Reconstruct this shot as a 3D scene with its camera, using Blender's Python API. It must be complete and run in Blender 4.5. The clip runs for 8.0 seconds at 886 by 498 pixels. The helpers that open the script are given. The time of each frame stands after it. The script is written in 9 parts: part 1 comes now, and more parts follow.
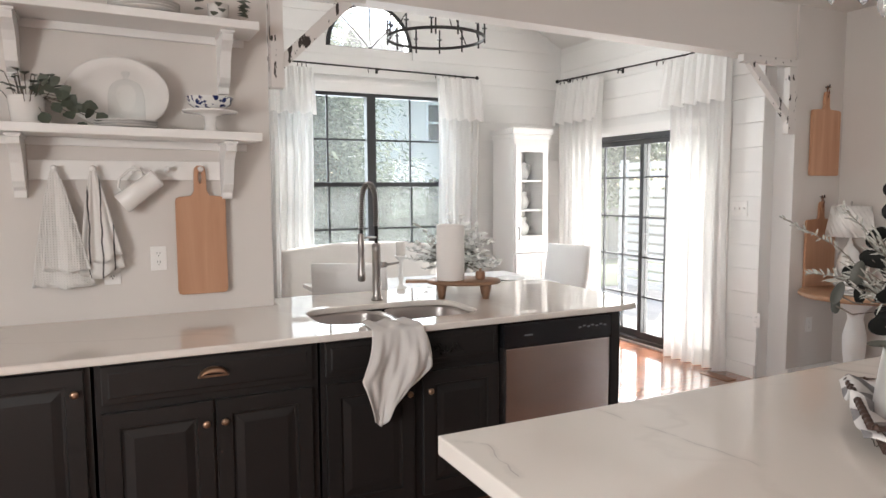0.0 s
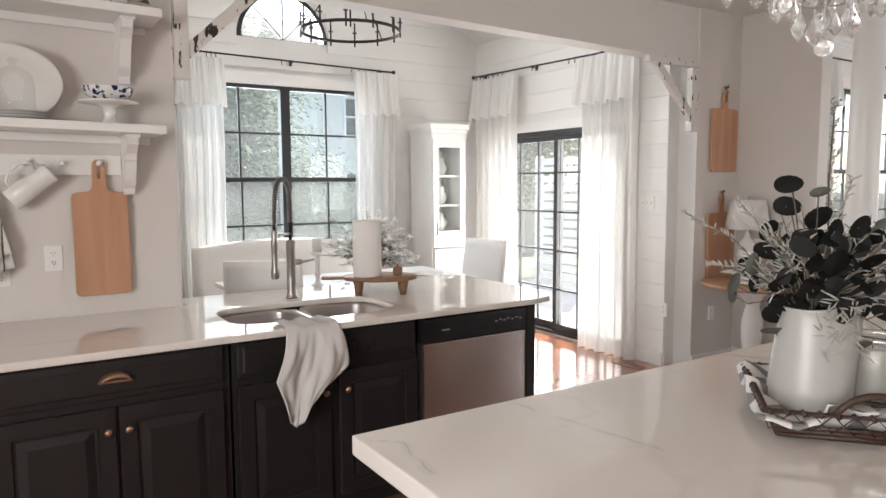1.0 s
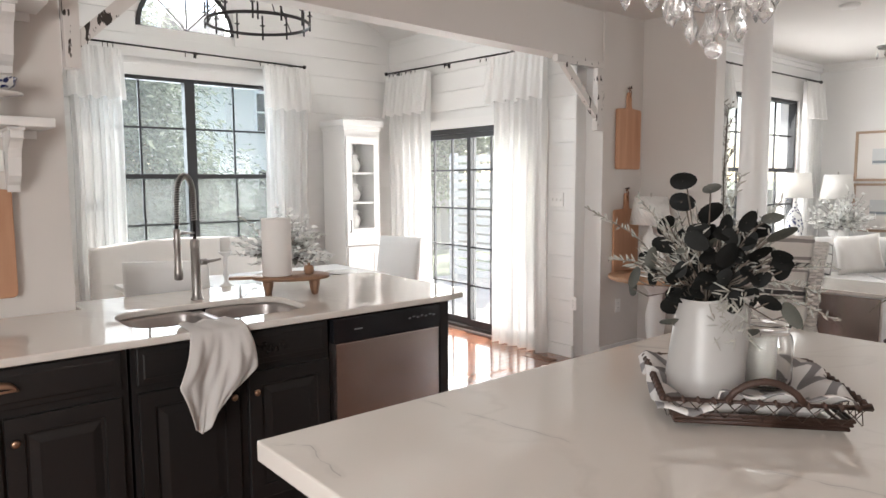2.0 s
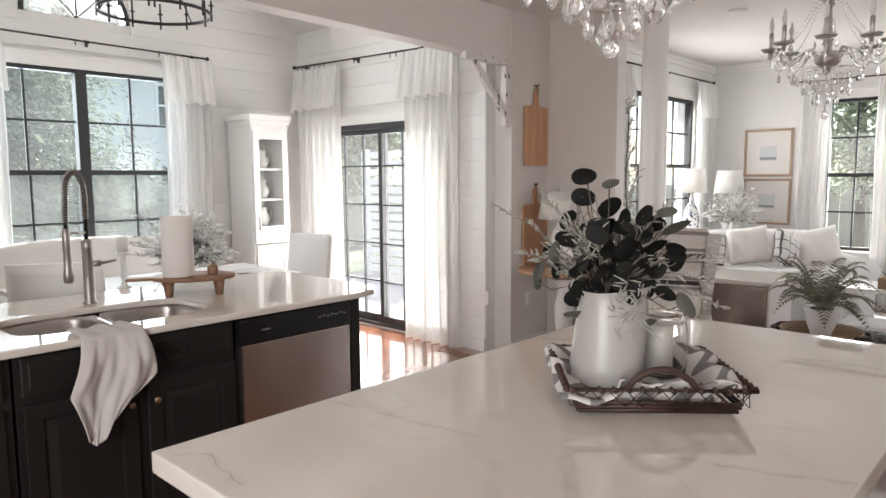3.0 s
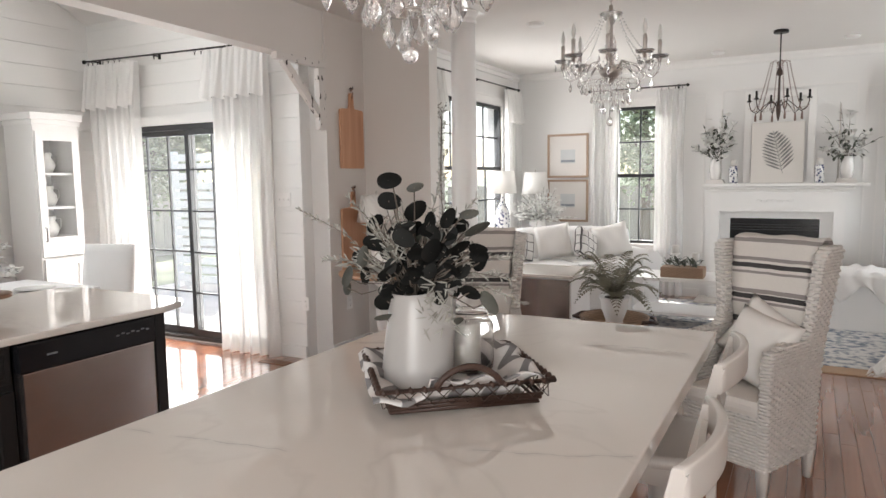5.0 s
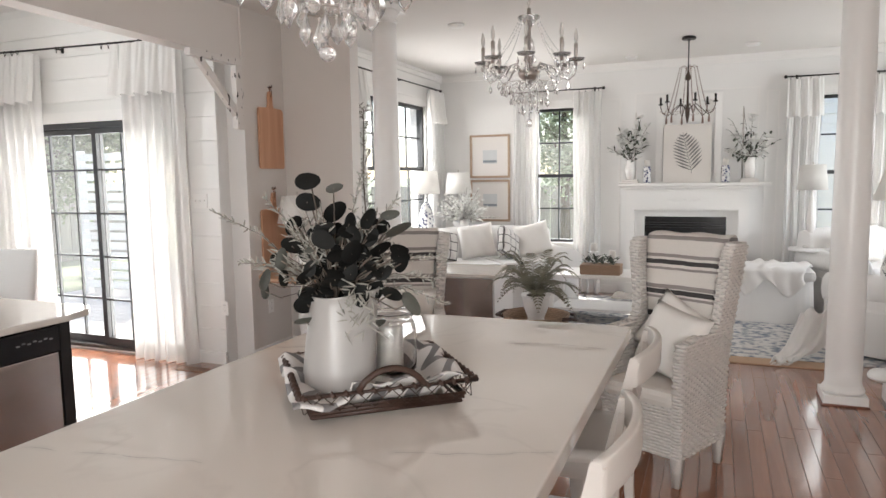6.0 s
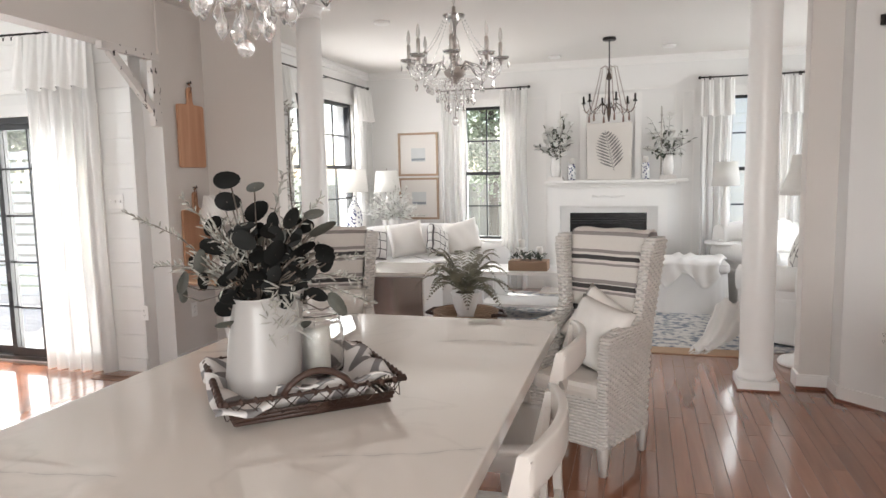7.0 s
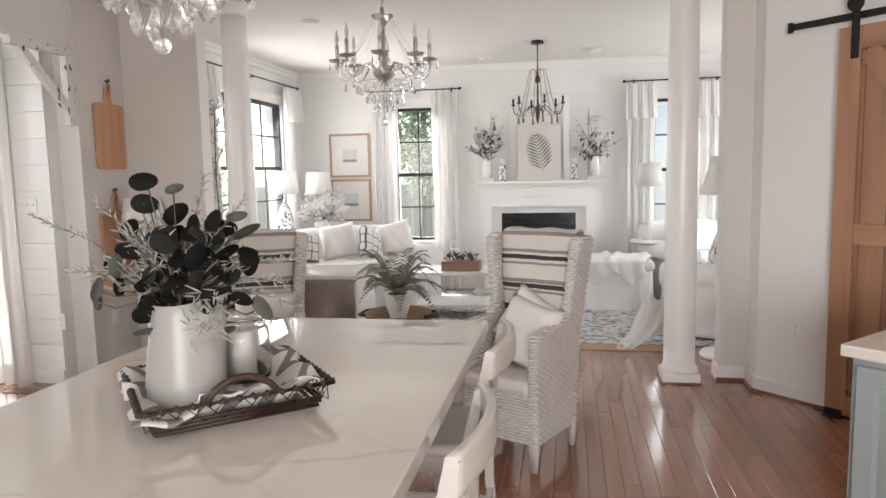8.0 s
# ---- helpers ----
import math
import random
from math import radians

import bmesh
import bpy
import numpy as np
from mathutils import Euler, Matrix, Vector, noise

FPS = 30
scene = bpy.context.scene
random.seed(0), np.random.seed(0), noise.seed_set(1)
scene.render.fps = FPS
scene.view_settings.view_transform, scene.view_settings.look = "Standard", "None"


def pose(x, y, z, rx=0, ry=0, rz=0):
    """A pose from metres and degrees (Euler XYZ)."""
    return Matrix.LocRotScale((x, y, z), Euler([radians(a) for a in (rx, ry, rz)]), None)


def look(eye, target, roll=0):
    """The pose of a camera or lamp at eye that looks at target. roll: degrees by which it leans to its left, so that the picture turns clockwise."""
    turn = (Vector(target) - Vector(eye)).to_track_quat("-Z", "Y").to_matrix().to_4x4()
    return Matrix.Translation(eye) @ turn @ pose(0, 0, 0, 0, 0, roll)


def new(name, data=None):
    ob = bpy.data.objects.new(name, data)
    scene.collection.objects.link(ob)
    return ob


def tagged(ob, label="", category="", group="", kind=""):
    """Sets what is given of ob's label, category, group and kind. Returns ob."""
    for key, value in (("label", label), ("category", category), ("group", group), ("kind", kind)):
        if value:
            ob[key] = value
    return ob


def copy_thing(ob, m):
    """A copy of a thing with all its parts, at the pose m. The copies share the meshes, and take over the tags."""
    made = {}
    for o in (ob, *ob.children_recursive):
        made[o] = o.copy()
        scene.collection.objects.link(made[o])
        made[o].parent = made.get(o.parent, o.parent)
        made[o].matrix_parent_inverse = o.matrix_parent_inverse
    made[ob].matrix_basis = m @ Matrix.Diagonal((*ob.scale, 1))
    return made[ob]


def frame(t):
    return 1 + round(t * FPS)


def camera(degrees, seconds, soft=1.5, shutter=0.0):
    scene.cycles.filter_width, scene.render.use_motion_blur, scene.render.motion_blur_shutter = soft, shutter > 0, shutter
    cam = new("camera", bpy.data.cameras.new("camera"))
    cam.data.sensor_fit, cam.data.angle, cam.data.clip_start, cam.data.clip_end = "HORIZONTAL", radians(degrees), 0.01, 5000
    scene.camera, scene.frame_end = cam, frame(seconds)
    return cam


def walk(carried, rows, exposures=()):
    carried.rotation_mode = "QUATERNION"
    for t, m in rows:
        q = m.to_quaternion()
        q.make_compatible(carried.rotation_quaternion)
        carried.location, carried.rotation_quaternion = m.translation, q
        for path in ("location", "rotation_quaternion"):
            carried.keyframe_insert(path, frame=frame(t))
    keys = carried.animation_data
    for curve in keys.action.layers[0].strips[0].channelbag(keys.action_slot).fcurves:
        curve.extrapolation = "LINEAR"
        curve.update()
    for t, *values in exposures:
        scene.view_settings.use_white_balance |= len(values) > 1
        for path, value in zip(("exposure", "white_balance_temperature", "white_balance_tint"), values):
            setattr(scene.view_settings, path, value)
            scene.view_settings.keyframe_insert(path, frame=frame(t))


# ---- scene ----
cam = camera(66.29, 8.0)
PATH = [
    (0, pose(-0.1139, 0.0133, 1.5109, 84.962, 0, -25.876) @ pose(0, 0, 0, 0, 0, -0.276)),
    (0.5, pose(-0.1043, 0.0180, 1.5113, 84.733, 0, -29.133) @ pose(0, 0, 0, 0, 0, -0.208)),
    (1, pose(-0.0892, 0.0204, 1.5111, 84.526, 0, -32.631) @ pose(0, 0, 0, 0, 0, -0.284)),
    (1.5, pose(-0.0755, 0.0204, 1.5103, 84.420, 0, -36.178) @ pose(0, 0, 0, 0, 0, -0.264)),
    (3, pose(-0.0315, 0.0179, 1.5086, 83.903, 0, -46.866) @ pose(0, 0, 0, 0, 0, -0.338)),
    (3.5, pose(-0.0163, 0.0133, 1.5091, 83.845, 0, -50.700) @ pose(0, 0, 0, 0, 0, -0.425)),
    (4, pose(-0.0045, 0.0071, 1.5093, 83.955, 0, -54.355) @ pose(0, 0, 0, 0, 0, -0.510)),
    (4.5, pose(-0.0000, -0.0000, 1.5121, 84.020, 0, -57.991) @ pose(0, 0, 0, 0, 0, -0.538)),
    (5, pose(0.0084, -0.0084, 1.5130, 83.969, 0, -61.643) @ pose(0, 0, 0, 0, 0, -0.795)),
    (6.5, pose(0.0284, -0.0153, 1.5134, 83.819, 0, -70.950) @ pose(0, 0, 0, 0, 0, -0.918)),
    (7, pose(0.0367, -0.0207, 1.5122, 83.647, 0, -73.883) @ pose(0, 0, 0, 0, 0, -1.135)),
    (7.5, pose(0.0429, -0.0289, 1.5107, 83.552, 0, -76.623) @ pose(0, 0, 0, 0, 0, -1.216)),
    (8, pose(0.0445, -0.0371, 1.5106, 83.638, 0, -79.430) @ pose(0, 0, 0, 0, 0, -1.240)),
]
EXPOSURES = [(0.0, 1.48), (2.0, 1.40), (4.0, 1.36), (6.0, 1.44), (8.0, 1.60)]
walk(cam, PATH, EXPOSURES)

# ---- world, sun, daylight in the openings ----
world = bpy.data.worlds.new("sky")
scene.world = world
world.use_nodes = True
wn = world.node_tree
sky = wn.nodes.new("ShaderNodeTexSky")
sky.sky_type = "NISHITA"
sky.sun_disc = False
SUN_EL, SUN_AZ = 47.0, 50.0            # degrees above the horizon; from +y towards +x
sky.sun_elevation = radians(SUN_EL)
sky.sun_rotation = radians(SUN_AZ)
wn.links.new(sky.outputs[0], wn.nodes["Background"].inputs[0])
wn.nodes["Background"].inputs[1].default_value = 0.13
sun_from = Vector((math.sin(radians(SUN_AZ)) * math.cos(radians(SUN_EL)),
                   math.cos(radians(SUN_AZ)) * math.cos(radians(SUN_EL)), math.sin(radians(SUN_EL))))
sun = new("sun", bpy.data.lights.new("sun", "SUN"))
sun.data.energy, sun.data.angle, sun.data.color = 3.8, radians(0.6), (1.0, 0.95, 0.88)
sun.matrix_world = look(sun_from * 30, (0, 0, 0))


def daylight(name, at, facing, width, height, watts, color=(1.0, 0.985, 0.97)):
    lamp = new(name, bpy.data.lights.new(name, "AREA"))
    lamp.data.shape, lamp.data.size, lamp.data.size_y = "RECTANGLE", width, height
    lamp.data.energy, lamp.data.color = watts, color
    lamp.matrix_world = look(at, Vector(at) + Vector(facing))
    return lamp


# ---- materials ----
def nodes_of(name):
    m = bpy.data.materials.new(name)
    m.use_nodes = True
    return m, m.node_tree, m.node_tree.nodes["Principled BSDF"]


def ramp_mix(nt, fac, a, b):
    mix = nt.nodes.new("ShaderNodeMix")
    mix.data_type = "RGBA"
    nt.links.new(fac, mix.inputs[0])
    for i, c in ((6, a), (7, b)):
        if isinstance(c, tuple):
            mix.inputs[i].default_value = (*c, 1)
        else:
            nt.links.new(c, mix.inputs[i])
    return mix.outputs[2]


def noise_out(nt, scale, detail=3.0, stretch=(1, 1, 1), coord="Object"):
    tc = nt.nodes.new("ShaderNodeTexCoord")
    mp = nt.nodes.new("ShaderNodeMapping")
    mp.inputs["Scale"].default_value = stretch
    nt.links.new(tc.outputs[coord], mp.inputs[0])
    n = nt.nodes.new("ShaderNodeTexNoise")
    n.inputs["Scale"].default_value, n.inputs["Detail"].default_value = scale, detail
    nt.links.new(mp.outputs[0], n.inputs["Vector"])
    return n.outputs["Fac"]


def bump(nt, bsdf, height, strength, distance=0.01):
    b = nt.nodes.new("ShaderNodeBump")
    b.inputs["Strength"].default_value, b.inputs["Distance"].default_value = strength, distance
    nt.links.new(height, b.inputs["Height"])
    nt.links.new(b.outputs[0], bsdf.inputs["Normal"])


def surface(name, color, rough=0.5, metal=0.0, vary=0.06, scale=3.0, grain=60.0, relief=0.1, stretch=(1, 1, 1),
            each=0.0, sheen=0.0, coat=0.0, depth=0.004):
    """A plain surface with broad mottling, fine grain and slight relief; each: spread between pieces."""
    m, nt, b = nodes_of(name)
    dark = tuple(c * (1 - vary) for c in color)
    light = tuple(min(1, c * (1 + vary)) for c in color)
    col = ramp_mix(nt, noise_out(nt, scale, 4, stretch), dark, light)
    fine = noise_out(nt, grain, 3, stretch)
    col = ramp_mix(nt, fine, ramp_mix(nt, fine, col, tuple(c * (1 - vary * 0.8) for c in color)), col)
    if each:
        info = nt.nodes.new("ShaderNodeObjectInfo")
        hsv = nt.nodes.new("ShaderNodeHueSaturation")
        ma = nt.nodes.new("ShaderNodeMapRange")
        ma.inputs[3].default_value, ma.inputs[4].default_value = 1 - each, 1 + each
        nt.links.new(info.outputs["Random"], ma.inputs[0])
        nt.links.new(ma.outputs[0], hsv.inputs["Value"])
        nt.links.new(col, hsv.inputs["Color"])
        col = hsv.outputs[0]
    nt.links.new(col, b.inputs["Base Color"])
    rr = nt.nodes.new("ShaderNodeMapRange")
    rr.inputs[3].default_value, rr.inputs[4].default_value = max(0.02, rough - 0.07), min(1, rough + 0.07)
    nt.links.new(noise_out(nt, scale * 4, 2), rr.inputs[0])
    nt.links.new(rr.outputs[0], b.inputs["Roughness"])
    b.inputs["Metallic"].default_value = metal
    b.inputs["Coat Weight"].default_value = coat
    b.inputs["Coat Roughness"].default_value = 0.08
    b.inputs["Sheen Weight"].default_value = sheen
    if relief:
        bump(nt, b, fine, relief, depth)
    return m


def wood(name, light, dark, rough=0.45, along=0, ring=9.0, each=0.12, coat=0.0, plank=0.0):
    """Wood with grain that runs along one axis of the object."""
    m, nt, b = nodes_of(name)
    stretch = [ring, ring, ring]
    stretch[along] = ring * 0.07
    info = nt.nodes.new("ShaderNodeObjectInfo")
    tc = nt.nodes.new("ShaderNodeTexCoord")
    off = nt.nodes.new("ShaderNodeVectorMath")
    off.operation = "MULTIPLY_ADD"
    off.inputs[1].default_value = (31, 17, 23)
    nt.links.new(info.outputs["Random"], off.inputs[0])
    nt.links.new(tc.outputs["Object"], off.inputs[2])
    mp = nt.nodes.new("ShaderNodeMapping")
    mp.inputs["Scale"].default_value = stretch
    nt.links.new(off.outputs[0], mp.inputs[0])
    n1 = nt.nodes.new("ShaderNodeTexNoise")
    n1.inputs["Scale"].default_value, n1.inputs["Detail"].default_value, n1.inputs["Distortion"].default_value = 1.6, 5, 0.8
    nt.links.new(mp.outputs[0], n1.inputs["Vector"])
    n2 = nt.nodes.new("ShaderNodeTexNoise")
    n2.inputs["Scale"].default_value, n2.inputs["Detail"].default_value = 14, 3
    nt.links.new(mp.outputs[0], n2.inputs["Vector"])
    r = nt.nodes.new("ShaderNodeValToRGB")
    r.color_ramp.elements[0].position, r.color_ramp.elements[1].position = 0.3, 0.72
    r.color_ramp.elements[0].color, r.color_ramp.elements[1].color = (*dark, 1), (*light, 1)
    nt.links.new(n1.outputs[0], r.inputs[0])
    mid = tuple((a + c) / 2 for a, c in zip(light, dark))
    col = ramp_mix(nt, n2.outputs[0], r.outputs[0], mid)
    hsv = nt.nodes.new("ShaderNodeHueSaturation")
    ma = nt.nodes.new("ShaderNodeMapRange")
    ma.inputs[3].default_value, ma.inputs[4].default_value = 1 - each, 1 + each
    source = info.outputs["Random"]
    if plank:
        geo = nt.nodes.new("ShaderNodeNewGeometry")
        source = geo.outputs["Random Per Island"]
    nt.links.new(source, ma.inputs[0])
    nt.links.new(ma.outputs[0], hsv.inputs["Value"])
    nt.links.new(col, hsv.inputs["Color"])
    nt.links.new(hsv.outputs[0], b.inputs["Base Color"])
    b.inputs["Roughness"].default_value = rough
    b.inputs["Coat Weight"].default_value = coat
    b.inputs["Coat Roughness"].default_value = 0.07
    bump(nt, b, n2.outputs[0], 0.12, 0.002)
    return m


DARK_LINES = (((1.045, 1.465), (1.072, 1.26)), ((1.072, 1.26), (1.112, 0.995)), ((0.597, 1.412), (0.652, 1.357)), ((0.652, 1.357), (0.616, 1.18)),
         ((2.325, 0.66), (2.357, 0.50)), ((2.357, 0.50), (2.35, 0.33)), ((1.42, 0.30), (1.30, 0.62)), ((2.0, 1.45), (2.12, 1.1)))


def quartz(name):
    """White polished quartz: a few fine dark lines and broad soft grey veins."""
    m, nt, b = nodes_of(name)
    tc = nt.nodes.new("ShaderNodeTexCoord")
    n = nt.nodes.new("ShaderNodeTexNoise")
    n.inputs["Scale"].default_value, n.inputs["Detail"].default_value, n.inputs["Distortion"].default_value = 0.9, 7, 1.0
    nt.links.new(tc.outputs["Object"], n.inputs["Vector"])
    r = nt.nodes.new("ShaderNodeValToRGB")
    e = r.color_ramp.elements
    base = (0.745, 0.695, 0.64)
    e[0].position, e[0].color = 0.485, (*base, 1)
    e[1].position, e[1].color = 0.515, (*base, 1)
    mid = e.new(0.5)
    mid.color = (0.67, 0.62, 0.57, 1)
    nt.links.new(n.outputs[0], r.inputs[0])
    col = ramp_mix(nt, noise_out(nt, 2.2, 4), r.outputs[0], (0.72, 0.67, 0.615))

    def vec(op, a, c):
        v = nt.nodes.new("ShaderNodeVectorMath")
        v.operation = op
        for k, q in enumerate((a, c)):
            if isinstance(q, tuple):
                v.inputs[k].default_value = q
            else:
                nt.links.new(q, v.inputs[k])
        return v
    wob = nt.nodes.new("ShaderNodeTexNoise")
    wob.inputs["Scale"].default_value, wob.inputs["Detail"].default_value = 9, 5
    nt.links.new(tc.outputs["Object"], wob.inputs["Vector"])
    off = vec("MULTIPLY", vec("SUBTRACT", wob.outputs["Color"], (0.5, 0.5, 0.5)).outputs[0], (0.05, 0.05, 0)).outputs[0]
    flat = vec("MULTIPLY", tc.outputs["Object"], (1, 1, 0)).outputs[0]
    p = vec("ADD", flat, off).outputs[0]
    near = None
    for (ax, ay), (bx, by) in DARK_LINES:
        dx, dy = bx - ax, by - ay
        k = dx * dx + dy * dy
        rel = vec("SUBTRACT", p, (ax, ay, 0)).outputs[0]
        t = nt.nodes.new("ShaderNodeClamp")
        nt.links.new(vec("DOT_PRODUCT", rel, (dx / k, dy / k, 0)).outputs["Value"], t.inputs[0])
        along = vec("SCALE", (dx, dy, 0), (0, 0, 0))
        nt.links.new(t.outputs[0], along.inputs["Scale"])
        d = vec("DISTANCE", rel, along.outputs[0]).outputs["Value"]
        if near is None:
            near = d
        else:
            lo = nt.nodes.new("ShaderNodeMath")
            lo.operation = "MINIMUM"
            nt.links.new(near, lo.inputs[0])
            nt.links.new(d, lo.inputs[1])
            near = lo.outputs[0]
    for width, tint, share in ((0.0028, (0.30, 0.28, 0.26), 0.75), (0.02, (0.60, 0.56, 0.52), 0.45)):
        edge = nt.nodes.new("ShaderNodeMapRange")
        edge.interpolation_type = "SMOOTHSTEP"
        edge.inputs[1].default_value, edge.inputs[2].default_value = width * 0.3, width
        edge.inputs[3].default_value, edge.inputs[4].default_value = share, 0.0
        nt.links.new(near, edge.inputs[0])
        fade = nt.nodes.new("ShaderNodeMath")
        fade.operation = "MULTIPLY"
        nt.links.new(edge.outputs[0], fade.inputs[0])
        gap = nt.nodes.new("ShaderNodeMapRange")
        gap.inputs[1].default_value, gap.inputs[2].default_value = 0.35, 0.55
        nt.links.new(noise_out(nt, 14, 3), gap.inputs[0])
        nt.links.new(gap.outputs[0], fade.inputs[1])
        col = ramp_mix(nt, fade.outputs[0], col, tint)
    nt.links.new(col, b.inputs["Base Color"])
    b.inputs["Roughness"].default_value = 0.02
    b.inputs["IOR"].default_value = 1.95
    return m


def thin_glass(name, gloss=0.04):
    m = bpy.data.materials.new(name)
    m.use_nodes = True
    nt = m.node_tree
    nt.nodes.remove(nt.nodes["Principled BSDF"])
    clear, shine, mix, fr = (nt.nodes.new(k) for k in ("ShaderNodeBsdfTransparent", "ShaderNodeBsdfGlossy", "ShaderNodeMixShader", "ShaderNodeLayerWeight"))
    shine.inputs["Roughness"].default_value = gloss
    clear.inputs[0].default_value = (0.97, 0.98, 0.98, 1)
    fr.inputs[0].default_value = 0.5
    pw, ml = nt.nodes.new("ShaderNodeMath"), nt.nodes.new("ShaderNodeMath")
    pw.operation, ml.operation = "POWER", "MULTIPLY_ADD"
    pw.inputs[1].default_value, ml.inputs[1].default_value, ml.inputs[2].default_value = 4.0, 0.5, 0.018
    nt.links.new(fr.outputs["Facing"], pw.inputs[0])
    nt.links.new(pw.outputs[0], ml.inputs[0])
    nt.links.new(ml.outputs[0], mix.inputs[0])
    nt.links.new(clear.outputs[0], mix.inputs[1])
    nt.links.new(shine.outputs[0], mix.inputs[2])
    # thin translucent share mixed in as painted haze, uneven over the glass
    haze, haze_mix = nt.nodes.new("ShaderNodeBsdfTranslucent"), nt.nodes.new("ShaderNodeMixShader")
    haze.inputs[0].default_value = (0.9, 0.9, 0.88, 1)
    haze_share = nt.nodes.new("ShaderNodeMapRange")
    haze_share.inputs[3].default_value, haze_share.inputs[4].default_value = 0.012, 0.028
    nt.links.new(noise_out(nt, 4, 4), haze_share.inputs[0])
    nt.links.new(haze_share.outputs[0], haze_mix.inputs[0])
    nt.links.new(mix.outputs[0], haze_mix.inputs[1])
    nt.links.new(haze.outputs[0], haze_mix.inputs[2])
    nt.links.new(haze_mix.outputs[0], nt.nodes["Material Output"].inputs[0])
    return m


def sheer(name, color, see=0.25, through_share=0.11):
    """Thin woven curtain cloth that lets light through."""
    m = bpy.data.materials.new(name)
    m.use_nodes = True
    nt = m.node_tree
    nt.nodes.remove(nt.nodes["Principled BSDF"])
    d, tl, tr, m1, m2 = (nt.nodes.new(k) for k in ("ShaderNodeBsdfDiffuse", "ShaderNodeBsdfTranslucent", "ShaderNodeBsdfTransparent", "ShaderNodeMixShader", "ShaderNodeMixShader"))
    col = ramp_mix(nt, noise_out(nt, 180, 2, (1, 1, 0.2)), color, tuple(c * 0.94 for c in color))
    nt.links.new(col, d.inputs[0])
    nt.links.new(col, tl.inputs[0])
    m1.inputs[0].default_value, m2.inputs[0].default_value = through_share, see
    nt.links.new(d.outputs[0], m1.inputs[1])
    nt.links.new(tl.outputs[0], m1.inputs[2])
    nt.links.new(m1.outputs[0], m2.inputs[1])
    nt.links.new(tr.outputs[0], m2.inputs[2])
    nt.links.new(m2.outputs[0], nt.nodes["Material Output"].inputs[0])
    return m


def striped(name, base, bands, axis=2, wobble=0.0, cross=None):
    """Woven cloth with bands (from, to, colour) along one local axis, in metres."""
    m, nt, b = nodes_of(name)
    tc = nt.nodes.new("ShaderNodeTexCoord")
    sep = nt.nodes.new("ShaderNodeSeparateXYZ")
    nt.links.new(tc.outputs["Object"], sep.inputs[0])
    value = sep.outputs[axis]
    if wobble:
        wob = nt.nodes.new("ShaderNodeMath")
        wob.operation = "MULTIPLY_ADD"
        wob.inputs[1].default_value = wobble
        nt.links.new(noise_out(nt, 9, 2), wob.inputs[0])
        nt.links.new(value, wob.inputs[2])
        value = wob.outputs[0]
    col = ramp_mix(nt, noise_out(nt, 150, 2), base, tuple(c * 0.86 for c in base))
    runs = [(value, *q) for q in bands] + ([(sep.outputs[cross], *q) for q in bands] if cross is not None else [])
    for value, a, z, c in runs:
        lo, hi, both = (nt.nodes.new("ShaderNodeMath") for _ in range(3))
        lo.operation, hi.operation, both.operation = "GREATER_THAN", "LESS_THAN", "MULTIPLY"
        lo.inputs[1].default_value, hi.inputs[1].default_value = a, z
        nt.links.new(value, lo.inputs[0])
        nt.links.new(value, hi.inputs[0])
        nt.links.new(lo.outputs[0], both.inputs[0])
        nt.links.new(hi.outputs[0], both.inputs[1])
        col = ramp_mix(nt, both.outputs[0], col, c)
    nt.links.new(col, b.inputs["Base Color"])
    b.inputs["Roughness"].default_value = 0.9
    bump(nt, b, noise_out(nt, 220, 2), 0.25, 0.002)
    return m


def leafy(name, color):
    """Outdoor leaves that glow when the sun is behind them."""
    m = bpy.data.materials.new(name)
    m.use_nodes = True
    nt = m.node_tree
    nt.nodes.remove(nt.nodes["Principled BSDF"])
    d, tl, mx = (nt.nodes.new(k) for k in ("ShaderNodeBsdfDiffuse", "ShaderNodeBsdfTranslucent", "ShaderNodeMixShader"))
    geo = nt.nodes.new("ShaderNodeNewGeometry")
    col = ramp_mix(nt, geo.outputs["Random Per Island"], tuple(c * 0.6 for c in color), tuple(c * 1.3 for c in color))
    nt.links.new(col, d.inputs[0])
    nt.links.new(col, tl.inputs[0])
    mx.inputs[0].default_value = 0.55
    nt.links.new(d.outputs[0], mx.inputs[1])
    nt.links.new(tl.outputs[0], mx.inputs[2])
    nt.links.new(mx.outputs[0], nt.nodes["Material Output"].inputs[0])
    return m


def clear_solid(name, color=(1, 1, 1), rough=0.02, ior=1.5):
    m, nt, b = nodes_of(name)
    b.inputs["Base Color"].default_value = (*color, 1)
    b.inputs["Transmission Weight"].default_value = 1
    b.inputs["Roughness"].default_value = rough
    b.inputs["IOR"].default_value = ior
    return m


M_WALL = surface("greige wall paint", (0.69, 0.645, 0.61), 0.6, vary=0.02, grain=220, relief=0.08, depth=0.001)
M_WHITE = surface("white painted boards", (0.82, 0.805, 0.785), 0.45, vary=0.025, grain=120, relief=0.06, depth=0.001, each=0.02)
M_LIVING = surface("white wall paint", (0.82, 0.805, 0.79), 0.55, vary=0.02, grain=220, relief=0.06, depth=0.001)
M_CEIL = surface("flat ceiling paint", (0.80, 0.77, 0.74), 0.9, vary=0.015, grain=160, relief=0.1, depth=0.001)
M_TRIM = surface("white trim enamel", (0.84, 0.82, 0.80), 0.32, vary=0.02, grain=80, relief=0.03, depth=0.001)
M_BLACK = surface("black window frame paint", (0.022, 0.022, 0.024), 0.42, vary=0.1, grain=90, relief=0.05, depth=0.001)
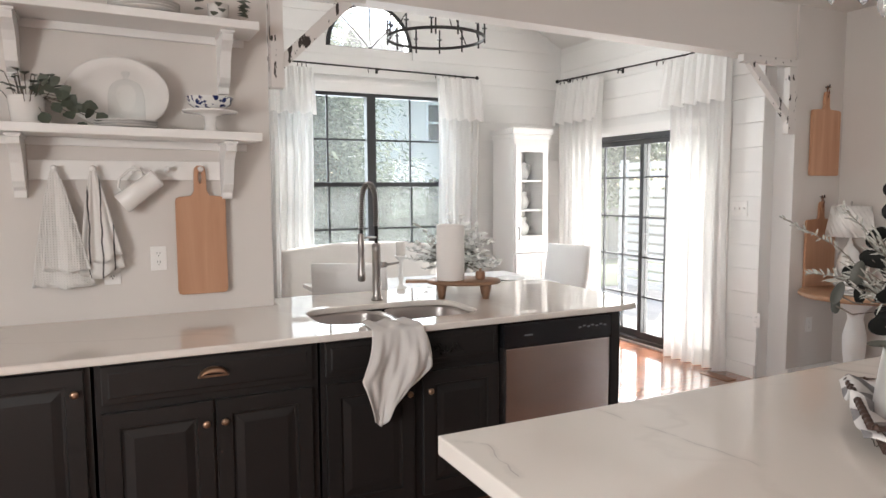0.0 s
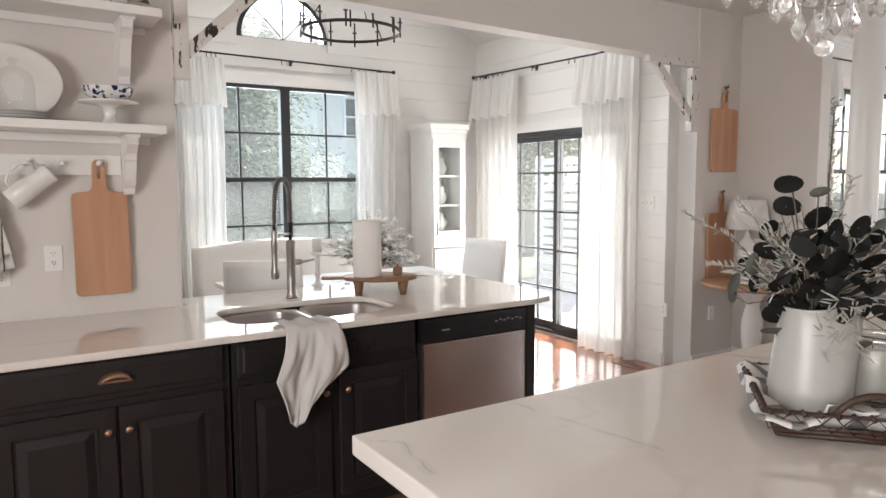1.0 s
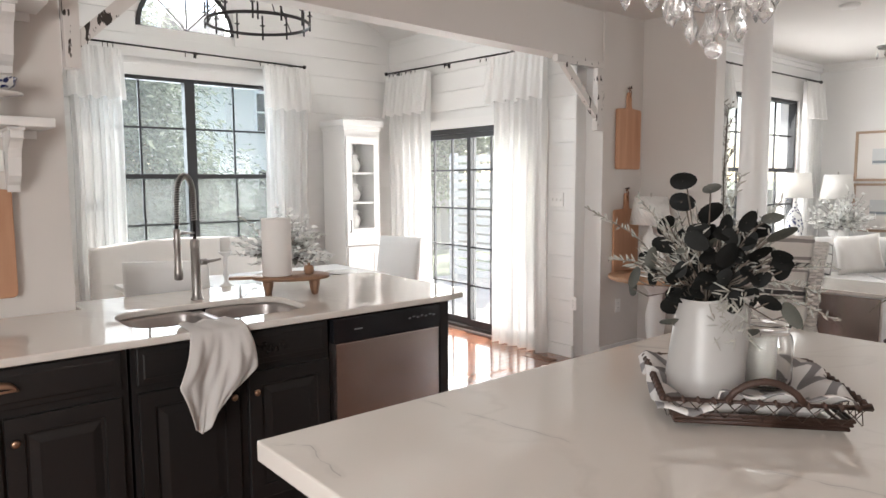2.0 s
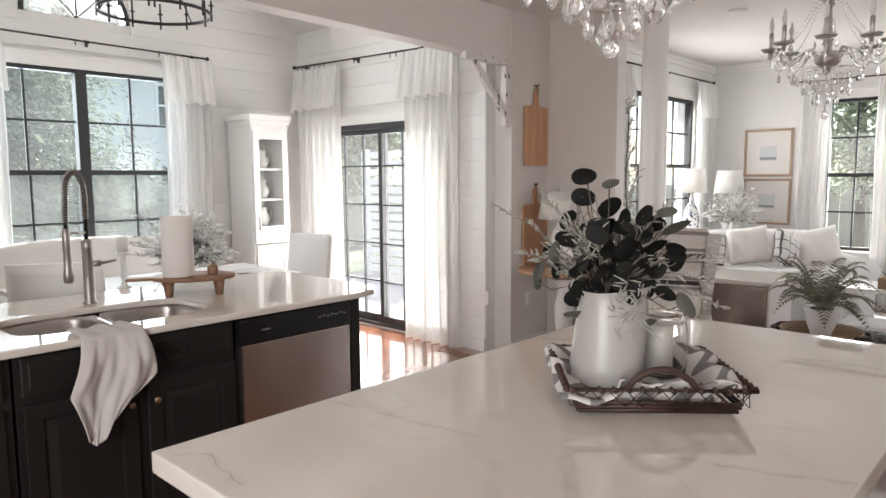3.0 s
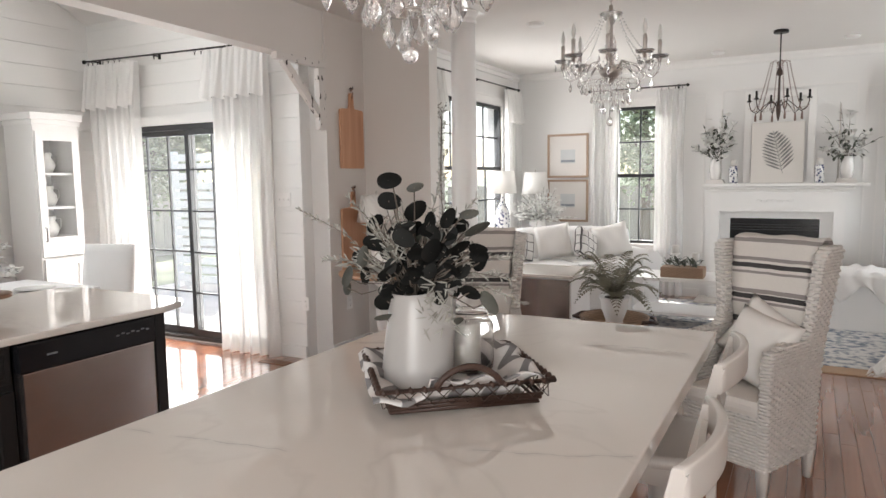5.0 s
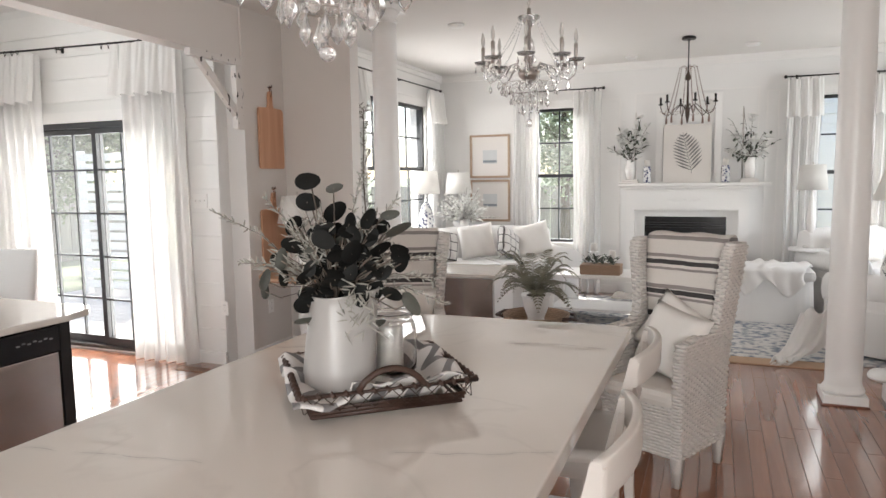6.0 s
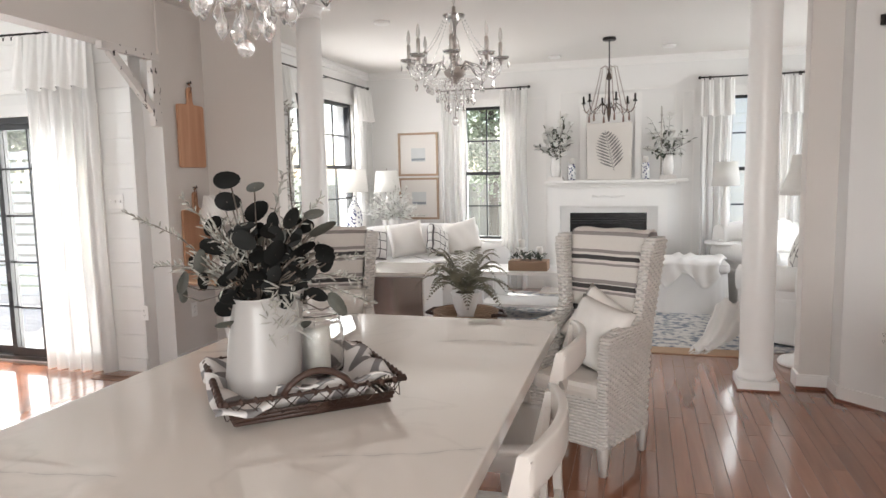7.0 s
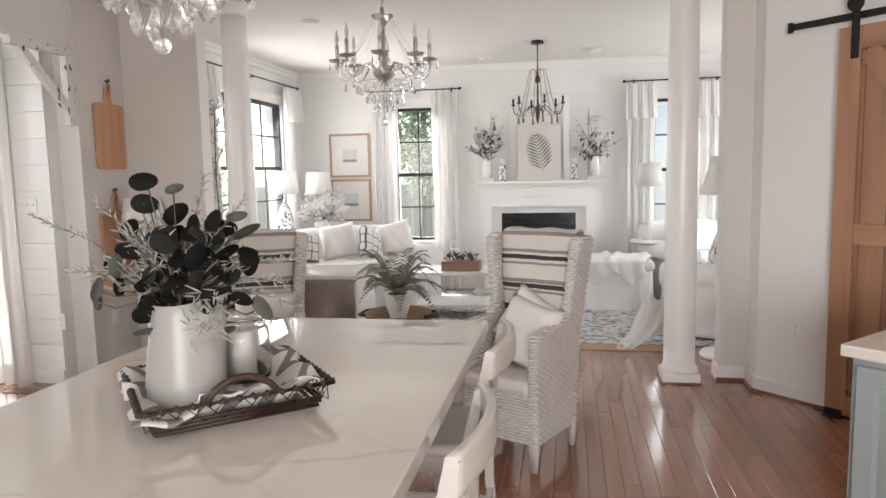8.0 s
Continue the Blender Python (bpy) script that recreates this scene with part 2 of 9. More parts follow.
M_IRON = surface("dark iron", (0.03, 0.027, 0.026), 0.45, 0.6, vary=0.15, grain=90, relief=0.1, depth=0.001)
M_FLOOR = wood("cherry floor boards", (0.35, 0.158, 0.092), (0.19, 0.076, 0.044), 0.15, 0, 7, 0.16, 0.6)
M_FLOORREST = wood("cherry floor boards joined", (0.35, 0.158, 0.092), (0.19, 0.076, 0.044), 0.15, 0, 7, 0.16, 0.6, plank=1)
# joint colour kept pale to paint in the gloss of the board edges
M_SUB = surface("pale joint with painted gloss", (0.40, 0.24, 0.16), 0.35)
M_CAB = surface("charcoal cabinet paint", (0.015, 0.013, 0.0125), 0.42, vary=0.1, grain=70, relief=0.06, depth=0.001)
M_QUARTZ = quartz("white polished quartz")
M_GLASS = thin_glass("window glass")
M_SHEER = sheer("sheer white curtain", (0.86, 0.85, 0.835), 0.24)
M_CURT = sheer("white linen curtain ruffle", (0.90, 0.885, 0.865), 0.14)
M_GRASS = surface("lawn", (0.20, 0.23, 0.13), 0.9, vary=0.3, scale=0.6, grain=30, relief=0.5)


# ---- mesh helpers ----
def box(bm, x0, y0, z0, x1, y1, z1, r=0.0):
    vs = [bm.verts.new((x, y, z)) for z in (z0, z1) for y in (y0, y1) for x in (x0, x1)]
    fs = [bm.faces.new([vs[i] for i in q]) for q in ((0, 2, 3, 1), (4, 5, 7, 6), (0, 1, 5, 4), (2, 6, 7, 3), (0, 4, 6, 2), (1, 3, 7, 5))]
    if r:
        es = {e for f in fs for e in f.edges}
        bmesh.ops.bevel(bm, geom=list(es), offset=r, segments=2, affect="EDGES", profile=0.6)
    return vs


def lathe(bm, profile, seg=24, at=(0, 0, 0), cap=True):
    """A turned shape from (radius, height) pairs, bottom to top."""
    rings = []
    for r, z in profile:
        rings.append([bm.verts.new((at[0] + r * math.cos(2 * math.pi * i / seg), at[1] + r * math.sin(2 * math.pi * i / seg), at[2] + z)) for i in range(seg)])
    for a, b in zip(rings, rings[1:]):
        for i in range(seg):
            f = bm.faces.new((a[i], a[(i + 1) % seg], b[(i + 1) % seg], b[i]))
            f.smooth = True
    if cap:
        bm.faces.new(list(reversed(rings[0])))
        bm.faces.new(rings[-1])
    return rings


def tube(bm, pts, r, seg=8, taper=None):
    """A round bar along points; taper: radius at the far end."""
    pts = [Vector(p) for p in pts]
    rings, n = [], len(pts)
    up = Vector((0, 0, 1))
    for i, p in enumerate(pts):
        d = (pts[min(i + 1, n - 1)] - pts[max(i - 1, 0)]).normalized()
        if abs(d.z) > 0.95:
            up = Vector((1, 0, 0))
        elif abs(d.x) > 0.95:
            up = Vector((0, 0, 1))
        a = d.cross(up).normalized()
        b = a.cross(d).normalized()
        rr = r if taper is None else r + (taper - r) * i / max(1, n - 1)
        ring = [p + a * rr * math.cos(2 * math.pi * k / seg) + b * rr * math.sin(2 * math.pi * k / seg) for k in range(seg)]
        if rings:
            last = rings[-1]
            shift = min(range(seg), key=lambda s: (ring[s] - last[0].co).length)
            ring = ring[shift:] + ring[:shift]
            if seg > 3 and (ring[1] - last[1].co).length > (ring[-1] - last[1].co).length:
                ring = [ring[0]] + ring[:0:-1]
        rings.append([bm.verts.new(q) for q in ring])
    for a, b in zip(rings, rings[1:]):
        for k in range(seg):
            f = bm.faces.new((a[k], a[(k + 1) % seg], b[(k + 1) % seg], b[k]))
            f.smooth = True
    bm.faces.new(list(reversed(rings[0])))
    bm.faces.new(rings[-1])


def sheet(bm, fn, nu, nv, closed=False):
    """A smooth grid of quads from fn(u, v), both 0 to 1."""
    g = [[bm.verts.new(fn(i / nu, j / nv)) for i in range(nu + (0 if closed else 1))] for j in range(nv + 1)]
    w = len(g[0])
    for j in range(nv):
        for i in range(nu):
            f = bm.faces.new((g[j][i], g[j][(i + 1) % w], g[j + 1][(i + 1) % w], g[j + 1][i]))
            f.smooth = True
    return g


def ball(bm, at, r, squash=(1, 1, 1), u=12, v=8):
    m = Matrix.Translation(at) @ Matrix.Diagonal((r * squash[0], r * squash[1], r * squash[2], 1))
    res = bmesh.ops.create_uvsphere(bm, u_segments=u, v_segments=v, radius=1, matrix=m)
    for vert in res["verts"]:
        for f in vert.link_faces:
            f.smooth = True


def bar(bm, a, b, w, d, normal=(0, 0, 1)):
    """A straight square-edged bar from a to b, w wide and d deep along normal."""
    a, b = Vector(a), Vector(b)
    along = (b - a).normalized()
    n = Vector(normal).normalized()
    s = along.cross(n).normalized() * w / 2
    n = n * d / 2
    vs = [bm.verts.new(p + i * s + j * n) for p in (a, b) for i, j in ((-1, -1), (1, -1), (1, 1), (-1, 1))]
    for q in ((3, 2, 1, 0), (4, 5, 6, 7), (0, 1, 5, 4), (1, 2, 6, 5), (2, 3, 7, 6), (3, 0, 4, 7)):
        bm.faces.new([vs[i] for i in q])


def obj(name, bm, material):
    me = bpy.data.meshes.new(name)
    bmesh.ops.recalc_face_normals(bm, faces=bm.faces)
    bm.to_mesh(me)
    bm.free()
    me.materials.append(material)
    return new(name, me)


def part(name, bm, material, parent, label=""):
    ob = obj(name, bm, material)
    ob.parent = parent
    if label:
        tagged(ob, label)
    return ob


def thing(name, m, label, category, group="", kind=""):
    ob = new(name)
    ob.empty_display_size = 0.1
    ob.matrix_world = m
    return tagged(ob, label, category, group, kind)


def structure(name, bm, material, label="", category=""):
    return tagged(obj(name, bm, material), label, category, kind="structure")


def thicken(ob, t):
    md = ob.modifiers.new("thickness", "SOLIDIFY")
    md.thickness, md.offset = t, 0
    return ob


def wall_x(bm, x0, x1, y0, y1, z0, z1, holes):
    """A wall from y0 to y1 and x0 to x1 thick, run along x; holes are (x0, x1, z0, z1)."""
    edges = sorted({x0, x1, *[h[0] for h in holes], *[h[1] for h in holes]})
    for a, b in zip(edges, edges[1:]):
        here = sorted((h[2], h[3]) for h in holes if h[0] <= a + 1e-6 and h[1] >= b - 1e-6)
        z = z0
        for lo, hi in here:
            if lo > z:
                box(bm, a, y0, z, b, y1, lo)
            z = hi
        if z < z1:
            box(bm, a, y0, z, b, y1, z1)


def wall_y(bm, x0, x1, y0, y1, z0, z1, holes):
    """The same, run along y; holes are (y0, y1, z0, z1)."""
    edges = sorted({y0, y1, *[h[0] for h in holes], *[h[1] for h in holes]})
    for a, b in zip(edges, edges[1:]):
        here = sorted((h[2], h[3]) for h in holes if h[0] <= a + 1e-6 and h[1] >= b - 1e-6)
        z = z0
        for lo, hi in here:
            if lo > z:
                box(bm, x0, a, z, x1, b, lo)
            z = hi
        if z < z1:
            box(bm, x0, a, z, x1, b, z1)


# ---- structure ----
CEIL = 2.87
WEST, SOUTH, EAST, NORTH = -2.6, -3.2, 8.8, 3.54     # kitchen and living room, inner faces
DIN_Y, DIN_X0, DIN_X1 = 6.35, -0.05, 4.42            # dining nook, inner faces
OPEN_X0, OPEN_X1, BEAM_Z = 0.617, 4.555, 2.464
RIDGE_X, RIDGE_Z, SPRING_Z = 2.19, 4.25, 2.98
DOOR = (4.08, 6.02, 0.02, 2.03)                      # sliding door, along y
WIN = (1.34, 3.04, 0.68, 2.44)                       # dining window, along x
LWIN = (6.47, 8.22, 0.82, 2.41)                      # living room, along x
FWIN_L = (1.60, 2.20, 0.64, 2.36)                    # fireplace wall, along y
FWIN_R = (-1.62, -1.02, 0.64, 2.36)

bm = bmesh.new()
box(bm, WEST - 0.2, SOUTH - 0.2, -0.2, EAST + 0.2, NORTH, -0.004)
box(bm, DIN_X0 - 0.2, NORTH, -0.2, DIN_X1 + 0.15, DIN_Y + 0.2, -0.004)
floor = structure("floor", bm, M_SUB, "glossy reddish cherry hardwood strip floor", "floor")

bm = bmesh.new()
box(bm, WEST - 0.2, SOUTH - 0.2, CEIL, EAST + 0.2, NORTH + 0.15, CEIL + 0.15)
structure("ceiling", bm, M_CEIL, "flat white painted ceiling over kitchen and living room", "ceiling")

# kitchen wall with the wide cased opening, and the beam over it
bm = bmesh.new()
box(bm, WEST - 0.2, NORTH, 0, OPEN_X0, NORTH + 0.15, CEIL)
structure("wall_north_kitchen", bm, M_WALL, "pale greige painted kitchen wall behind the counter", "wall")
bm = bmesh.new()
for vtx in box(bm, OPEN_X0, NORTH, BEAM_Z, OPEN_X1, NORTH + 0.15, CEIL):
    if vtx.co.z < BEAM_Z + 0.01 and vtx.co.x < OPEN_X0 + 0.01:
        vtx.co.z += 0.066
structure("wall_beam", bm, M_WALL, "painted header over the wide opening", "wall")
bm = bmesh.new()
box(bm, OPEN_X1, NORTH - 0.02, 0, 5.10, NORTH + 0.15, CEIL)
structure("wall_north_pier", bm, M_WALL, "narrow greige wall between opening and corner", "wall")
bm = bmesh.new()
box(bm, OPEN_X1 - 0.006, NORTH - 0.021, 0, OPEN_X1, NORTH + 0.15, BEAM_Z - 0.001)
structure("trim_opening_jamb", bm, M_LIVING, "white painted jamb lining of the wide opening", "trim")
bm = bmesh.new()
box(bm, 5.10, 2.85, 0, 5.24, NORTH + 0.15, CEIL)
structure("wall_stub", bm, M_WALL, "greige partition end beside the column", "wall")
bm = bmesh.new()
wall_x(bm, 5.24, EAST + 0.2, NORTH, NORTH + 0.2, 0, CEIL, [LWIN])
wall_north_living = structure("wall_north_living", bm, M_LIVING, "white living room wall with a wide window", "wall")
bm = bmesh.new()
wall_y(bm, EAST, EAST + 0.2, SOUTH - 0.2, NORTH, 0, CEIL, [FWIN_L, FWIN_R])
structure("wall_east", bm, M_LIVING, "white living room fireplace wall with two windows", "wall")
bm = bmesh.new()
# unseen window hole, added so that fill light can enter from the south
SWIN = (6.2, 8.2, 0.7, 2.3)
wall_x(bm, WEST - 0.2, EAST, SOUTH - 0.2, SOUTH, 0, CEIL, [SWIN])
structure("wall_south", bm, M_WALL, "plain painted wall closing the rooms", "wall")
bm = bmesh.new()
# unseen window hole behind the camera, added for the kitchen fill
WWIN = (-1.6, 0.6, 0.95, 2.2)
wall_y(bm, WEST - 0.2, WEST, SOUTH, NORTH, 0, CEIL, [WWIN])
structure("wall_west", bm, M_WALL, "plain painted kitchen wall closing the rooms", "wall")

# pier and diagonal wall that carries the barn door
bm = bmesh.new()
box(bm, 5.05, -1.30, 0, 5.20, -1.09, CEIL)
structure("wall_pier_south", bm, M_WALL, "narrow greige pier beside the round column", "wall")
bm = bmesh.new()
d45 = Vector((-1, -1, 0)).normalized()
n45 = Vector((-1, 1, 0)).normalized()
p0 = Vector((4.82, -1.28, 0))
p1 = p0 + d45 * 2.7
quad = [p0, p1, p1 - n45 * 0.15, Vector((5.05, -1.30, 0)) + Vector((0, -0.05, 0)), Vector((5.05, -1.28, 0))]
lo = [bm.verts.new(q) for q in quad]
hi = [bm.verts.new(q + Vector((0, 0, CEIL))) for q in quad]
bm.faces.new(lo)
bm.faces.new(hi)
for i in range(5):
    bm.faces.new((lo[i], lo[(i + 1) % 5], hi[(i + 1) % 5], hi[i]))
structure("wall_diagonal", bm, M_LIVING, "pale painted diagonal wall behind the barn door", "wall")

# dining nook walls (sheathing) and vaulted ceiling
ARCH_C, ARCH_R = (2.19, 2.87), 0.44
bm = bmesh.new()
wall_x(bm, DIN_X0 - 0.15, DIN_X1 + 0.17, DIN_Y + 0.016, DIN_Y + 0.2, 0, 2.87, [WIN])
arch = [(ARCH_C[0] + ARCH_R * math.cos(math.pi * i / 24), ARCH_C[1] + ARCH_R * math.sin(math.pi * i / 24)) for i in range(25)]
for y in (DIN_Y + 0.016, DIN_Y + 0.2):
    ring = [bm.verts.new((x, y, z)) for x, z in arch]
    outer = [bm.verts.new((x, y, z)) for x, z in ((4.6, 2.87), (4.6, 4.5), (2.19, 4.5), (-0.2, 4.5), (-0.2, 2.87))]
    bm.faces.new([outer[0], outer[1]] + ring[6::-1])
    bm.faces.new([outer[1], outer[2]] + ring[12:5:-1])
    bm.faces.new([outer[2], outer[3]] + ring[18:11:-1])
    bm.faces.new([outer[3], outer[4]] + ring[24:17:-1])
for (xa, za), (xb, zb) in zip(arch, arch[1:]):
    bm.faces.new([bm.verts.new(q) for q in ((xa, DIN_Y + 0.016, za), (xb, DIN_Y + 0.016, zb), (xb, DIN_Y + 0.2, zb), (xa, DIN_Y + 0.2, za))])
wall_dn = structure("wall_north_dining", bm, M_WHITE, "white shiplap dining wall with window and arched light", "wall")
bm = bmesh.new()
wall_y(bm, DIN_X1 + 0.016, DIN_X1 + 0.15, NORTH + 0.15, DIN_Y + 0.016, 0, 3.1, [DOOR])
wall_de = structure("wall_east_dining", bm, M_WHITE, "white shiplap dining wall with sliding patio door", "wall")
bm = bmesh.new()
box(bm, DIN_X0 - 0.15, NORTH + 0.15, 0, DIN_X0, DIN_Y + 0.016, 3.1)
structure("wall_west_dining", bm, M_WHITE, "plain white dining wall", "wall")
bm = bmesh.new()
box(bm, DIN_X0 - 0.15, NORTH + 0.152, 2.76, DIN_X1 + 0.15, NORTH + 0.17, 4.6)
structure("wall_gable_dining", bm, M_WHITE, "white gable over the opening", "wall")
bm = bmesh.new()
for xa, xb in ((DIN_X0 - 0.15, RIDGE_X), (RIDGE_X, DIN_X1 + 0.15)):
    za, zb = (SPRING_Z, RIDGE_Z) if xa < RIDGE_X - 0.01 else (RIDGE_Z, SPRING_Z)
    vs = [bm.verts.new(q) for z in (0, 0.12) for q in ((xa, NORTH + 0.15, za + z), (xb, NORTH + 0.15, zb + z), (xb, DIN_Y + 0.2, zb + z), (xa, DIN_Y + 0.2, za + z))]
    for q in ((0, 1, 2, 3), (4, 7, 6, 5), (0, 4, 5, 1), (1, 5, 6, 2), (2, 6, 7, 3), (3, 7, 4, 0)):
        bm.faces.new([vs[i] for i in q])
structure("ceiling_vault", bm, M_WHITE, "white vaulted dining ceiling", "ceiling")


# ---- windows and doors ----
def mesh_screen(name):
    m = bpy.data.materials.new(name)
    m.use_nodes = True
    nt = m.node_tree
    b = nt.nodes["Principled BSDF"]
    b.inputs["Base Color"].default_value, b.inputs["Roughness"].default_value = (0.30, 0.31, 0.29, 1), 0.9
    clear, mix = nt.nodes.new("ShaderNodeBsdfTransparent"), nt.nodes.new("ShaderNodeMixShader")
    mix.inputs[0].default_value = 0.5
    nt.links.new(clear.outputs[0], mix.inputs[1])
    nt.links.new(b.outputs[0], mix.inputs[2])
    nt.links.new(mix.outputs[0], nt.nodes["Material Output"].inputs[0])
    return m


M_SCREEN = mesh_screen("fine fly mesh")


def window(name, m, w, h, units, cols, rows, label, casing=0.09, screens=False):
    """A double-hung window set near the inner face; local x along the wall, y outwards, z up from the sill."""
    win = thing(name, m, label, "window", kind="structure")
    bm = bmesh.new()
    c = casing
    box(bm, -c, -0.02, -0.005, 0, 0.0, h + c)
    box(bm, w, -0.02, -0.005, w + c, 0.0, h + c)
    box(bm, 0, -0.02, h, w, 0.0, h + c)
    box(bm, -c - 0.01, -0.028, h + c, w + c + 0.01, 0.0, h + c + 0.025)
    part("casing", bm, M_TRIM, win, "white painted casing")
    bm = bmesh.new()
    box(bm, -c - 0.02, -0.06, -0.035, w + c + 0.02, 0.02, -0.004, 0.006)
    box(bm, -c, -0.018, -0.11, w + c, 0.0, -0.035)
    part("window_sill", bm, M_TRIM, win, "white painted sill")
    f = 0.034
    bm = bmesh.new()
    box(bm, 0, 0.01, 0, f, 0.09, h)
    box(bm, w - f, 0.01, 0, w, 0.09, h)
    box(bm, f, 0.01, h - f, w - f, 0.09, h)
    box(bm, f, 0.01, 0, w - f, 0.09, f)
    uw = w / units
    for i in range(1, units):
        box(bm, i * uw - 0.045, 0.004, f, i * uw + 0.045, 0.09, h - f)
    part("window_frame", bm, M_BLACK, win, "black painted frame")
    for i in range(units):
        a = i * uw + (0.045 if i else f)
        b = (i + 1) * uw - (0.045 if i < units - 1 else f)
        mid = h / 2
        bm = bmesh.new()
        box(bm, a, 0.012, mid - 0.022, b, 0.07, mid + 0.022, 0.004)
        box(bm, (a + b) / 2 - 0.03, 0.004, mid + 0.0, (a + b) / 2 + 0.03, 0.014, mid + 0.02, 0.003)
        part("meeting_rail", bm, M_BLACK, win)
        for lo, hi, y in ((f, mid - 0.022, 0.03), (mid + 0.022, h - f, 0.055)):
            bm = bmesh.new()
            box(bm, a, y + 0.004, lo, b, y + 0.008, hi)
            pane = part("pane", bm, M_GLASS, win)
            pane.visible_shadow = False
            if screens and lo < mid - 0.03:
                bm = bmesh.new()
                bm.faces.new([bm.verts.new(q) for q in ((a, 0.078, lo), (b, 0.078, lo), (b, 0.078, hi), (a, 0.078, hi))])
                part("insect_screen", bm, M_SCREEN, win, "fine grey insect screen").visible_shadow = False
            for k in range(1, cols):
                x = a + (b - a) * k / cols
                bm = bmesh.new()
                box(bm, x - 0.009, y - 0.004, lo, x + 0.009, y + 0.016, hi)
                part("muntin", bm, M_BLACK, win)
            for k in range(1, rows):
                z = lo + (hi - lo) * k / rows
                bm = bmesh.new()
                box(bm, a, y - 0.003, z - 0.009, b, y + 0.015, z + 0.009)
                part("muntin", bm, M_BLACK, win)
    return win


window("window_1", pose(WIN[0], DIN_Y, WIN[2]), WIN[1] - WIN[0], WIN[3] - WIN[2], 2, 2, 2, "black-framed double window with divided panes in shiplap", screens=True)
window("window_2", pose(LWIN[0], NORTH, LWIN[2]), LWIN[1] - LWIN[0], LWIN[3] - LWIN[2], 2, 2, 2, "black-framed double window in white living room wall")
window("window_3", pose(EAST, FWIN_L[1], FWIN_L[2], 0, 0, -90), FWIN_L[1] - FWIN_L[0], FWIN_L[3] - FWIN_L[2], 1, 2, 2, "black-framed narrow window beside the fireplace")
window("window_4", pose(EAST, FWIN_R[1], FWIN_R[2], 0, 0, -90), FWIN_R[1] - FWIN_R[0], FWIN_R[3] - FWIN_R[2], 1, 2, 2, "black-framed narrow window behind a sheer curtain")
window("window_5", pose(WEST, WWIN[0], WWIN[2], 0, 0, 90), WWIN[1] - WWIN[0], WWIN[3] - WWIN[2], 2, 2, 2, "unseen window added in the kitchen end wall")

window("window_7", pose(SWIN[1], SOUTH, SWIN[2], 0, 0, 180), SWIN[1] - SWIN[0], SWIN[3] - SWIN[2], 2, 2, 2, "unseen window added in the far living room wall")

# arched light over the dining window
arch_win = thing("window_6", pose(ARCH_C[0], DIN_Y, ARCH_C[1]), "black-framed half-round window high under the vault", "window", kind="structure")
bm = bmesh.new()
for i in range(24):
    a0, a1 = math.pi * i / 24, math.pi * (i + 1) / 24
    q = []
    for y in (0.0, 0.08):
        for a in (a0, a1):
            for r in (ARCH_R - 0.038, ARCH_R):
                q.append(bm.verts.new((r * math.cos(a), y, r * math.sin(a))))
    for f in ((0, 1, 3, 2), (4, 6, 7, 5), (0, 2, 6, 4), (1, 5, 7, 3)):
        bm.faces.new([q[k] for k in f])
bmesh.ops.remove_doubles(bm, verts=bm.verts, dist=0.0001)
box(bm, -ARCH_R, 0.02, -0.004, ARCH_R, 0.06, 0.004)
part("window_frame", bm, M_BLACK, arch_win)
for ang in (45, 90, 135):
    bm = bmesh.new()
    a = radians(ang)
    bar(bm, (0, 0.03, 0), ((ARCH_R - 0.04) * math.cos(a), 0.03, (ARCH_R - 0.04) * math.sin(a)), 0.014, 0.02, (0, 1, 0))
    part("muntin", bm, M_BLACK, arch_win)
bm = bmesh.new()
bm.faces.new([bm.verts.new((ARCH_R * math.cos(math.pi * i / 24), 0.04, ARCH_R * math.sin(math.pi * i / 24))) for i in range(25)])
pane = part("pane", bm, M_GLASS, arch_win)
pane.visible_shadow = False

# sliding patio door: local x runs from the far end towards the kitchen
door = thing("door_1", pose(DIN_X1, DOOR[1], DOOR[2], 0, 0, -90), "black-framed sliding glass patio door with divided panes", "door", kind="structure")
DW, DH = DOOR[1] - DOOR[0], DOOR[3] - DOOR[2]
bm = bmesh.new()
for x0, x1, z0, z1 in ((-0.09, 0, 0, DH + 0.09), (DW, DW + 0.09, 0, DH + 0.09), (0, DW, DH, DH + 0.09)):
    box(bm, x0, -0.02, z0, x1, 0, z1)
part("casing", bm, M_TRIM, door, "white painted casing")
bm = bmesh.new()
for x0, x1, z0, z1 in ((0, 0.035, 0, DH), (DW - 0.035, DW, 0, DH), (0.035, DW - 0.035, DH - 0.05, DH), (0.035, DW - 0.035, 0, 0.03)):
    box(bm, x0, 0.0, z0, x1, 0.11, z1)
part("door_frame", bm, M_BLACK, door)
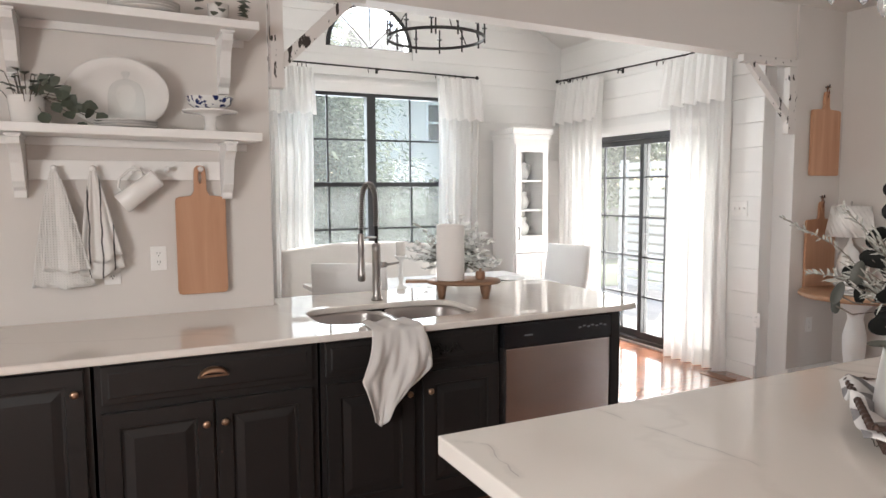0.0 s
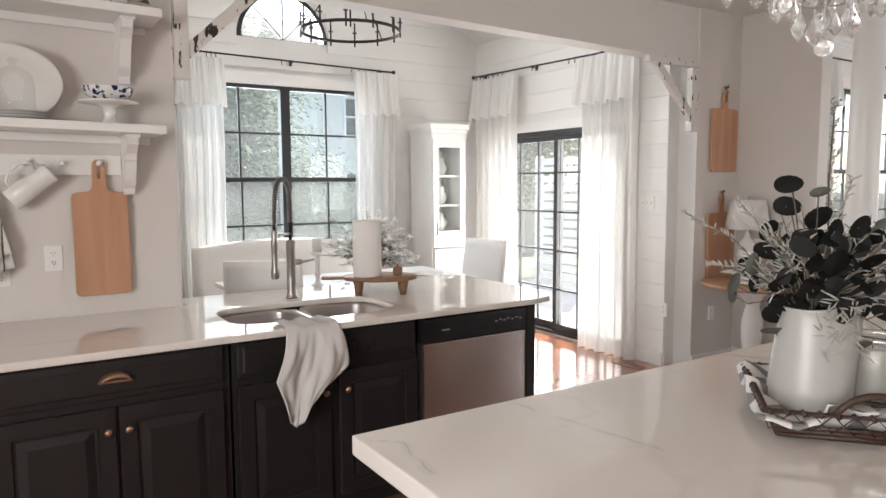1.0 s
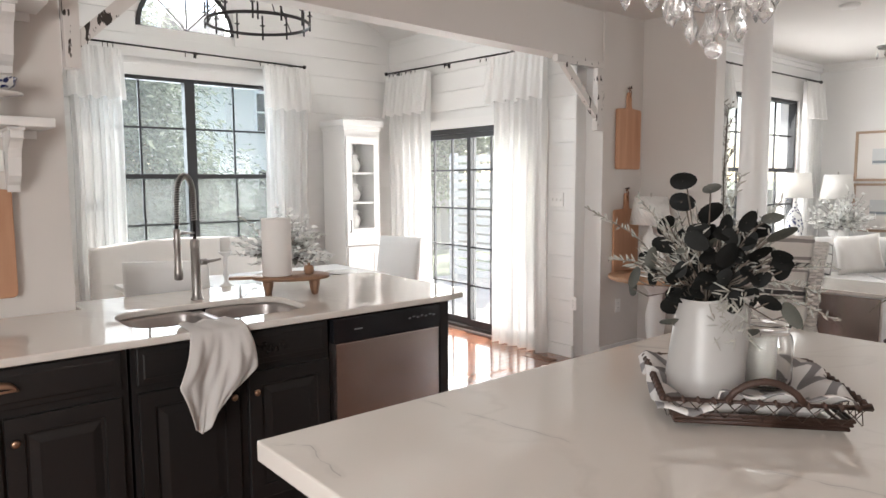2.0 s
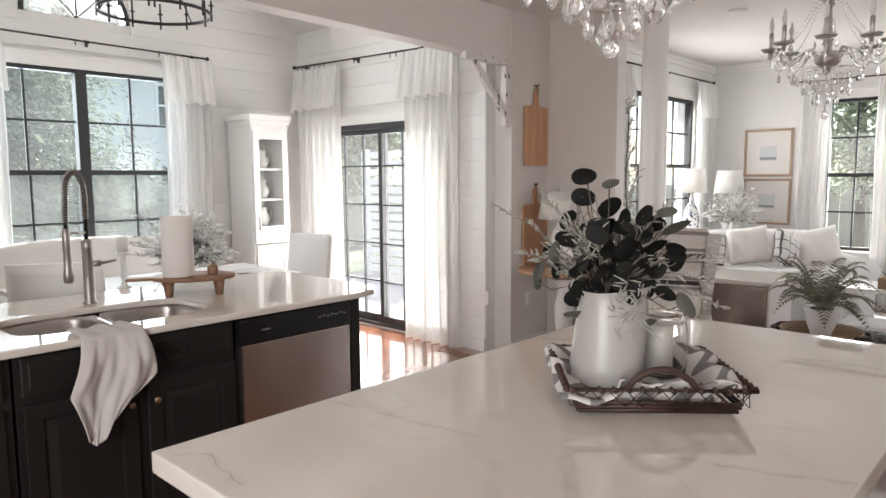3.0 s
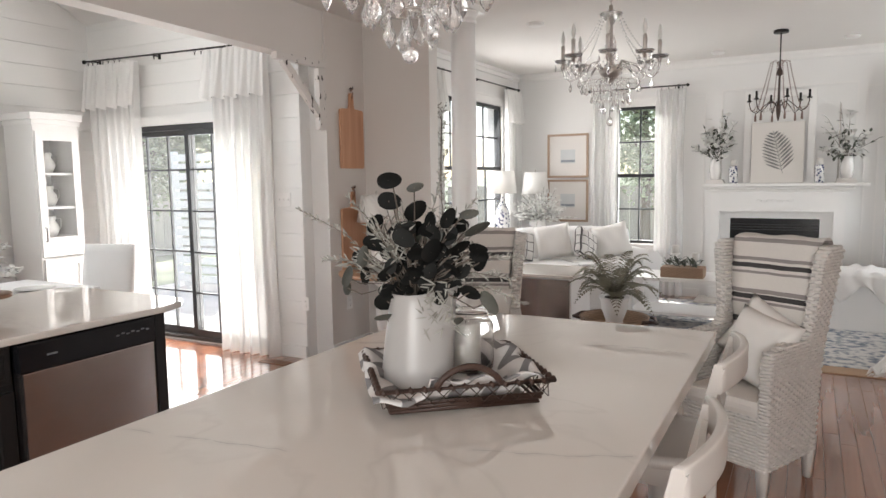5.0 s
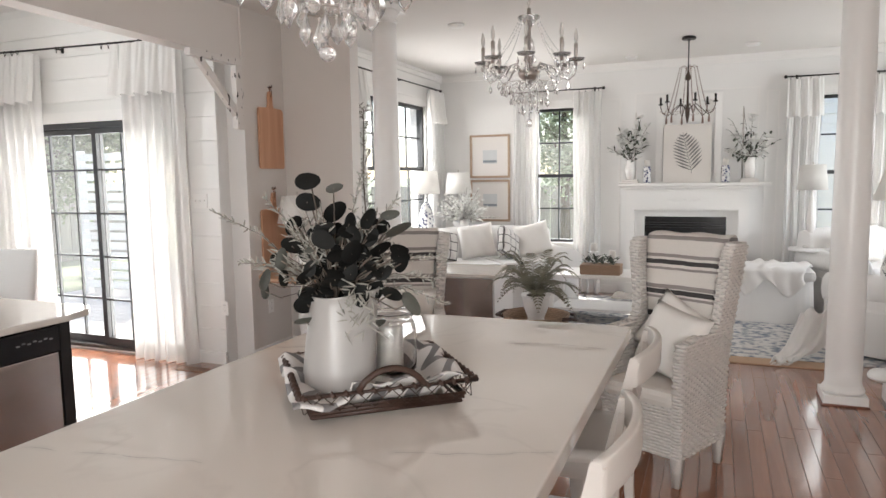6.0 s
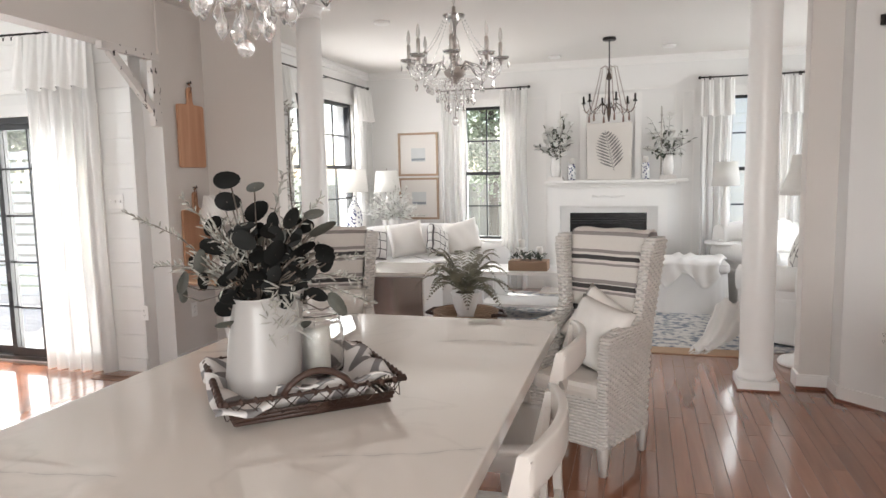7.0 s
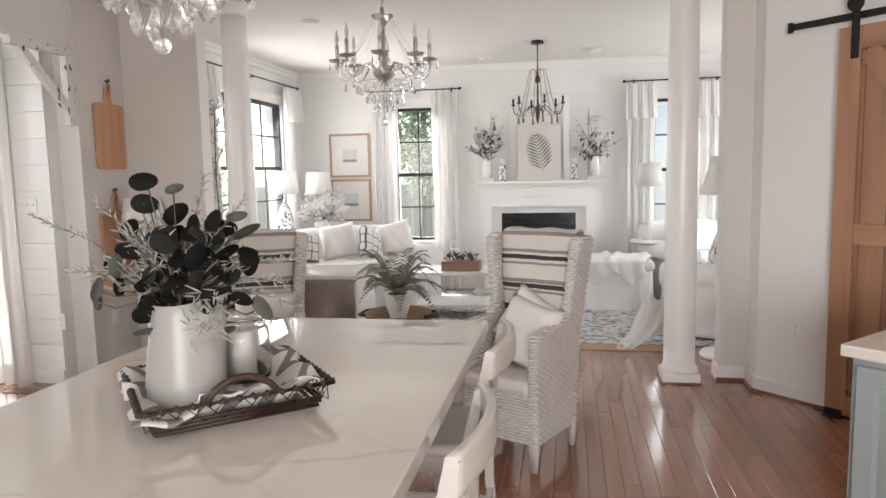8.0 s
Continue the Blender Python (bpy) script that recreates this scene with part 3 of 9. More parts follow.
for x0, x1, y in ((0.035, DW / 2 + 0.035, 0.06), (DW / 2 - 0.02, DW - 0.035, 0.02)):
    bm = bmesh.new()
    for a, b, z0, z1 in ((x0, x0 + 0.05, 0.03, DH - 0.05), (x1 - 0.05, x1, 0.03, DH - 0.05), (x0 + 0.05, x1 - 0.05, 0.03, 0.1), (x0 + 0.05, x1 - 0.05, DH - 0.1, DH - 0.05)):
        box(bm, a, y, z0, b, y + 0.035, z1)
    leaf = part("door_leaf", bm, M_BLACK, door, "black sliding leaf")
    bm = bmesh.new()
    box(bm, x0 + 0.05, y + 0.016, 0.1, x1 - 0.05, y + 0.02, DH - 0.1)
    pane = part("pane", bm, M_GLASS, leaf)
    pane.visible_shadow = False
    for k in (1, 2):
        bm = bmesh.new()
        x = x0 + 0.05 + (x1 - x0 - 0.1) * k / 3
        box(bm, x - 0.008, y + 0.006, 0.1, x + 0.008, y + 0.03, DH - 0.1)
        part("muntin", bm, M_BLACK, leaf)
    for k in (1, 2, 3, 4):
        bm = bmesh.new()
        z = 0.06 + 0.384 * k
        box(bm, x0 + 0.05, y + 0.007, z - 0.008, x1 - 0.05, y + 0.029, z + 0.008)
        part("muntin", bm, M_BLACK, leaf)

# light from the sky in the seen openings, then two added fill lamps
daylight("daylight_dining_window", (2.19, DIN_Y + 0.25, 1.56), (0, -1, 0.05), 1.6, 1.7, 23, (0.86, 0.94, 1.0))
daylight("daylight_arch", (ARCH_C[0], DIN_Y + 0.2, ARCH_C[1] + 0.2), (0, -1, -0.1), 0.9, 0.36, 20, (1.0, 0.985, 0.965))
daylight("daylight_patio_door", (DIN_X1 + 0.22, 5.05, 1.05), (-1, 0, 0.05), 1.8, 1.9, 33, (1.0, 0.985, 0.965))
daylight("daylight_living_window", (7.35, NORTH + 0.25, 1.62), (0, -1, -0.35), 1.6, 1.5, 20)
daylight("daylight_fireplace_window", (EAST + 0.25, 1.9, 1.5), (-1, 0, -0.4), 0.55, 1.6, 11)
daylight("daylight_corner_window", (EAST + 0.25, -1.32, 1.5), (-1, 0, -0.4), 0.55, 1.6, 2.5)
# fill for the living room, set in the added south window
daylight("daylight_south_window", (7.2, SOUTH - 0.1, 1.5), (0, 1, -0.35), 1.9, 1.5, 28, (0.95, 0.98, 1.0))
# kitchen fill from behind the camera, through the added west window
daylight("daylight_kitchen_window", (WEST - 0.1, -0.5, 1.58), (1, 0, -0.15), 2.1, 1.2, 68)

# ---- trim ----
bm = bmesh.new()
for x0, y0, x1, y1 in ((4.555, NORTH - 0.035, 5.085, NORTH - 0.02), (5.085, 2.85, 5.1, NORTH - 0.02), (5.085, 2.835, 5.24, 2.85), (5.24, 2.85, 5.255, NORTH),
                       (5.24, NORTH - 0.015, EAST, NORTH), (EAST - 0.015, SOUTH, EAST, -0.62), (EAST - 0.015, 1.15, EAST, NORTH),
                       (4.40, NORTH + 0.15, DIN_X1 - 0.003, 3.98), (4.40, 6.12, DIN_X1 - 0.003, DIN_Y), (DIN_X0, DIN_Y - 0.02, DIN_X1, DIN_Y - 0.003),
                       (5.035, -1.30, 5.05, -1.075), (5.05, -1.09, 5.2, -1.075), (4.82, -1.28, 5.04, -1.265)):
    box(bm, x0, y0, 0, x1, y1, 0.1)
    box(bm, x0 - 0.003, y0 - 0.003, 0, x1 + 0.003, y1 + 0.003, 0.085)
bar(bm, p0 + n45 * 0.008 + Vector((0, 0, 0.05)), p0 + n45 * 0.008 + d45 * 0.5 + Vector((0, 0, 0.05)), 0.1, 0.016, n45)
structure("baseboard", bm, M_TRIM, "white painted baseboard along the walls", "baseboard")
M_SHOE = wood("cherry shoe moulding", (0.25, 0.09, 0.05), (0.14, 0.045, 0.026), 0.3, 0, 6, 0.1, 0.4)
bm = bmesh.new()
for a, b, n in (((5.028, -1.31, 0.01), (5.028, -1.07, 0.01), (1, 0, 0)), ((4.81, -1.257, 0.01), (5.04, -1.257, 0.01), (0, 1, 0)),
                (tuple(p0 + n45 * 0.022 + Vector((0, 0, 0.01))), tuple(p0 + n45 * 0.022 + d45 * 0.5 + Vector((0, 0, 0.01))), tuple(n45))):
    bar(bm, a, b, 0.02, 0.014, n)
structure("trim_shoe", bm, M_SHOE, "reddish wood shoe moulding at the floor", "trim")
bm = bmesh.new()
for x0, y0, x1, y1 in ((5.24, NORTH - 0.05, EAST, NORTH), (EAST - 0.05, SOUTH, EAST, NORTH - 0.05)):
    box(bm, x0, y0, CEIL - 0.04, x1, y1, CEIL - 0.001)
    box(bm, x0 + (0.02 if x1 - x0 < 1 else 0), y0 + (0.02 if y1 - y0 < 1 else 0), CEIL - 0.09, x1, y1, CEIL - 0.04)
structure("trim_crown", bm, M_TRIM, "white crown moulding under the living room ceiling", "trim")
bm = bmesh.new()
for y0, y1, z0, z1 in ((1.12, 1.42, 0.2, 2.45), (-0.66, -0.52, 0.2, 2.45), (-0.45, 0.95, 1.5, 2.5), (2.32, 3.35, 0.2, 0.75), (-2.9, -1.9, 0.2, 2.45)):
    for a, b, c, d in ((y0, y1, z0, z0 + 0.018), (y0, y1, z1 - 0.018, z1), (y0, y0 + 0.018, z0 + 0.018, z1 - 0.018), (y1 - 0.018, y1, z0 + 0.018, z1 - 0.018)):
        box(bm, EAST - 0.01, a, c, EAST - 0.001, b, d)
structure("trim_panel_moulding", bm, M_TRIM, "thin white panel moulding on the fireplace wall", "trim")


# ---- round columns ----
def column(x, y):
    col = thing("column", pose(x, y, 0), "white round painted column on a square base", "column", "columns")
    bm = bmesh.new()
    box(bm, -0.13, -0.13, 0.012, 0.13, 0.13, 0.07, 0.006)
    lathe(bm, [(0.125, 0.07), (0.13, 0.085), (0.125, 0.1), (0.114, 0.115), (0.109, 0.135)], 40)
    part("base", bm, M_TRIM, col)
    bm = bmesh.new()
    box(bm, -0.137, -0.137, 0, 0.137, 0.137, 0.014, 0.004)
    part("shoe_moulding", bm, M_SHOE, col, "reddish wood strip")
    bm = bmesh.new()
    lathe(bm, [(0.108, 0.13)] + [(0.108 - 0.012 * max(0, (i - 4) / 16) ** 1.4, 0.13 + (CEIL - 0.27) * i / 20) for i in range(21)], 48)
    part("shaft", bm, M_TRIM, col)
    bm = bmesh.new()
    t = CEIL - 0.14
    lathe(bm, [(0.096, t), (0.108, t + 0.01), (0.108, t + 0.025), (0.098, t + 0.035), (0.1, t + 0.05), (0.12, t + 0.08), (0.127, t + 0.09)], 40)
    box(bm, -0.135, -0.135, t + 0.09, 0.135, 0.135, CEIL - 0.001, 0.004)
    part("capital", bm, M_TRIM, col)
    return col


column(5.03, -0.815)
column(5.03, 2.49)


# ---- curtains and rods ----
def rod(m, length, rings, label, group):
    r = thing("curtain_rod", m, label, "curtain rod", group)
    bm = bmesh.new()
    tube(bm, [(0, 0, 0), (length / 2, 0, 0), (length, 0, 0)], 0.008, 8)
    part("bar", bm, M_IRON, r)
    for x in (0, length):
        bm = bmesh.new()
        ball(bm, (x, 0, 0), 0.02, u=10, v=8)
        part("finial", bm, M_IRON, r)
    for x in (0.12, length / 2, length - 0.12):
        bm = bmesh.new()
        tube(bm, [(x, 0, 0), (x, 0.03, -0.004), (x, 0.085, -0.004)], 0.006, 6)
        box(bm, x - 0.012, 0.078, -0.03, x + 0.012, 0.09, 0.025, 0.002)
        part("bracket", bm, M_IRON, r)
    for x in rings:
        bm = bmesh.new()
        tube(bm, [(x, 0.013 * math.cos(2 * math.pi * k / 10), -0.005 + 0.015 * math.sin(2 * math.pi * k / 10)) for k in range(11)], 0.002, 5)
        box(bm, x - 0.003, -0.004, -0.042, x + 0.003, 0.004, -0.018)
        part("clip_ring", bm, M_IRON, r)
    return r


def curtain(m, w, h, folds, seed, label, group, ruffle=0.42, puddle=0.0):
    """A hanging panel; local x across, y out of the room, z up from the floor."""
    c = thing("curtain", m, label, "curtain", group)
    rnd = random.Random(seed)
    ph = [rnd.uniform(0, 6.28) for _ in range(4)]

    def panel(u, v):
        z = h * v
        a = 0.022 + 0.014 * (1 - v)
        y = a * math.sin(folds * 6.28 * u + ph[0] + 0.5 * math.sin(3 * v + ph[1])) + 0.012 * math.sin(folds * 2.3 * 6.28 * u + ph[2] + v)
        x = w * (0.5 + (u - 0.5) * (1.0 - 0.10 * math.sin(math.pi * v) * 0.6 + 0.03 * (1 - v))) + 0.006 * math.sin(9 * v + ph[3])
        return (x, y - 0.01, z)
    bm = bmesh.new()
    sheet(bm, panel, folds * 12, 24)
    part("panel", bm, M_SHEER, c, "sheer white panel")
    if ruffle:
        def frill(u, v):
            z = h + 0.005 - ruffle * (1 - v)
            flare = (1 - v) * 0.03
            y = -0.03 - flare - (0.014 + 0.03 * (1 - v)) * (1 + math.sin(folds * 5.1 * u + ph[1] + 0.8 * v)) * 0.6 - 0.006 * math.sin(folds * 15 * u + ph[2])
            return (w * (0.5 + (u - 0.5) * (1.0 + 0.05 * (1 - v))), y, z + 0.012 * math.sin(folds * 5.1 * u + ph[1]) * (1 - v))
        bm = bmesh.new()
        sheet(bm, frill, folds * 12, 8)
        part("ruffle", bm, M_CURT, c, "gathered linen ruffle")
    return c


ROD_Z = 2.655
# dining window rod (local y points out through the window)
rod(pose(1.18, DIN_Y - 0.1, ROD_Z + 0.022, 0, 0.8, 0), 2.13, [0.07, 0.12, 0.16, 0.27, 0.31, 0.35, 0.95, 1.66, 1.74, 1.81, 1.88, 1.95, 2.03, 2.09], "thin black iron rod over the dining window", "curtain rods")
curtain(pose(1.17, DIN_Y - 0.1, 0.01), 0.42, 2.61, 5, 1, "sheer white curtain with gathered ruffle beside the window", "dining curtains")
curtain(pose(2.86, DIN_Y - 0.1, 0.01), 0.47, 2.61, 5, 2, "sheer white ruffled curtain drawn beside the window", "dining curtains")
# patio door rod (local x runs towards the kitchen)
rod(pose(DIN_X1 - 0.09, 6.28, ROD_Z + 0.025, 0, 1.2, -90), 1.94, [0.06, 0.13, 0.2, 0.28, 0.36, 0.45, 0.52, 1.0, 1.52, 1.6, 1.68, 1.75, 1.83, 1.88], "thin black iron rod over the patio door", "curtain rods")
curtain(pose(DIN_X1 - 0.09, 6.24, 0.01, 0, 0, -90), 0.72, 2.61, 6, 3, "sheer white ruffled curtain beside the patio door", "dining curtains")
curtain(pose(DIN_X1 - 0.09, 4.60, 0.005, 0, 0, -90), 0.66, 2.615, 6, 4, "long sheer white ruffled curtain at the patio door", "dining curtains")
# living room
rod(pose(6.16, NORTH - 0.1, 2.645), 2.41, [0.05, 0.12, 0.2, 0.3, 2.0, 2.1, 2.18, 2.26, 2.34], "thin black iron rod over the living room window", "curtain rods")
curtain(pose(6.02, NORTH - 0.1, 0.01), 0.42, 2.6, 5, 5, "sheer white ruffled curtain on the living room window", "living curtains")
curtain(pose(8.12, NORTH - 0.1, 0.01), 0.46, 2.6, 5, 6, "sheer white ruffled curtain near the room corner", "living curtains")
rod(pose(EAST - 0.1, 2.52, 2.575, 0, 0, -90), 1.2, [0.05, 0.15, 0.25, 0.9, 0.98, 1.06, 1.14], "thin black rod over a narrow window", "curtain rods")
curtain(pose(EAST - 0.1, 2.48, 0.01, 0, 0, -90), 0.34, 2.53, 4, 7, "thin white curtain beside the narrow window", "living curtains", 0)
curtain(pose(EAST - 0.1, 1.70, 0.01, 0, 0, -90), 0.36, 2.53, 4, 8, "sunlit sheer white curtain beside the narrow window", "living curtains", 0)
rod(pose(EAST - 0.1, -0.70, 2.57, 0, 0, -90), 1.2, [0.05, 0.15, 0.25, 0.33, 0.9, 1.0, 1.08, 1.15], "thin black rod over the corner window", "curtain rods")
curtain(pose(EAST - 0.1, -0.72, 0.01, 0, 0, -90), 0.36, 2.52, 4, 9, "sheer white ruffled curtain behind the sofa", "living curtains")
curtain(pose(EAST - 0.1, -1.52, 0.01, 0, 0, -90), 0.40, 2.52, 4, 10, "sheer white ruffled curtain at the corner window", "living curtains")


# ---- kitchen: base cabinets, dishwasher, counter, sink ----
FRONT = 2.742      # face of the doors


def raised_panel(bm, x0, x1, z0, z1, t=0.02, rail=0.06, y=0.0):
    """A door front with frame, recess and raised field, its face at y and its back at y + t."""
    rects = [(0, t), (0, 0.003), (0.003, 0), (rail, 0), (rail + 0.004, 0.009), (rail + 0.014, 0.010), (rail + 0.046, 0.003)]
    loops = []
    for i, d in rects:
        loops.append([bm.verts.new(q) for q in ((x0 + i, y + d, z0 + i), (x1 - i, y + d, z0 + i), (x1 - i, y + d, z1 - i), (x0 + i, y + d, z1 - i))])
    for a, b in zip(loops, loops[1:]):
        for k in range(4):
            bm.faces.new((a[k], a[(k + 1) % 4], b[(k + 1) % 4], b[k]))
    bm.faces.new(loops[-1])
    bm.faces.new(list(reversed(loops[0])))


def slab_front(bm, x0, x1, z0, z1, t=0.02):
    loops = []
    for i, d in ((0, t), (0, 0.006), (0.004, 0.004), (0.022, 0.003), (0.028, 0), ):
        loops.append([bm.verts.new(q) for q in ((x0 + i, d, z0 + i), (x1 - i, d, z0 + i), (x1 - i, d, z1 - i), (x0 + i, d, z1 - i))])
    for a, b in zip(loops, loops[1:]):
        for k in range(4):
            bm.faces.new((a[k], a[(k + 1) % 4], b[(k + 1) % 4], b[k]))
    bm.faces.new(loops[-1])
    bm.faces.new(list(reversed(loops[0])))


M_BRONZE = surface("brushed bronze", (0.42, 0.27, 0.18), 0.35, 0.9, vary=0.12, grain=120, relief=0.1, depth=0.001)
M_STEEL = surface("brushed stainless steel", (0.60, 0.53, 0.50), 0.22, 0.95, vary=0.06, scale=2, grain=60, relief=0.03, stretch=(40, 40, 1), depth=0.0006)
M_SINK = surface("satin sink steel", (0.52, 0.48, 0.46), 0.34, 0.8, vary=0.06, scale=3, grain=80, relief=0.04, depth=0.0006)
M_NICKEL = surface("brushed nickel", (0.38, 0.355, 0.335), 0.4, 1.0, vary=0.05, grain=120, relief=0.03, depth=0.0006)
M_PLASTIC = surface("black gloss plastic", (0.012, 0.012, 0.014), 0.18, vary=0.1, grain=90, relief=0)
M_DIAL = surface("pale printed marks", (0.16, 0.16, 0.165), 0.5, relief=0)


def knob(parent, x, z):
    bm = bmesh.new()
    rings = lathe(bm, [(0.006, 0), (0.006, 0.012), (0.012, 0.016), (0.015, 0.022), (0.012, 0.028), (0.004, 0.030)], 14)
    bmesh.ops.rotate(bm, verts=bm.verts, cent=(0, 0, 0), matrix=Matrix.Rotation(radians(90), 3, "X"))
    bmesh.ops.translate(bm, verts=bm.verts, vec=(x, 0, z))
    return part("knob", bm, M_BRONZE, parent, "bronze knob")


def cabinet(x0, x1, label, drawers, doors, door_top=0.690, hollow=False):
    """A base cabinet; drawers are (x0, x1, pull) and doors (x0, x1, knob side)."""
    c = thing("base_cabinet", pose(x0, FRONT, 0), label, "cabinet", "kitchen base cabinets")
    w = x1 - x0
    bm = bmesh.new()
    if hollow:
        box(bm, 0.001, 0.021, 0.1, w - 0.001, 0.62, 0.62)
        box(bm, 0.001, 0.021, 0.62, w - 0.001, 0.045, 0.883)
        box(bm, 0.001, 0.045, 0.62, 0.02, 0.62, 0.883)
        box(bm, w - 0.008, 0.045, 0.62, w - 0.001, 0.62, 0.883)
    else:
        box(bm, 0.001, 0.021, 0.1, w - 0.001, 0.62, 0.883)
    box(bm, 0.001, 0.09, 0, w - 0.001, 0.6, 0.1)
    part("body", bm, M_CAB, c)
    for a, b, pull in drawers:
        bm = bmesh.new()
        slab_front(bm, a - x0, b - x0, 0.722, 0.868)
        d = part("drawer_front", bm, M_CAB, c)
        if pull:
            bm = bmesh.new()
            mx = (a + b) / 2 - x0
            def cup(u, v):
                ang = math.pi * u
                r = 0.055 * (1 - 0.12 * v)
                return (mx - r * math.cos(ang), -0.004 - 0.026 * math.sin(v * 1.57), 0.79 + (0.038 * math.sin(ang)) * math.cos(v * 1.2) + 0.004 * v)
            sheet(bm, cup, 16, 6)
            box(bm, mx - 0.058, -0.004, 0.786, mx + 0.058, 0.0005, 0.793, 0.001)
            thicken(part("cup_pull", bm, M_BRONZE, d, "bronze cup pull"), 0.002)
    for a, b, side in doors:
        bm = bmesh.new()
        raised_panel(bm, a - x0, b - x0, 0.115, door_top)
        d = part("door", bm, M_CAB, c)
        knob(d, (b - x0 - 0.03) if side > 0 else (a - x0 + 0.03), door_top - 0.085)
    return c


cabinet(-1.20, -0.215, "charcoal painted base cabinet with two raised-panel doors", [], [(-1.19, -0.71, 1), (-0.70, -0.238, 1)], 0.868)
cabinet(-0.205, 0.632, "charcoal base cabinet with wide drawer and two doors", [(-0.183, 0.605, 1)], [(-0.186, 0.207, 1), (0.217, 0.602, -1)])
cabinet(0.642, 1.512, "charcoal sink cabinet with false fronts and two doors", [(0.662, 1.065, 0), (1.105, 1.498, 0)], [(0.663, 1.066, 1), (1.108, 1.504, -1)], hollow=True)
# small scroll ornament on the false front
orn = [o for o in bpy.data.objects if o.name.startswith("base_cabinet")][-1]
for k, (x, z, s) in enumerate(((0.50, 0.80, 1), (0.545, 0.805, -1), (0.50, 0.765, -1), (0.56, 0.77, 1), (0.60, 0.775, -1))):
    bm = bmesh.new()
    tube(bm, [(x + 0.012 * s * math.cos(t) * (1 - t / 9), -0.002, z + 0.014 * math.sin(t) * (1 - t / 9)) for t in [0.5 * i for i in range(10)]], 0.0022, 5)
    part("scroll_ornament", bm, M_PLASTIC, orn, "dark carved scroll")
dw = thing("dishwasher", pose(1.518, FRONT, 0), "stainless dishwasher with black control strip", "dishwasher")
W = 0.655
bm = bmesh.new()
box(bm, 0.004, 0.03, 0.1, W - 0.004, 0.6, 0.883)
box(bm, 0.01, 0.08, 0, W - 0.01, 0.58, 0.1)
part("body", bm, M_PLASTIC, dw)
bm = bmesh.new()
box(bm, 0.02, -0.004, 0.12, W - 0.012, 0.03, 0.748, 0.004)
part("door", bm, M_STEEL, dw, "brushed steel door")
bm = bmesh.new()
box(bm, 0.006, -0.010, 0.752, W - 0.004, 0.03, 0.868, 0.006)
panel = part("control_panel", bm, M_PLASTIC, dw, "glossy black control strip")
for i in range(7):
    bm = bmesh.new()
    x = 0.44 + 0.026 * i
    box(bm, x, -0.0125, 0.815 + 0.006 * (i % 2), x + 0.016, -0.010, 0.822 + 0.006 * (i % 2))
    part("button_mark", bm, M_DIAL, panel)
bm = bmesh.new()
box(bm, 0.12, -0.0125, 0.806, 0.165, -0.010, 0.813)
part("badge", bm, M_DIAL, panel)
ep = thing("end_panel", pose(2.175, FRONT, 0), "charcoal painted panel closing the counter end", "panel")
bm = bmesh.new()
box(bm, 0, 0.0, 0, 0.055, 0.62, 0.883, 0.002)
box(bm, -0.003, 0.62, 0, 0.055, 0.66, 0.883)
part("board", bm, M_CAB, ep)
bp = thing("back_panel", pose(OPEN_X0 + 0.002, FRONT + 0.62, 0), "charcoal panel behind the peninsula cabinets", "panel")
bm = bmesh.new()
box(bm, 0, 0.005, 0, 1.552, 0.03, 0.883)
part("board", bm, M_CAB, bp)

# counter slab with the sink cut out: built as a grid of columns round the opening
SX0, SX1, SY0, SY1 = 0.70, 1.50, 2.86, 3.33
top = thing("countertop", pose(0, 0, 0), "white polished quartz counter with soft veins", "countertop")
bm = bmesh.new()
Z0, Z1 = 0.884, 0.915
outline = [(-1.25, 2.70), (2.20, 2.70), (2.33, 2.735), (2.41, 2.82), (2.42, 3.62), (2.38, 3.72), (2.28, 3.77), (0.64, 3.77), (0.64, 3.537), (-1.25, 3.537)]


def sink_edge(k, n=32):
    a = 2 * math.pi * k / n
    cx, cy, hx, hy = (SX0 + SX1) / 2, (SY0 + SY1) / 2, (SX1 - SX0) / 2, (SY1 - SY0) / 2
    c, s = math.cos(a), math.sin(a)
    e = 0.45
    return (cx + hx * math.copysign(abs(c) ** e, c), cy + hy * math.copysign(abs(s) ** e, s))


hole = [sink_edge(k) for k in range(32)]
for z in (Z0, Z1):
    vo = [bm.verts.new((x, y, z)) for x, y in outline]
    vh = [bm.verts.new((x, y, z)) for x, y in hole]
    eo = [bm.edges.new((vo[i], vo[(i + 1) % len(vo)])) for i in range(len(vo))]
    eh = [bm.edges.new((vh[i], vh[(i + 1) % 32])) for i in range(32)]
    bmesh.ops.triangle_fill(bm, use_beauty=True, edges=eo + eh)
    if z == Z0:
        lowo, lowh = vo, vh
    else:
        for lowr, vr in ((lowo, vo), (lowh, vh)):
            for i in range(len(vr)):
                bm.faces.new((lowr[i], lowr[(i + 1) % len(vr)], vr[(i + 1) % len(vr)], vr[i]))
slab = part("slab", bm, M_QUARTZ, top)
md = slab.modifiers.new("eased edge", "BEVEL")
md.width, md.segments, md.limit_method, md.angle_limit = 0.008, 3, "ANGLE", radians(50)

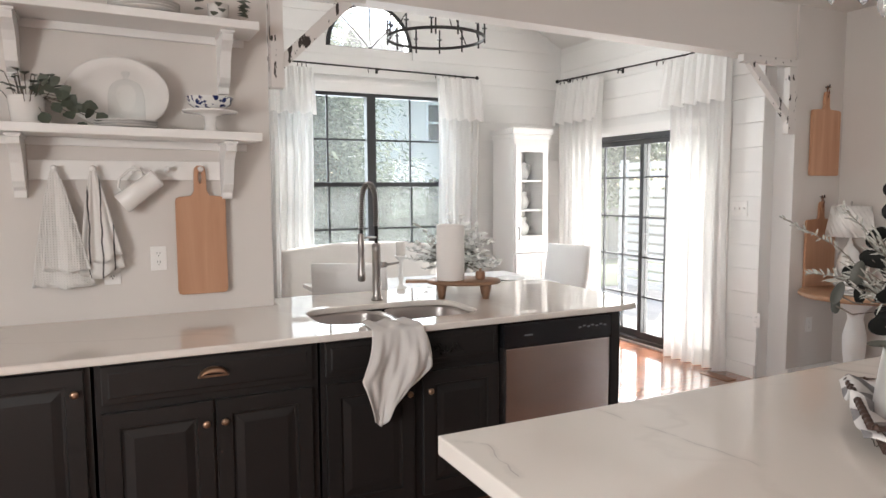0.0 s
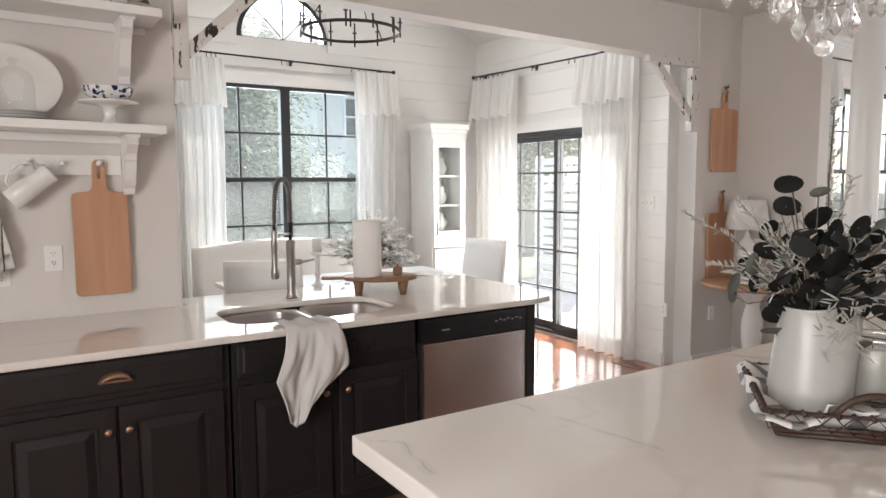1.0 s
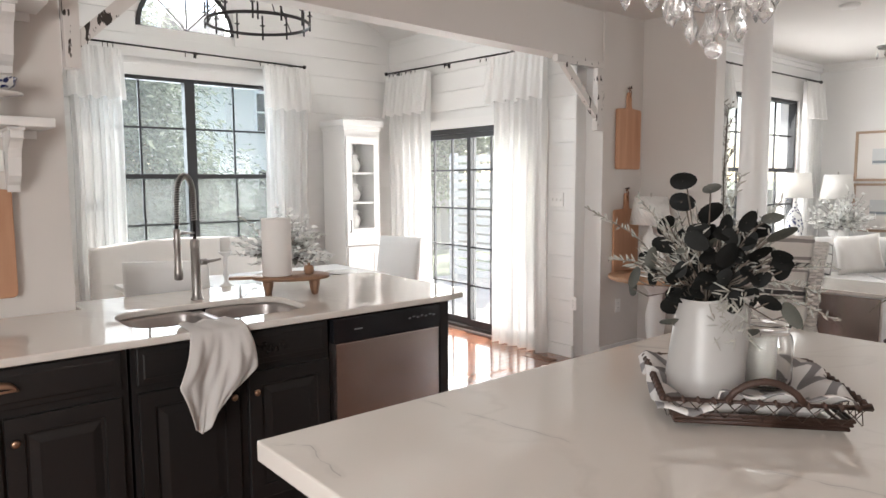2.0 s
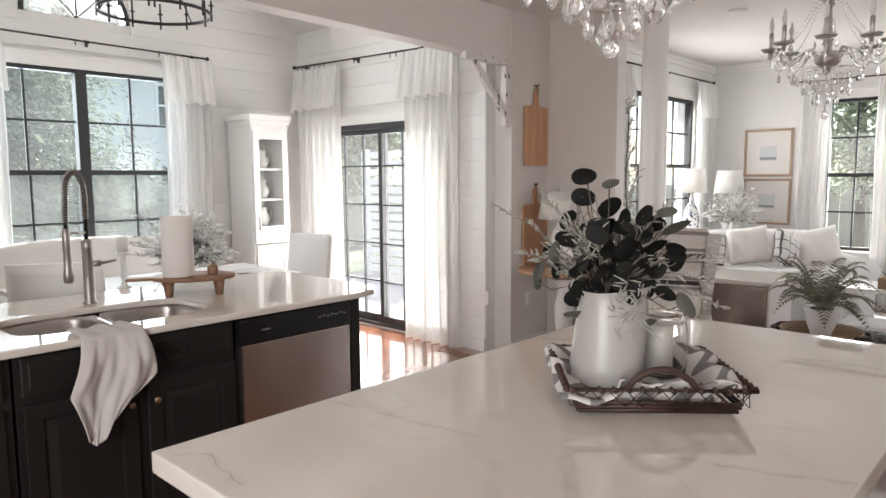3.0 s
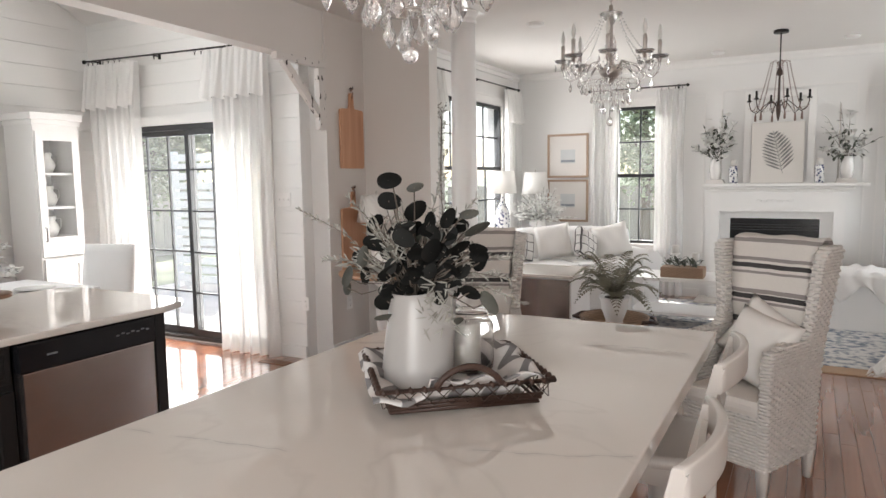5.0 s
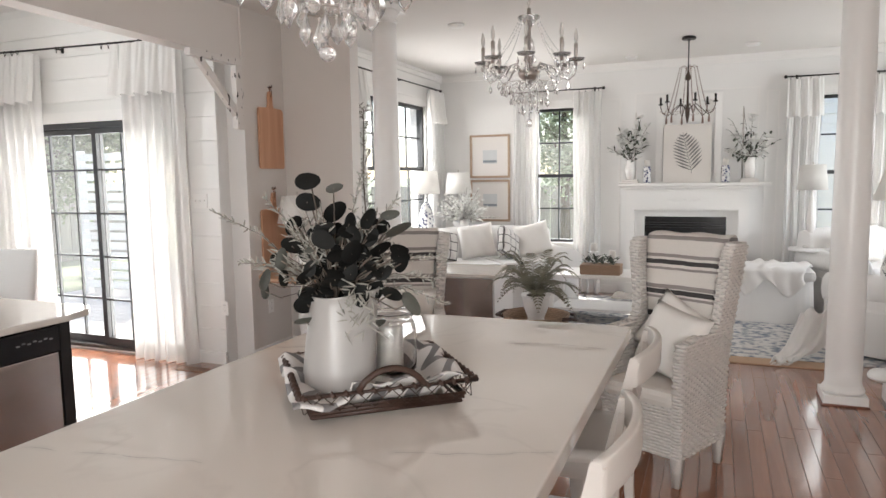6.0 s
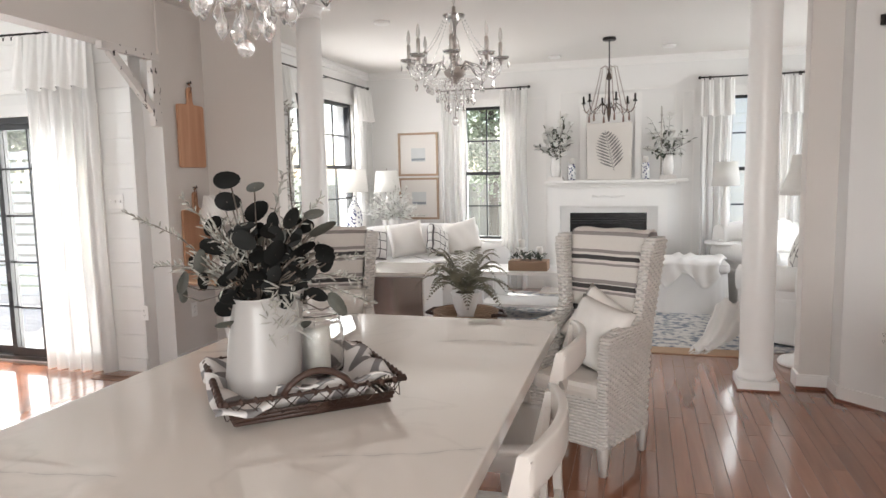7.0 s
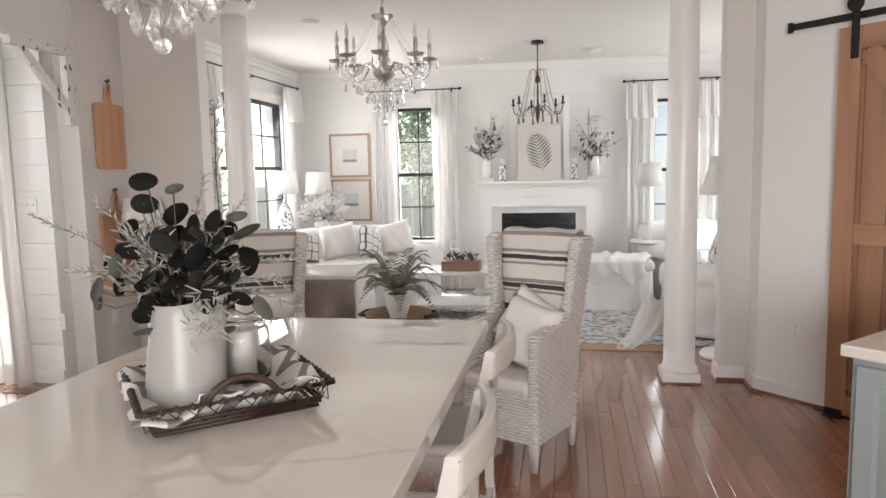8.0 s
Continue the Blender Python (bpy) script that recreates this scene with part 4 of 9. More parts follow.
sink = thing("sink", pose(0, 0, 0), "undermount double-bowl stainless steel sink", "sink")
for x0, x1 in ((SX0 - 0.005, 1.085), (1.115, SX1 + 0.005)):
    bm = bmesh.new()
    cx, cy, hx, hy = (x0 + x1) / 2, (SY0 + SY1) / 2, (x1 - x0) / 2, (SY1 - SY0) / 2 + 0.006
    rings = []
    for sc, z in ((1.0, Z0 + 0.001), (0.985, Z0 - 0.02), (0.96, Z0 - 0.15), (0.9, Z0 - 0.19), (0.2, Z0 - 0.2), (0.11, Z0 - 0.2)):
        ring = []
        for k in range(32):
            a = 2 * math.pi * k / 32
            c, s = math.cos(a), math.sin(a)
            ring.append(bm.verts.new((cx + hx * sc * math.copysign(abs(c) ** 0.45, c), cy + hy * sc * math.copysign(abs(s) ** 0.45, s), z)))
        rings.append(ring)
    for a, b in zip(rings, rings[1:]):
        for k in range(32):
            f = bm.faces.new((a[k], a[(k + 1) % 32], b[(k + 1) % 32], b[k]))
            f.smooth = True
    bm.faces.new(rings[-1])
    thicken(part("bowl", bm, M_SINK, sink), 0.002)
bm = bmesh.new()
box(bm, 1.075, SY0 + 0.01, Z0 - 0.03, 1.125, SY1 - 0.01, Z0 - 0.004, 0.008)
part("divider", bm, M_SINK, sink)

fa = thing("faucet", pose(1.15, 3.44, 0.915), "brushed nickel pull-down kitchen faucet with exposed spring", "faucet")
bm = bmesh.new()
lathe(bm, [(0.032, 0), (0.032, 0.008), (0.026, 0.014), (0.024, 0.03), (0.023, 0.26), (0.025, 0.265), (0.024, 0.3), (0.012, 0.31)], 24)
part("body", bm, M_NICKEL, fa)
arc = [(0, 0, 0.3), (0, 0, 0.50)] + [(-0.0 - 0.055 + 0.055 * math.cos(a), -0.045 + 0.045 * math.cos(a), 0.52 + 0.105 * math.sin(a)) for a in [math.pi * k / 14 for k in range(15)]] + [(-0.115, -0.092, 0.44), (-0.118, -0.094, 0.36)]
bm = bmesh.new()
tube(bm, arc, 0.009, 10)
part("hose", bm, M_IRON, fa, "dark hose inside the spring")
bm = bmesh.new()
path = [Vector(p) for p in arc]
lens = [0]
for a, b in zip(path, path[1:]):
    lens.append(lens[-1] + (b - a).length)
pts = []
turns = 46
for k in range(turns * 8):
    s = 0.1 + (lens[-1] - 0.13) * k / (turns * 8 - 1)
    j = max(i for i in range(len(lens)) if lens[i] <= s)
    j = min(j, len(path) - 2)
    f = (s - lens[j]) / max(1e-6, lens[j + 1] - lens[j])
    c = path[j].lerp(path[j + 1], f)
    d = (path[j + 1] - path[j]).normalized()
    n1 = d.cross(Vector((0.63, -0.77, 0))).normalized()
    n2 = d.cross(n1)
    a = 2 * math.pi * k / 8
    pts.append(c + (n1 * math.cos(a) + n2 * math.sin(a)) * 0.0135)
tube(bm, pts, 0.0026, 5)
part("spring", bm, M_NICKEL, fa, "coiled spring")
bm = bmesh.new()
lathe(bm, [(0.012, 0.12), (0.02, 0.125), (0.021, 0.16), (0.017, 0.19), (0.015, 0.27), (0.017, 0.275), (0.017, 0.36), (0.012, 0.37)], 18, (-0.118, -0.094, 0.0))
part("spray_head", bm, M_NICKEL, fa)
bm = bmesh.new()
tube(bm, [(0.0, 0, 0.34), (-0.06, -0.048, 0.345), (-0.105, -0.085, 0.345)], 0.006, 8)
part("dock_arm", bm, M_NICKEL, fa)
bm = bmesh.new()
tube(bm, [(0.02, 0, 0.19), (0.055, -0.0, 0.19)], 0.016, 12)
tube(bm, [(0.055, 0, 0.19), (0.085, 0, 0.192), (0.13, 0.0, 0.198)], 0.0085, 10, 0.006)
part("lever", bm, M_NICKEL, fa)


# ---- more materials ----
M_PORC = surface("white glazed porcelain", (0.80, 0.775, 0.75), 0.16, vary=0.02, grain=40, relief=0.01, coat=0.3)
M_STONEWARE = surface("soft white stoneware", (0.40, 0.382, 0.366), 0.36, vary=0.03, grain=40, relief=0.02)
M_LINEN = surface("white linen cloth", (0.78, 0.755, 0.73), 0.9, vary=0.05, scale=9, grain=260, relief=0.3, sheen=0.2, depth=0.002)
M_OAKRED = wood("warm maple board", (0.64, 0.37, 0.235), (0.43, 0.205, 0.11), 0.45, 2, 9, 0.1)
M_WALNUT = wood("walnut riser", (0.30, 0.165, 0.095), (0.20, 0.10, 0.055), 0.5, 0, 8, 0.06)
M_LEAF = surface("dark eucalyptus leaf", (0.0085, 0.0085, 0.0078), 0.6, vary=0.3, scale=9, grain=60, relief=0.08, each=0.5)
M_LEAF.node_tree.nodes["Principled BSDF"].inputs["Specular IOR Level"].default_value = 0.12
M_LEAFG = surface("grey green eucalyptus leaf", (0.055, 0.055, 0.045), 0.6, vary=0.3, scale=9, grain=60, relief=0.08, each=0.4)
M_LEAF.node_tree.nodes["Principled BSDF"].inputs["Specular IOR Level"].default_value = 0.15
M_CAB.node_tree.nodes["Principled BSDF"].inputs["Specular IOR Level"].default_value = 0.4
M_SAGE = surface("dusty sage leaf", (0.33, 0.32, 0.285), 0.7, vary=0.25, scale=12, grain=60, relief=0.1)
M_TWIG = surface("grey brown twig", (0.13, 0.105, 0.085), 0.8, vary=0.2, scale=20)
M_GREEN = surface("mid green leaf", (0.07, 0.082, 0.058), 0.5, vary=0.3, scale=12, grain=60, relief=0.1)
M_FERN = surface("olive fern frond", (0.22, 0.205, 0.145), 0.6, vary=0.3, scale=12, grain=60)
M_PETAL = surface("white petals", (0.80, 0.79, 0.76), 0.7, vary=0.06, scale=20)
M_LEATHER = surface("brown leather cord", (0.20, 0.09, 0.045), 0.6, vary=0.2)
M_RATTAN = surface("brown rattan", (0.048, 0.022, 0.014), 0.55, vary=0.35, scale=25, grain=90, relief=0.3)
M_WIRE = surface("dark wire", (0.06, 0.04, 0.03), 0.5, 0.5)
M_WAX = surface("white candle wax", (0.68, 0.65, 0.61), 0.5, vary=0.02, relief=0.02)
M_PAPER = surface("white paper", (0.80, 0.76, 0.73), 0.9, vary=0.02, grain=200, relief=0.2, depth=0.001)
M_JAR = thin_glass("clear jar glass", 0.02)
M_CRYSTAL = clear_solid("cut crystal", (0.98, 0.975, 0.97), 0.04, 1.5)
M_CRYSTAL.node_tree.nodes["Principled BSDF"].inputs["Transmission Weight"].default_value = 0.85
M_SILVER = surface("tarnished silver", (0.55, 0.51, 0.48), 0.3, 0.9, vary=0.2, grain=60, relief=0.08, depth=0.001)
M_STOOL = surface("antique white furniture paint", (0.60, 0.56, 0.52), 0.42, vary=0.05, scale=6, grain=60, relief=0.06, depth=0.001)
M_BULB = surface("clear bulb glass", (0.75, 0.73, 0.70), 0.1, relief=0)


def blue_white(name):
    """White glaze with cobalt flower-like blotches."""
    m, nt, b = nodes_of(name)
    tc = nt.nodes.new("ShaderNodeTexCoord")
    v = nt.nodes.new("ShaderNodeTexVoronoi")
    v.inputs["Scale"].default_value = 34
    nt.links.new(tc.outputs["Object"], v.inputs["Vector"])
    r = nt.nodes.new("ShaderNodeValToRGB")
    e = r.color_ramp.elements
    e[0].position, e[0].color = 0.44, (0.02, 0.03, 0.12, 1)
    e[1].position, e[1].color = 0.50, (0.78, 0.77, 0.76, 1)
    n = noise_out(nt, 60, 3)
    s = nt.nodes.new("ShaderNodeMath")
    s.operation = "MULTIPLY_ADD"
    s.inputs[1].default_value = 0.5
    nt.links.new(n, s.inputs[0])
    half = nt.nodes.new("ShaderNodeMath")
    half.operation = "MULTIPLY"
    half.inputs[1].default_value = 0.55
    nt.links.new(v.outputs["Distance"], half.inputs[0])
    nt.links.new(half.outputs[0], s.inputs[2])
    nt.links.new(s.outputs[0], r.inputs[0])
    nt.links.new(r.outputs[0], b.inputs["Base Color"])
    b.inputs["Roughness"].default_value = 0.15
    return m


def wicker(name, color, hgt=0.013, wid=0.035):
    """Strands that pass over and under upright stakes, as relief; shade in the gaps is painted in."""
    m, nt, b = nodes_of(name)

    def calc(op, a, c=None, e=None):
        n = nt.nodes.new("ShaderNodeMath")
        n.operation = op
        for k, v in enumerate((a, c, e)):
            if v is None:
                continue
            if isinstance(v, (int, float)):
                n.inputs[k].default_value = v
            else:
                nt.links.new(v, n.inputs[k])
        return n.outputs[0]
    tc = nt.nodes.new("ShaderNodeTexCoord")
    sep = nt.nodes.new("ShaderNodeSeparateXYZ")
    nt.links.new(tc.outputs["Object"], sep.inputs[0])
    wob = noise_out(nt, 22, 2)
    u = calc("ADD", calc("ADD", sep.outputs[0], sep.outputs[1]), calc("MULTIPLY", wob, 0.012))
    v = calc("ADD", calc("DIVIDE", sep.outputs[2], hgt), calc("MULTIPLY", wob, 0.45))
    row = calc("FLOOR", v)
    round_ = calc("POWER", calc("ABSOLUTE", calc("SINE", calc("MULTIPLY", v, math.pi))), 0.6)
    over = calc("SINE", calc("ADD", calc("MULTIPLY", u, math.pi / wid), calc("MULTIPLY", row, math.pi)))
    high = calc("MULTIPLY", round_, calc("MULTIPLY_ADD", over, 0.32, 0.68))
    # colour falls with the relief, as painted shade between the strands
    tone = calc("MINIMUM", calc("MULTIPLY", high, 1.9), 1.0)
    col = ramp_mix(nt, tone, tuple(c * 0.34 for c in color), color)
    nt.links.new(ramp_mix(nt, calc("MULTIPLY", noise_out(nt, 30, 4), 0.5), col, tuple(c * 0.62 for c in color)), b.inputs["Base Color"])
    b.inputs["Roughness"].default_value = 0.65
    bump(nt, b, high, 1.0, 0.006)
    return m


M_BLUE = blue_white("cobalt on white glaze")
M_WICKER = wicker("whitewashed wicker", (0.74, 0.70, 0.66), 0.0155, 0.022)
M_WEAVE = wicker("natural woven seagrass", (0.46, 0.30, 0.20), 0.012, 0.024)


def leaf(bm, at, along, normal, length, width, curl=0.15):
    """One bent pointed-oval leaf."""
    a = Vector(along).normalized()
    n = Vector(normal)
    s = a.cross(n)
    s = s.normalized() if s.length > 1e-4 else a.orthogonal().normalized()
    n = s.cross(a).normalized()
    at = Vector(at)
    spine, left, right = [], [], []
    for t, w in ((0, 0.06), (0.25, 0.8), (0.55, 1.0), (0.82, 0.6), (1, 0.03)):
        p = at + a * length * t - n * curl * length * t * t
        spine.append(bm.verts.new(p))
        left.append(bm.verts.new(p + s * width * w / 2 + n * width * w * 0.12))
        right.append(bm.verts.new(p - s * width * w / 2 + n * width * w * 0.12))
    for i in range(4):
        for q in ((spine[i], left[i], left[i + 1], spine[i + 1]), (right[i], spine[i], spine[i + 1], right[i + 1])):
            f = bm.faces.new(q)
            f.smooth = True


def pillow(bm, w, h, t, n=12):
    """A stuffed square cushion in the local xz plane."""
    for side in (1, -1):
        def fn(u, v):
            a, b = 2 * u - 1, 2 * v - 1
            swell = max(0, (1 - a ** 4) * (1 - b ** 4)) ** 0.5
            pin = 1 - 0.07 * (1 - abs(a) ** 2) * abs(b) ** 3
            pin2 = 1 - 0.07 * (1 - abs(b) ** 2) * abs(a) ** 3
            wr = 0.006 * math.sin(9 * a + 4 * b) * swell
            return (a * w / 2 * pin2, side * (t / 2 * swell + wr), b * h / 2 * pin)
        sheet(bm, fn, n, n)
    bmesh.ops.remove_doubles(bm, verts=bm.verts, dist=0.0005)


# ---- kitchen wall: shelves, rail, hanging things ----
def corbel(x, ztop, group):
    c = thing("shelf_bracket", pose(x, NORTH, ztop), "white painted scrolled wood shelf bracket", "bracket", group)
    bm = bmesh.new()
    prof = [(0, 0), (-0.215, 0), (-0.22, -0.02), (-0.21, -0.045), (-0.185, -0.06), (-0.155, -0.085), (-0.13, -0.12), (-0.115, -0.16), (-0.10, -0.20), (-0.075, -0.225), (-0.05, -0.24), (-0.045, -0.27), (0, -0.27)]
    for xx in (-0.024, 0.024):
        bm.faces.new([bm.verts.new((xx, y, z)) for y, z in prof])
    vs = list(bm.verts)
    n = len(prof)
    for i in range(n):
        bm.faces.new((vs[i], vs[(i + 1) % n], vs[n + (i + 1) % n], vs[n + i]))
    part("scroll", bm, M_TRIM, c)
    bm = bmesh.new()
    box(bm, -0.032, -0.225, -0.012, 0.032, 0, -0.0005, 0.002)
    part("cap", bm, M_TRIM, c)
    return c


SH_LO, SH_UP = 1.785, 2.293
TILT = 0.9


def on_shelf(z, x):
    """Height of the slightly tilted shelf at x."""
    return z - math.tan(radians(TILT)) * x


def shelf(z, name_label):
    s = thing("wall_shelf", pose(0, NORTH, z, 0, TILT, 0), name_label, "shelf", "kitchen wall shelves")
    bm = bmesh.new()
    box(bm, -1.5, -0.27, -0.038, 0.53, -0.001, 0, 0.004)
    part("board", bm, M_TRIM, s)
    bm = bmesh.new()
    box(bm, -1.49, -0.022, -0.075, 0.50, -0.001, -0.0385, 0.003)
    part("wall_cleat", bm, M_TRIM, s)
    return s


shelf(SH_LO, "long white painted wall shelf with dishes")
shelf(SH_UP, "upper white painted wall shelf")
for z in (SH_LO - 0.0385, SH_UP - 0.0385):
    for x in (-0.475, 0.395):
        corbel(x, on_shelf(z, x) - 0.001, "shelf brackets")

rail = thing("peg_rail", pose(0, NORTH, 1.605), "white painted peg rail under the shelf", "peg rail")
bm = bmesh.new()
box(bm, -0.445, -0.02, -0.045, 0.368, -0.001, 0.045, 0.003)
part("board", bm, M_TRIM, rail)
for x in (-0.344, -0.19, -0.02, 0.124, 0.272):
    bm = bmesh.new()
    lathe(bm, [(0.011, 0.0), (0.007, 0.012), (0.0065, 0.03), (0.012, 0.038), (0.014, 0.046), (0.010, 0.054), (0.003, 0.056)], 14)
    bmesh.ops.rotate(bm, verts=bm.verts, cent=(0, 0, 0), matrix=Matrix.Rotation(radians(84), 3, "X"))
    bmesh.ops.translate(bm, verts=bm.verts, vec=(x, -0.018, 0.003))
    part("peg", bm, M_TRIM, rail)


def waffle(name, color):
    """Cotton with a small square waffle weave."""
    m, nt, b = nodes_of(name)
    nt.links.new(ramp_mix(nt, noise_out(nt, 9, 3), color, tuple(c * 0.93 for c in color)), b.inputs["Base Color"])
    b.inputs["Roughness"].default_value = 0.95
    tc = nt.nodes.new("ShaderNodeTexCoord")
    last = None
    for axis in ("X", "Z"):
        w = nt.nodes.new("ShaderNodeTexWave")
        w.bands_direction = axis
        w.inputs["Scale"].default_value = 28
        nt.links.new(tc.outputs["Object"], w.inputs["Vector"])
        if last is None:
            last = w.outputs["Fac"]
        else:
            mul = nt.nodes.new("ShaderNodeMath")
            mul.operation = "MAXIMUM"
            nt.links.new(last, mul.inputs[0])
            nt.links.new(w.outputs["Fac"], mul.inputs[1])
            last = mul.outputs[0]
    bump(nt, b, last, 0.6, 0.004)
    return m


M_WAFFLE = waffle("white waffle cotton", (0.76, 0.735, 0.71))


def hanging_towel(x, drop, spread, mat, seed, label):
    t = thing("hanging_towel", pose(x, NORTH - 0.05, 1.615), label, "towel", "towels on pegs")
    rnd = random.Random(seed)
    ph = [rnd.uniform(0, 6.28) for _ in range(3)]

    def fn(u, v):
        d = v ** 0.8
        w = 0.015 + spread * d
        a = 2 * u - 1
        tail = 0.16 * drop * (1 - abs(a)) * v ** 3 + 0.06 * drop * math.sin(5 * u + ph[2]) * v ** 3
        return (a * w / 2 + 0.02 * v * math.sin(ph[0]), -0.012 - 0.012 * v * (1 + math.sin(9 * u + ph[0] + v)) - 0.004 * math.sin(21 * u + ph[1]) * v, -drop * 0.86 * v - tail * 0.5)
    for k, dy in ((0, 0.0), (1, 0.03)):
        bm = bmesh.new()
        sheet(bm, (lambda u, v, k=k: (lambda p: (p[0] * (1 - 0.25 * k) + 0.02 * k * v, p[1] - 0.025 * v * k, p[2] * (1 - 0.14 * k)))(fn(u, v))), 28, 22)
        thicken(part("cloth_fold", bm, mat, t), 0.004)
    return t


M_TOWELSTRIPE = striped("white cotton with thin dark stripes", (0.76, 0.73, 0.70),
                        [(-0.075, -0.068, (0.10, 0.09, 0.09)), (-0.02, -0.013, (0.10, 0.09, 0.09)), (0.03, 0.037, (0.10, 0.09, 0.09)), (0.08, 0.087, (0.10, 0.09, 0.09))], 0, 0.02)
hanging_towel(-0.344, 0.60, 0.235, M_WAFFLE, 3, "white waffle cotton towel hanging from a peg")
hanging_towel(-0.19, 0.54, 0.175, M_TOWELSTRIPE, 8, "white towel with thin dark stripes on a peg")

jug = thing("enamel_jug", pose(0.0, NORTH - 0.075, 1.51, 0, 52, 0), "white enamel jug hanging by its handle", "jug")
bm = bmesh.new()
lathe(bm, [(0.045, -0.10), (0.05, -0.095), (0.046, 0.0), (0.043, 0.09), (0.047, 0.10), (0.044, 0.098), (0.04, 0.0), (0.044, -0.09)], 28, cap=False)
lathe(bm, [(0.0005, -0.099), (0.046, -0.099)], 28, cap=False)
part("body", bm, M_PORC, jug)
bm = bmesh.new()
tube(bm, [(-0.044, 0, 0.06), (-0.075, 0, 0.065), (-0.10, 0, 0.03), (-0.095, 0, -0.03), (-0.07, 0, -0.06), (-0.046, 0, -0.06)], 0.006, 8)
part("handle", bm, M_PORC, jug)


def cutting_board(m, w, h, handle, label, group="", loop=0.0):
    b = thing("cutting_board", m, label, "cutting board", group)
    bm = bmesh.new()
    t = 0.02
    r = 0.02
    prof = [(-w / 2 + r, 0), (w / 2 - r, 0), (w / 2 - r * 0.3, r * 0.3), (w / 2, r), (w / 2, h - r), (w / 2 - r * 0.3, h - r * 0.3), (w / 2 - r, h), (0.042, h + 0.006), (0.034, h + 0.02),
            (0.03, h + 0.03), (0.028, h + handle - 0.04), (0.024, h + handle - 0.012), (0.012, h + handle), (-0.012, h + handle), (-0.024, h + handle - 0.012), (-0.028, h + handle - 0.04), (-0.03, h + 0.03),
            (-0.034, h + 0.02), (-0.042, h + 0.006), (-w / 2 + r, h), (-w / 2 + r * 0.3, h - r * 0.3), (-w / 2, h - r), (-w / 2, r), (-w / 2 + r * 0.3, r * 0.3)]
    n = len(prof)
    cuth = [(0.008 * math.cos(a), h + handle * 0.62 + 0.03 * math.sin(a)) for a in [2 * math.pi * k / 12 for k in range(12)]]
    lay = []
    for y in (-t, 0):
        vo = [bm.verts.new((x, y, z)) for x, z in prof]
        vi = [bm.verts.new((x, y, z)) for x, z in cuth]
        es = [bm.edges.new((vo[i], vo[(i + 1) % n])) for i in range(n)] + [bm.edges.new((vi[i], vi[(i + 1) % 12])) for i in range(12)]
        bmesh.ops.triangle_fill(bm, use_beauty=True, edges=es)
        lay.append((vo, vi))
    for k in (0, 1):
        a, c = lay[0][k], lay[1][k]
        for i in range(len(a)):
            bm.faces.new((a[i], a[(i + 1) % len(a)], c[(i + 1) % len(a)], c[i]))
    body = part("board", bm, M_OAKRED, b)
    md = body.modifiers.new("eased edge", "BEVEL")
    md.width, md.segments, md.limit_method, md.angle_limit = 0.003, 2, "ANGLE", radians(50)
    if loop:
        bm = bmesh.new()
        zc = h + handle * 0.62
        tube(bm, [(0, -t - 0.003, zc + 0.01), (0.014, -t - 0.004, zc + loop * 0.5), (0.006, -0.01, zc + loop), (-0.008, -t, zc + loop * 0.55), (-0.002, 0.0, zc + 0.02)], 0.005, 6)
        tube(bm, [(-0.02, -t, zc + loop * 0.75), (0.02, -t - 0.006, zc + loop * 0.9)], 0.005, 6)
        part("leather_loop", bm, M_LEATHER, b, "knotted brown leather loop")
        bm = bmesh.new()
        tube(bm, [(0, 0.003, zc + loop - 0.01), (0, -0.03, zc + loop - 0.012), (0, -0.035, zc + loop + 0.006)], 0.005, 6)
        part("hook", bm, M_IRON, b)
    return b


cutting_board(pose(0.27, NORTH - 0.022, 1.006), 0.233, 0.474, 0.15, "maple cutting board with slotted handle on a peg")
cutting_board(pose(4.878, NORTH - 0.026, 1.60), 0.335, 0.505, 0.14, "tall wooden cutting board hung by a leather loop", "boards on the pier", 0.10)
cutting_board(pose(4.872, NORTH - 0.026, 0.71), 0.35, 0.55, 0.14, "second wooden cutting board behind the lamp", "boards on the pier", 0.10)


def outlet(m, label, rocker=False):
    o = thing("wall_outlet" if not rocker else "light_switch", m, label, "outlet" if not rocker else "switch", "wall plates")
    bm = bmesh.new()
    box(bm, -0.036 * (2 if rocker else 1), -0.006, -0.058, 0.036 * (2 if rocker else 1), 0, 0.058, 0.003)
    part("plate", bm, M_TRIM, o)
    if rocker:
        for x in (-0.046, 0, 0.046):
            bm = bmesh.new()
            box(bm, x - 0.004, -0.016, -0.009, x + 0.004, -0.005, 0.009, 0.001)
            part("toggle", bm, M_TRIM, o)
    else:
        for z in (-0.021, 0.021):
            bm = bmesh.new()
            box(bm, -0.016, -0.008, z - 0.014, 0.016, -0.0055, z + 0.014, 0.002)
            soc = part("socket", bm, M_TRIM, o)
            bm = bmesh.new()
            for x in (-0.007, 0.005):
                box(bm, x, -0.0085, z - 0.001, x + 0.002, -0.0075, z + 0.008)
            box(bm, -0.002, -0.0085, z - 0.01, 0.002, -0.0075, z - 0.006)
            part("slot", bm, M_PLASTIC, soc)
    return o


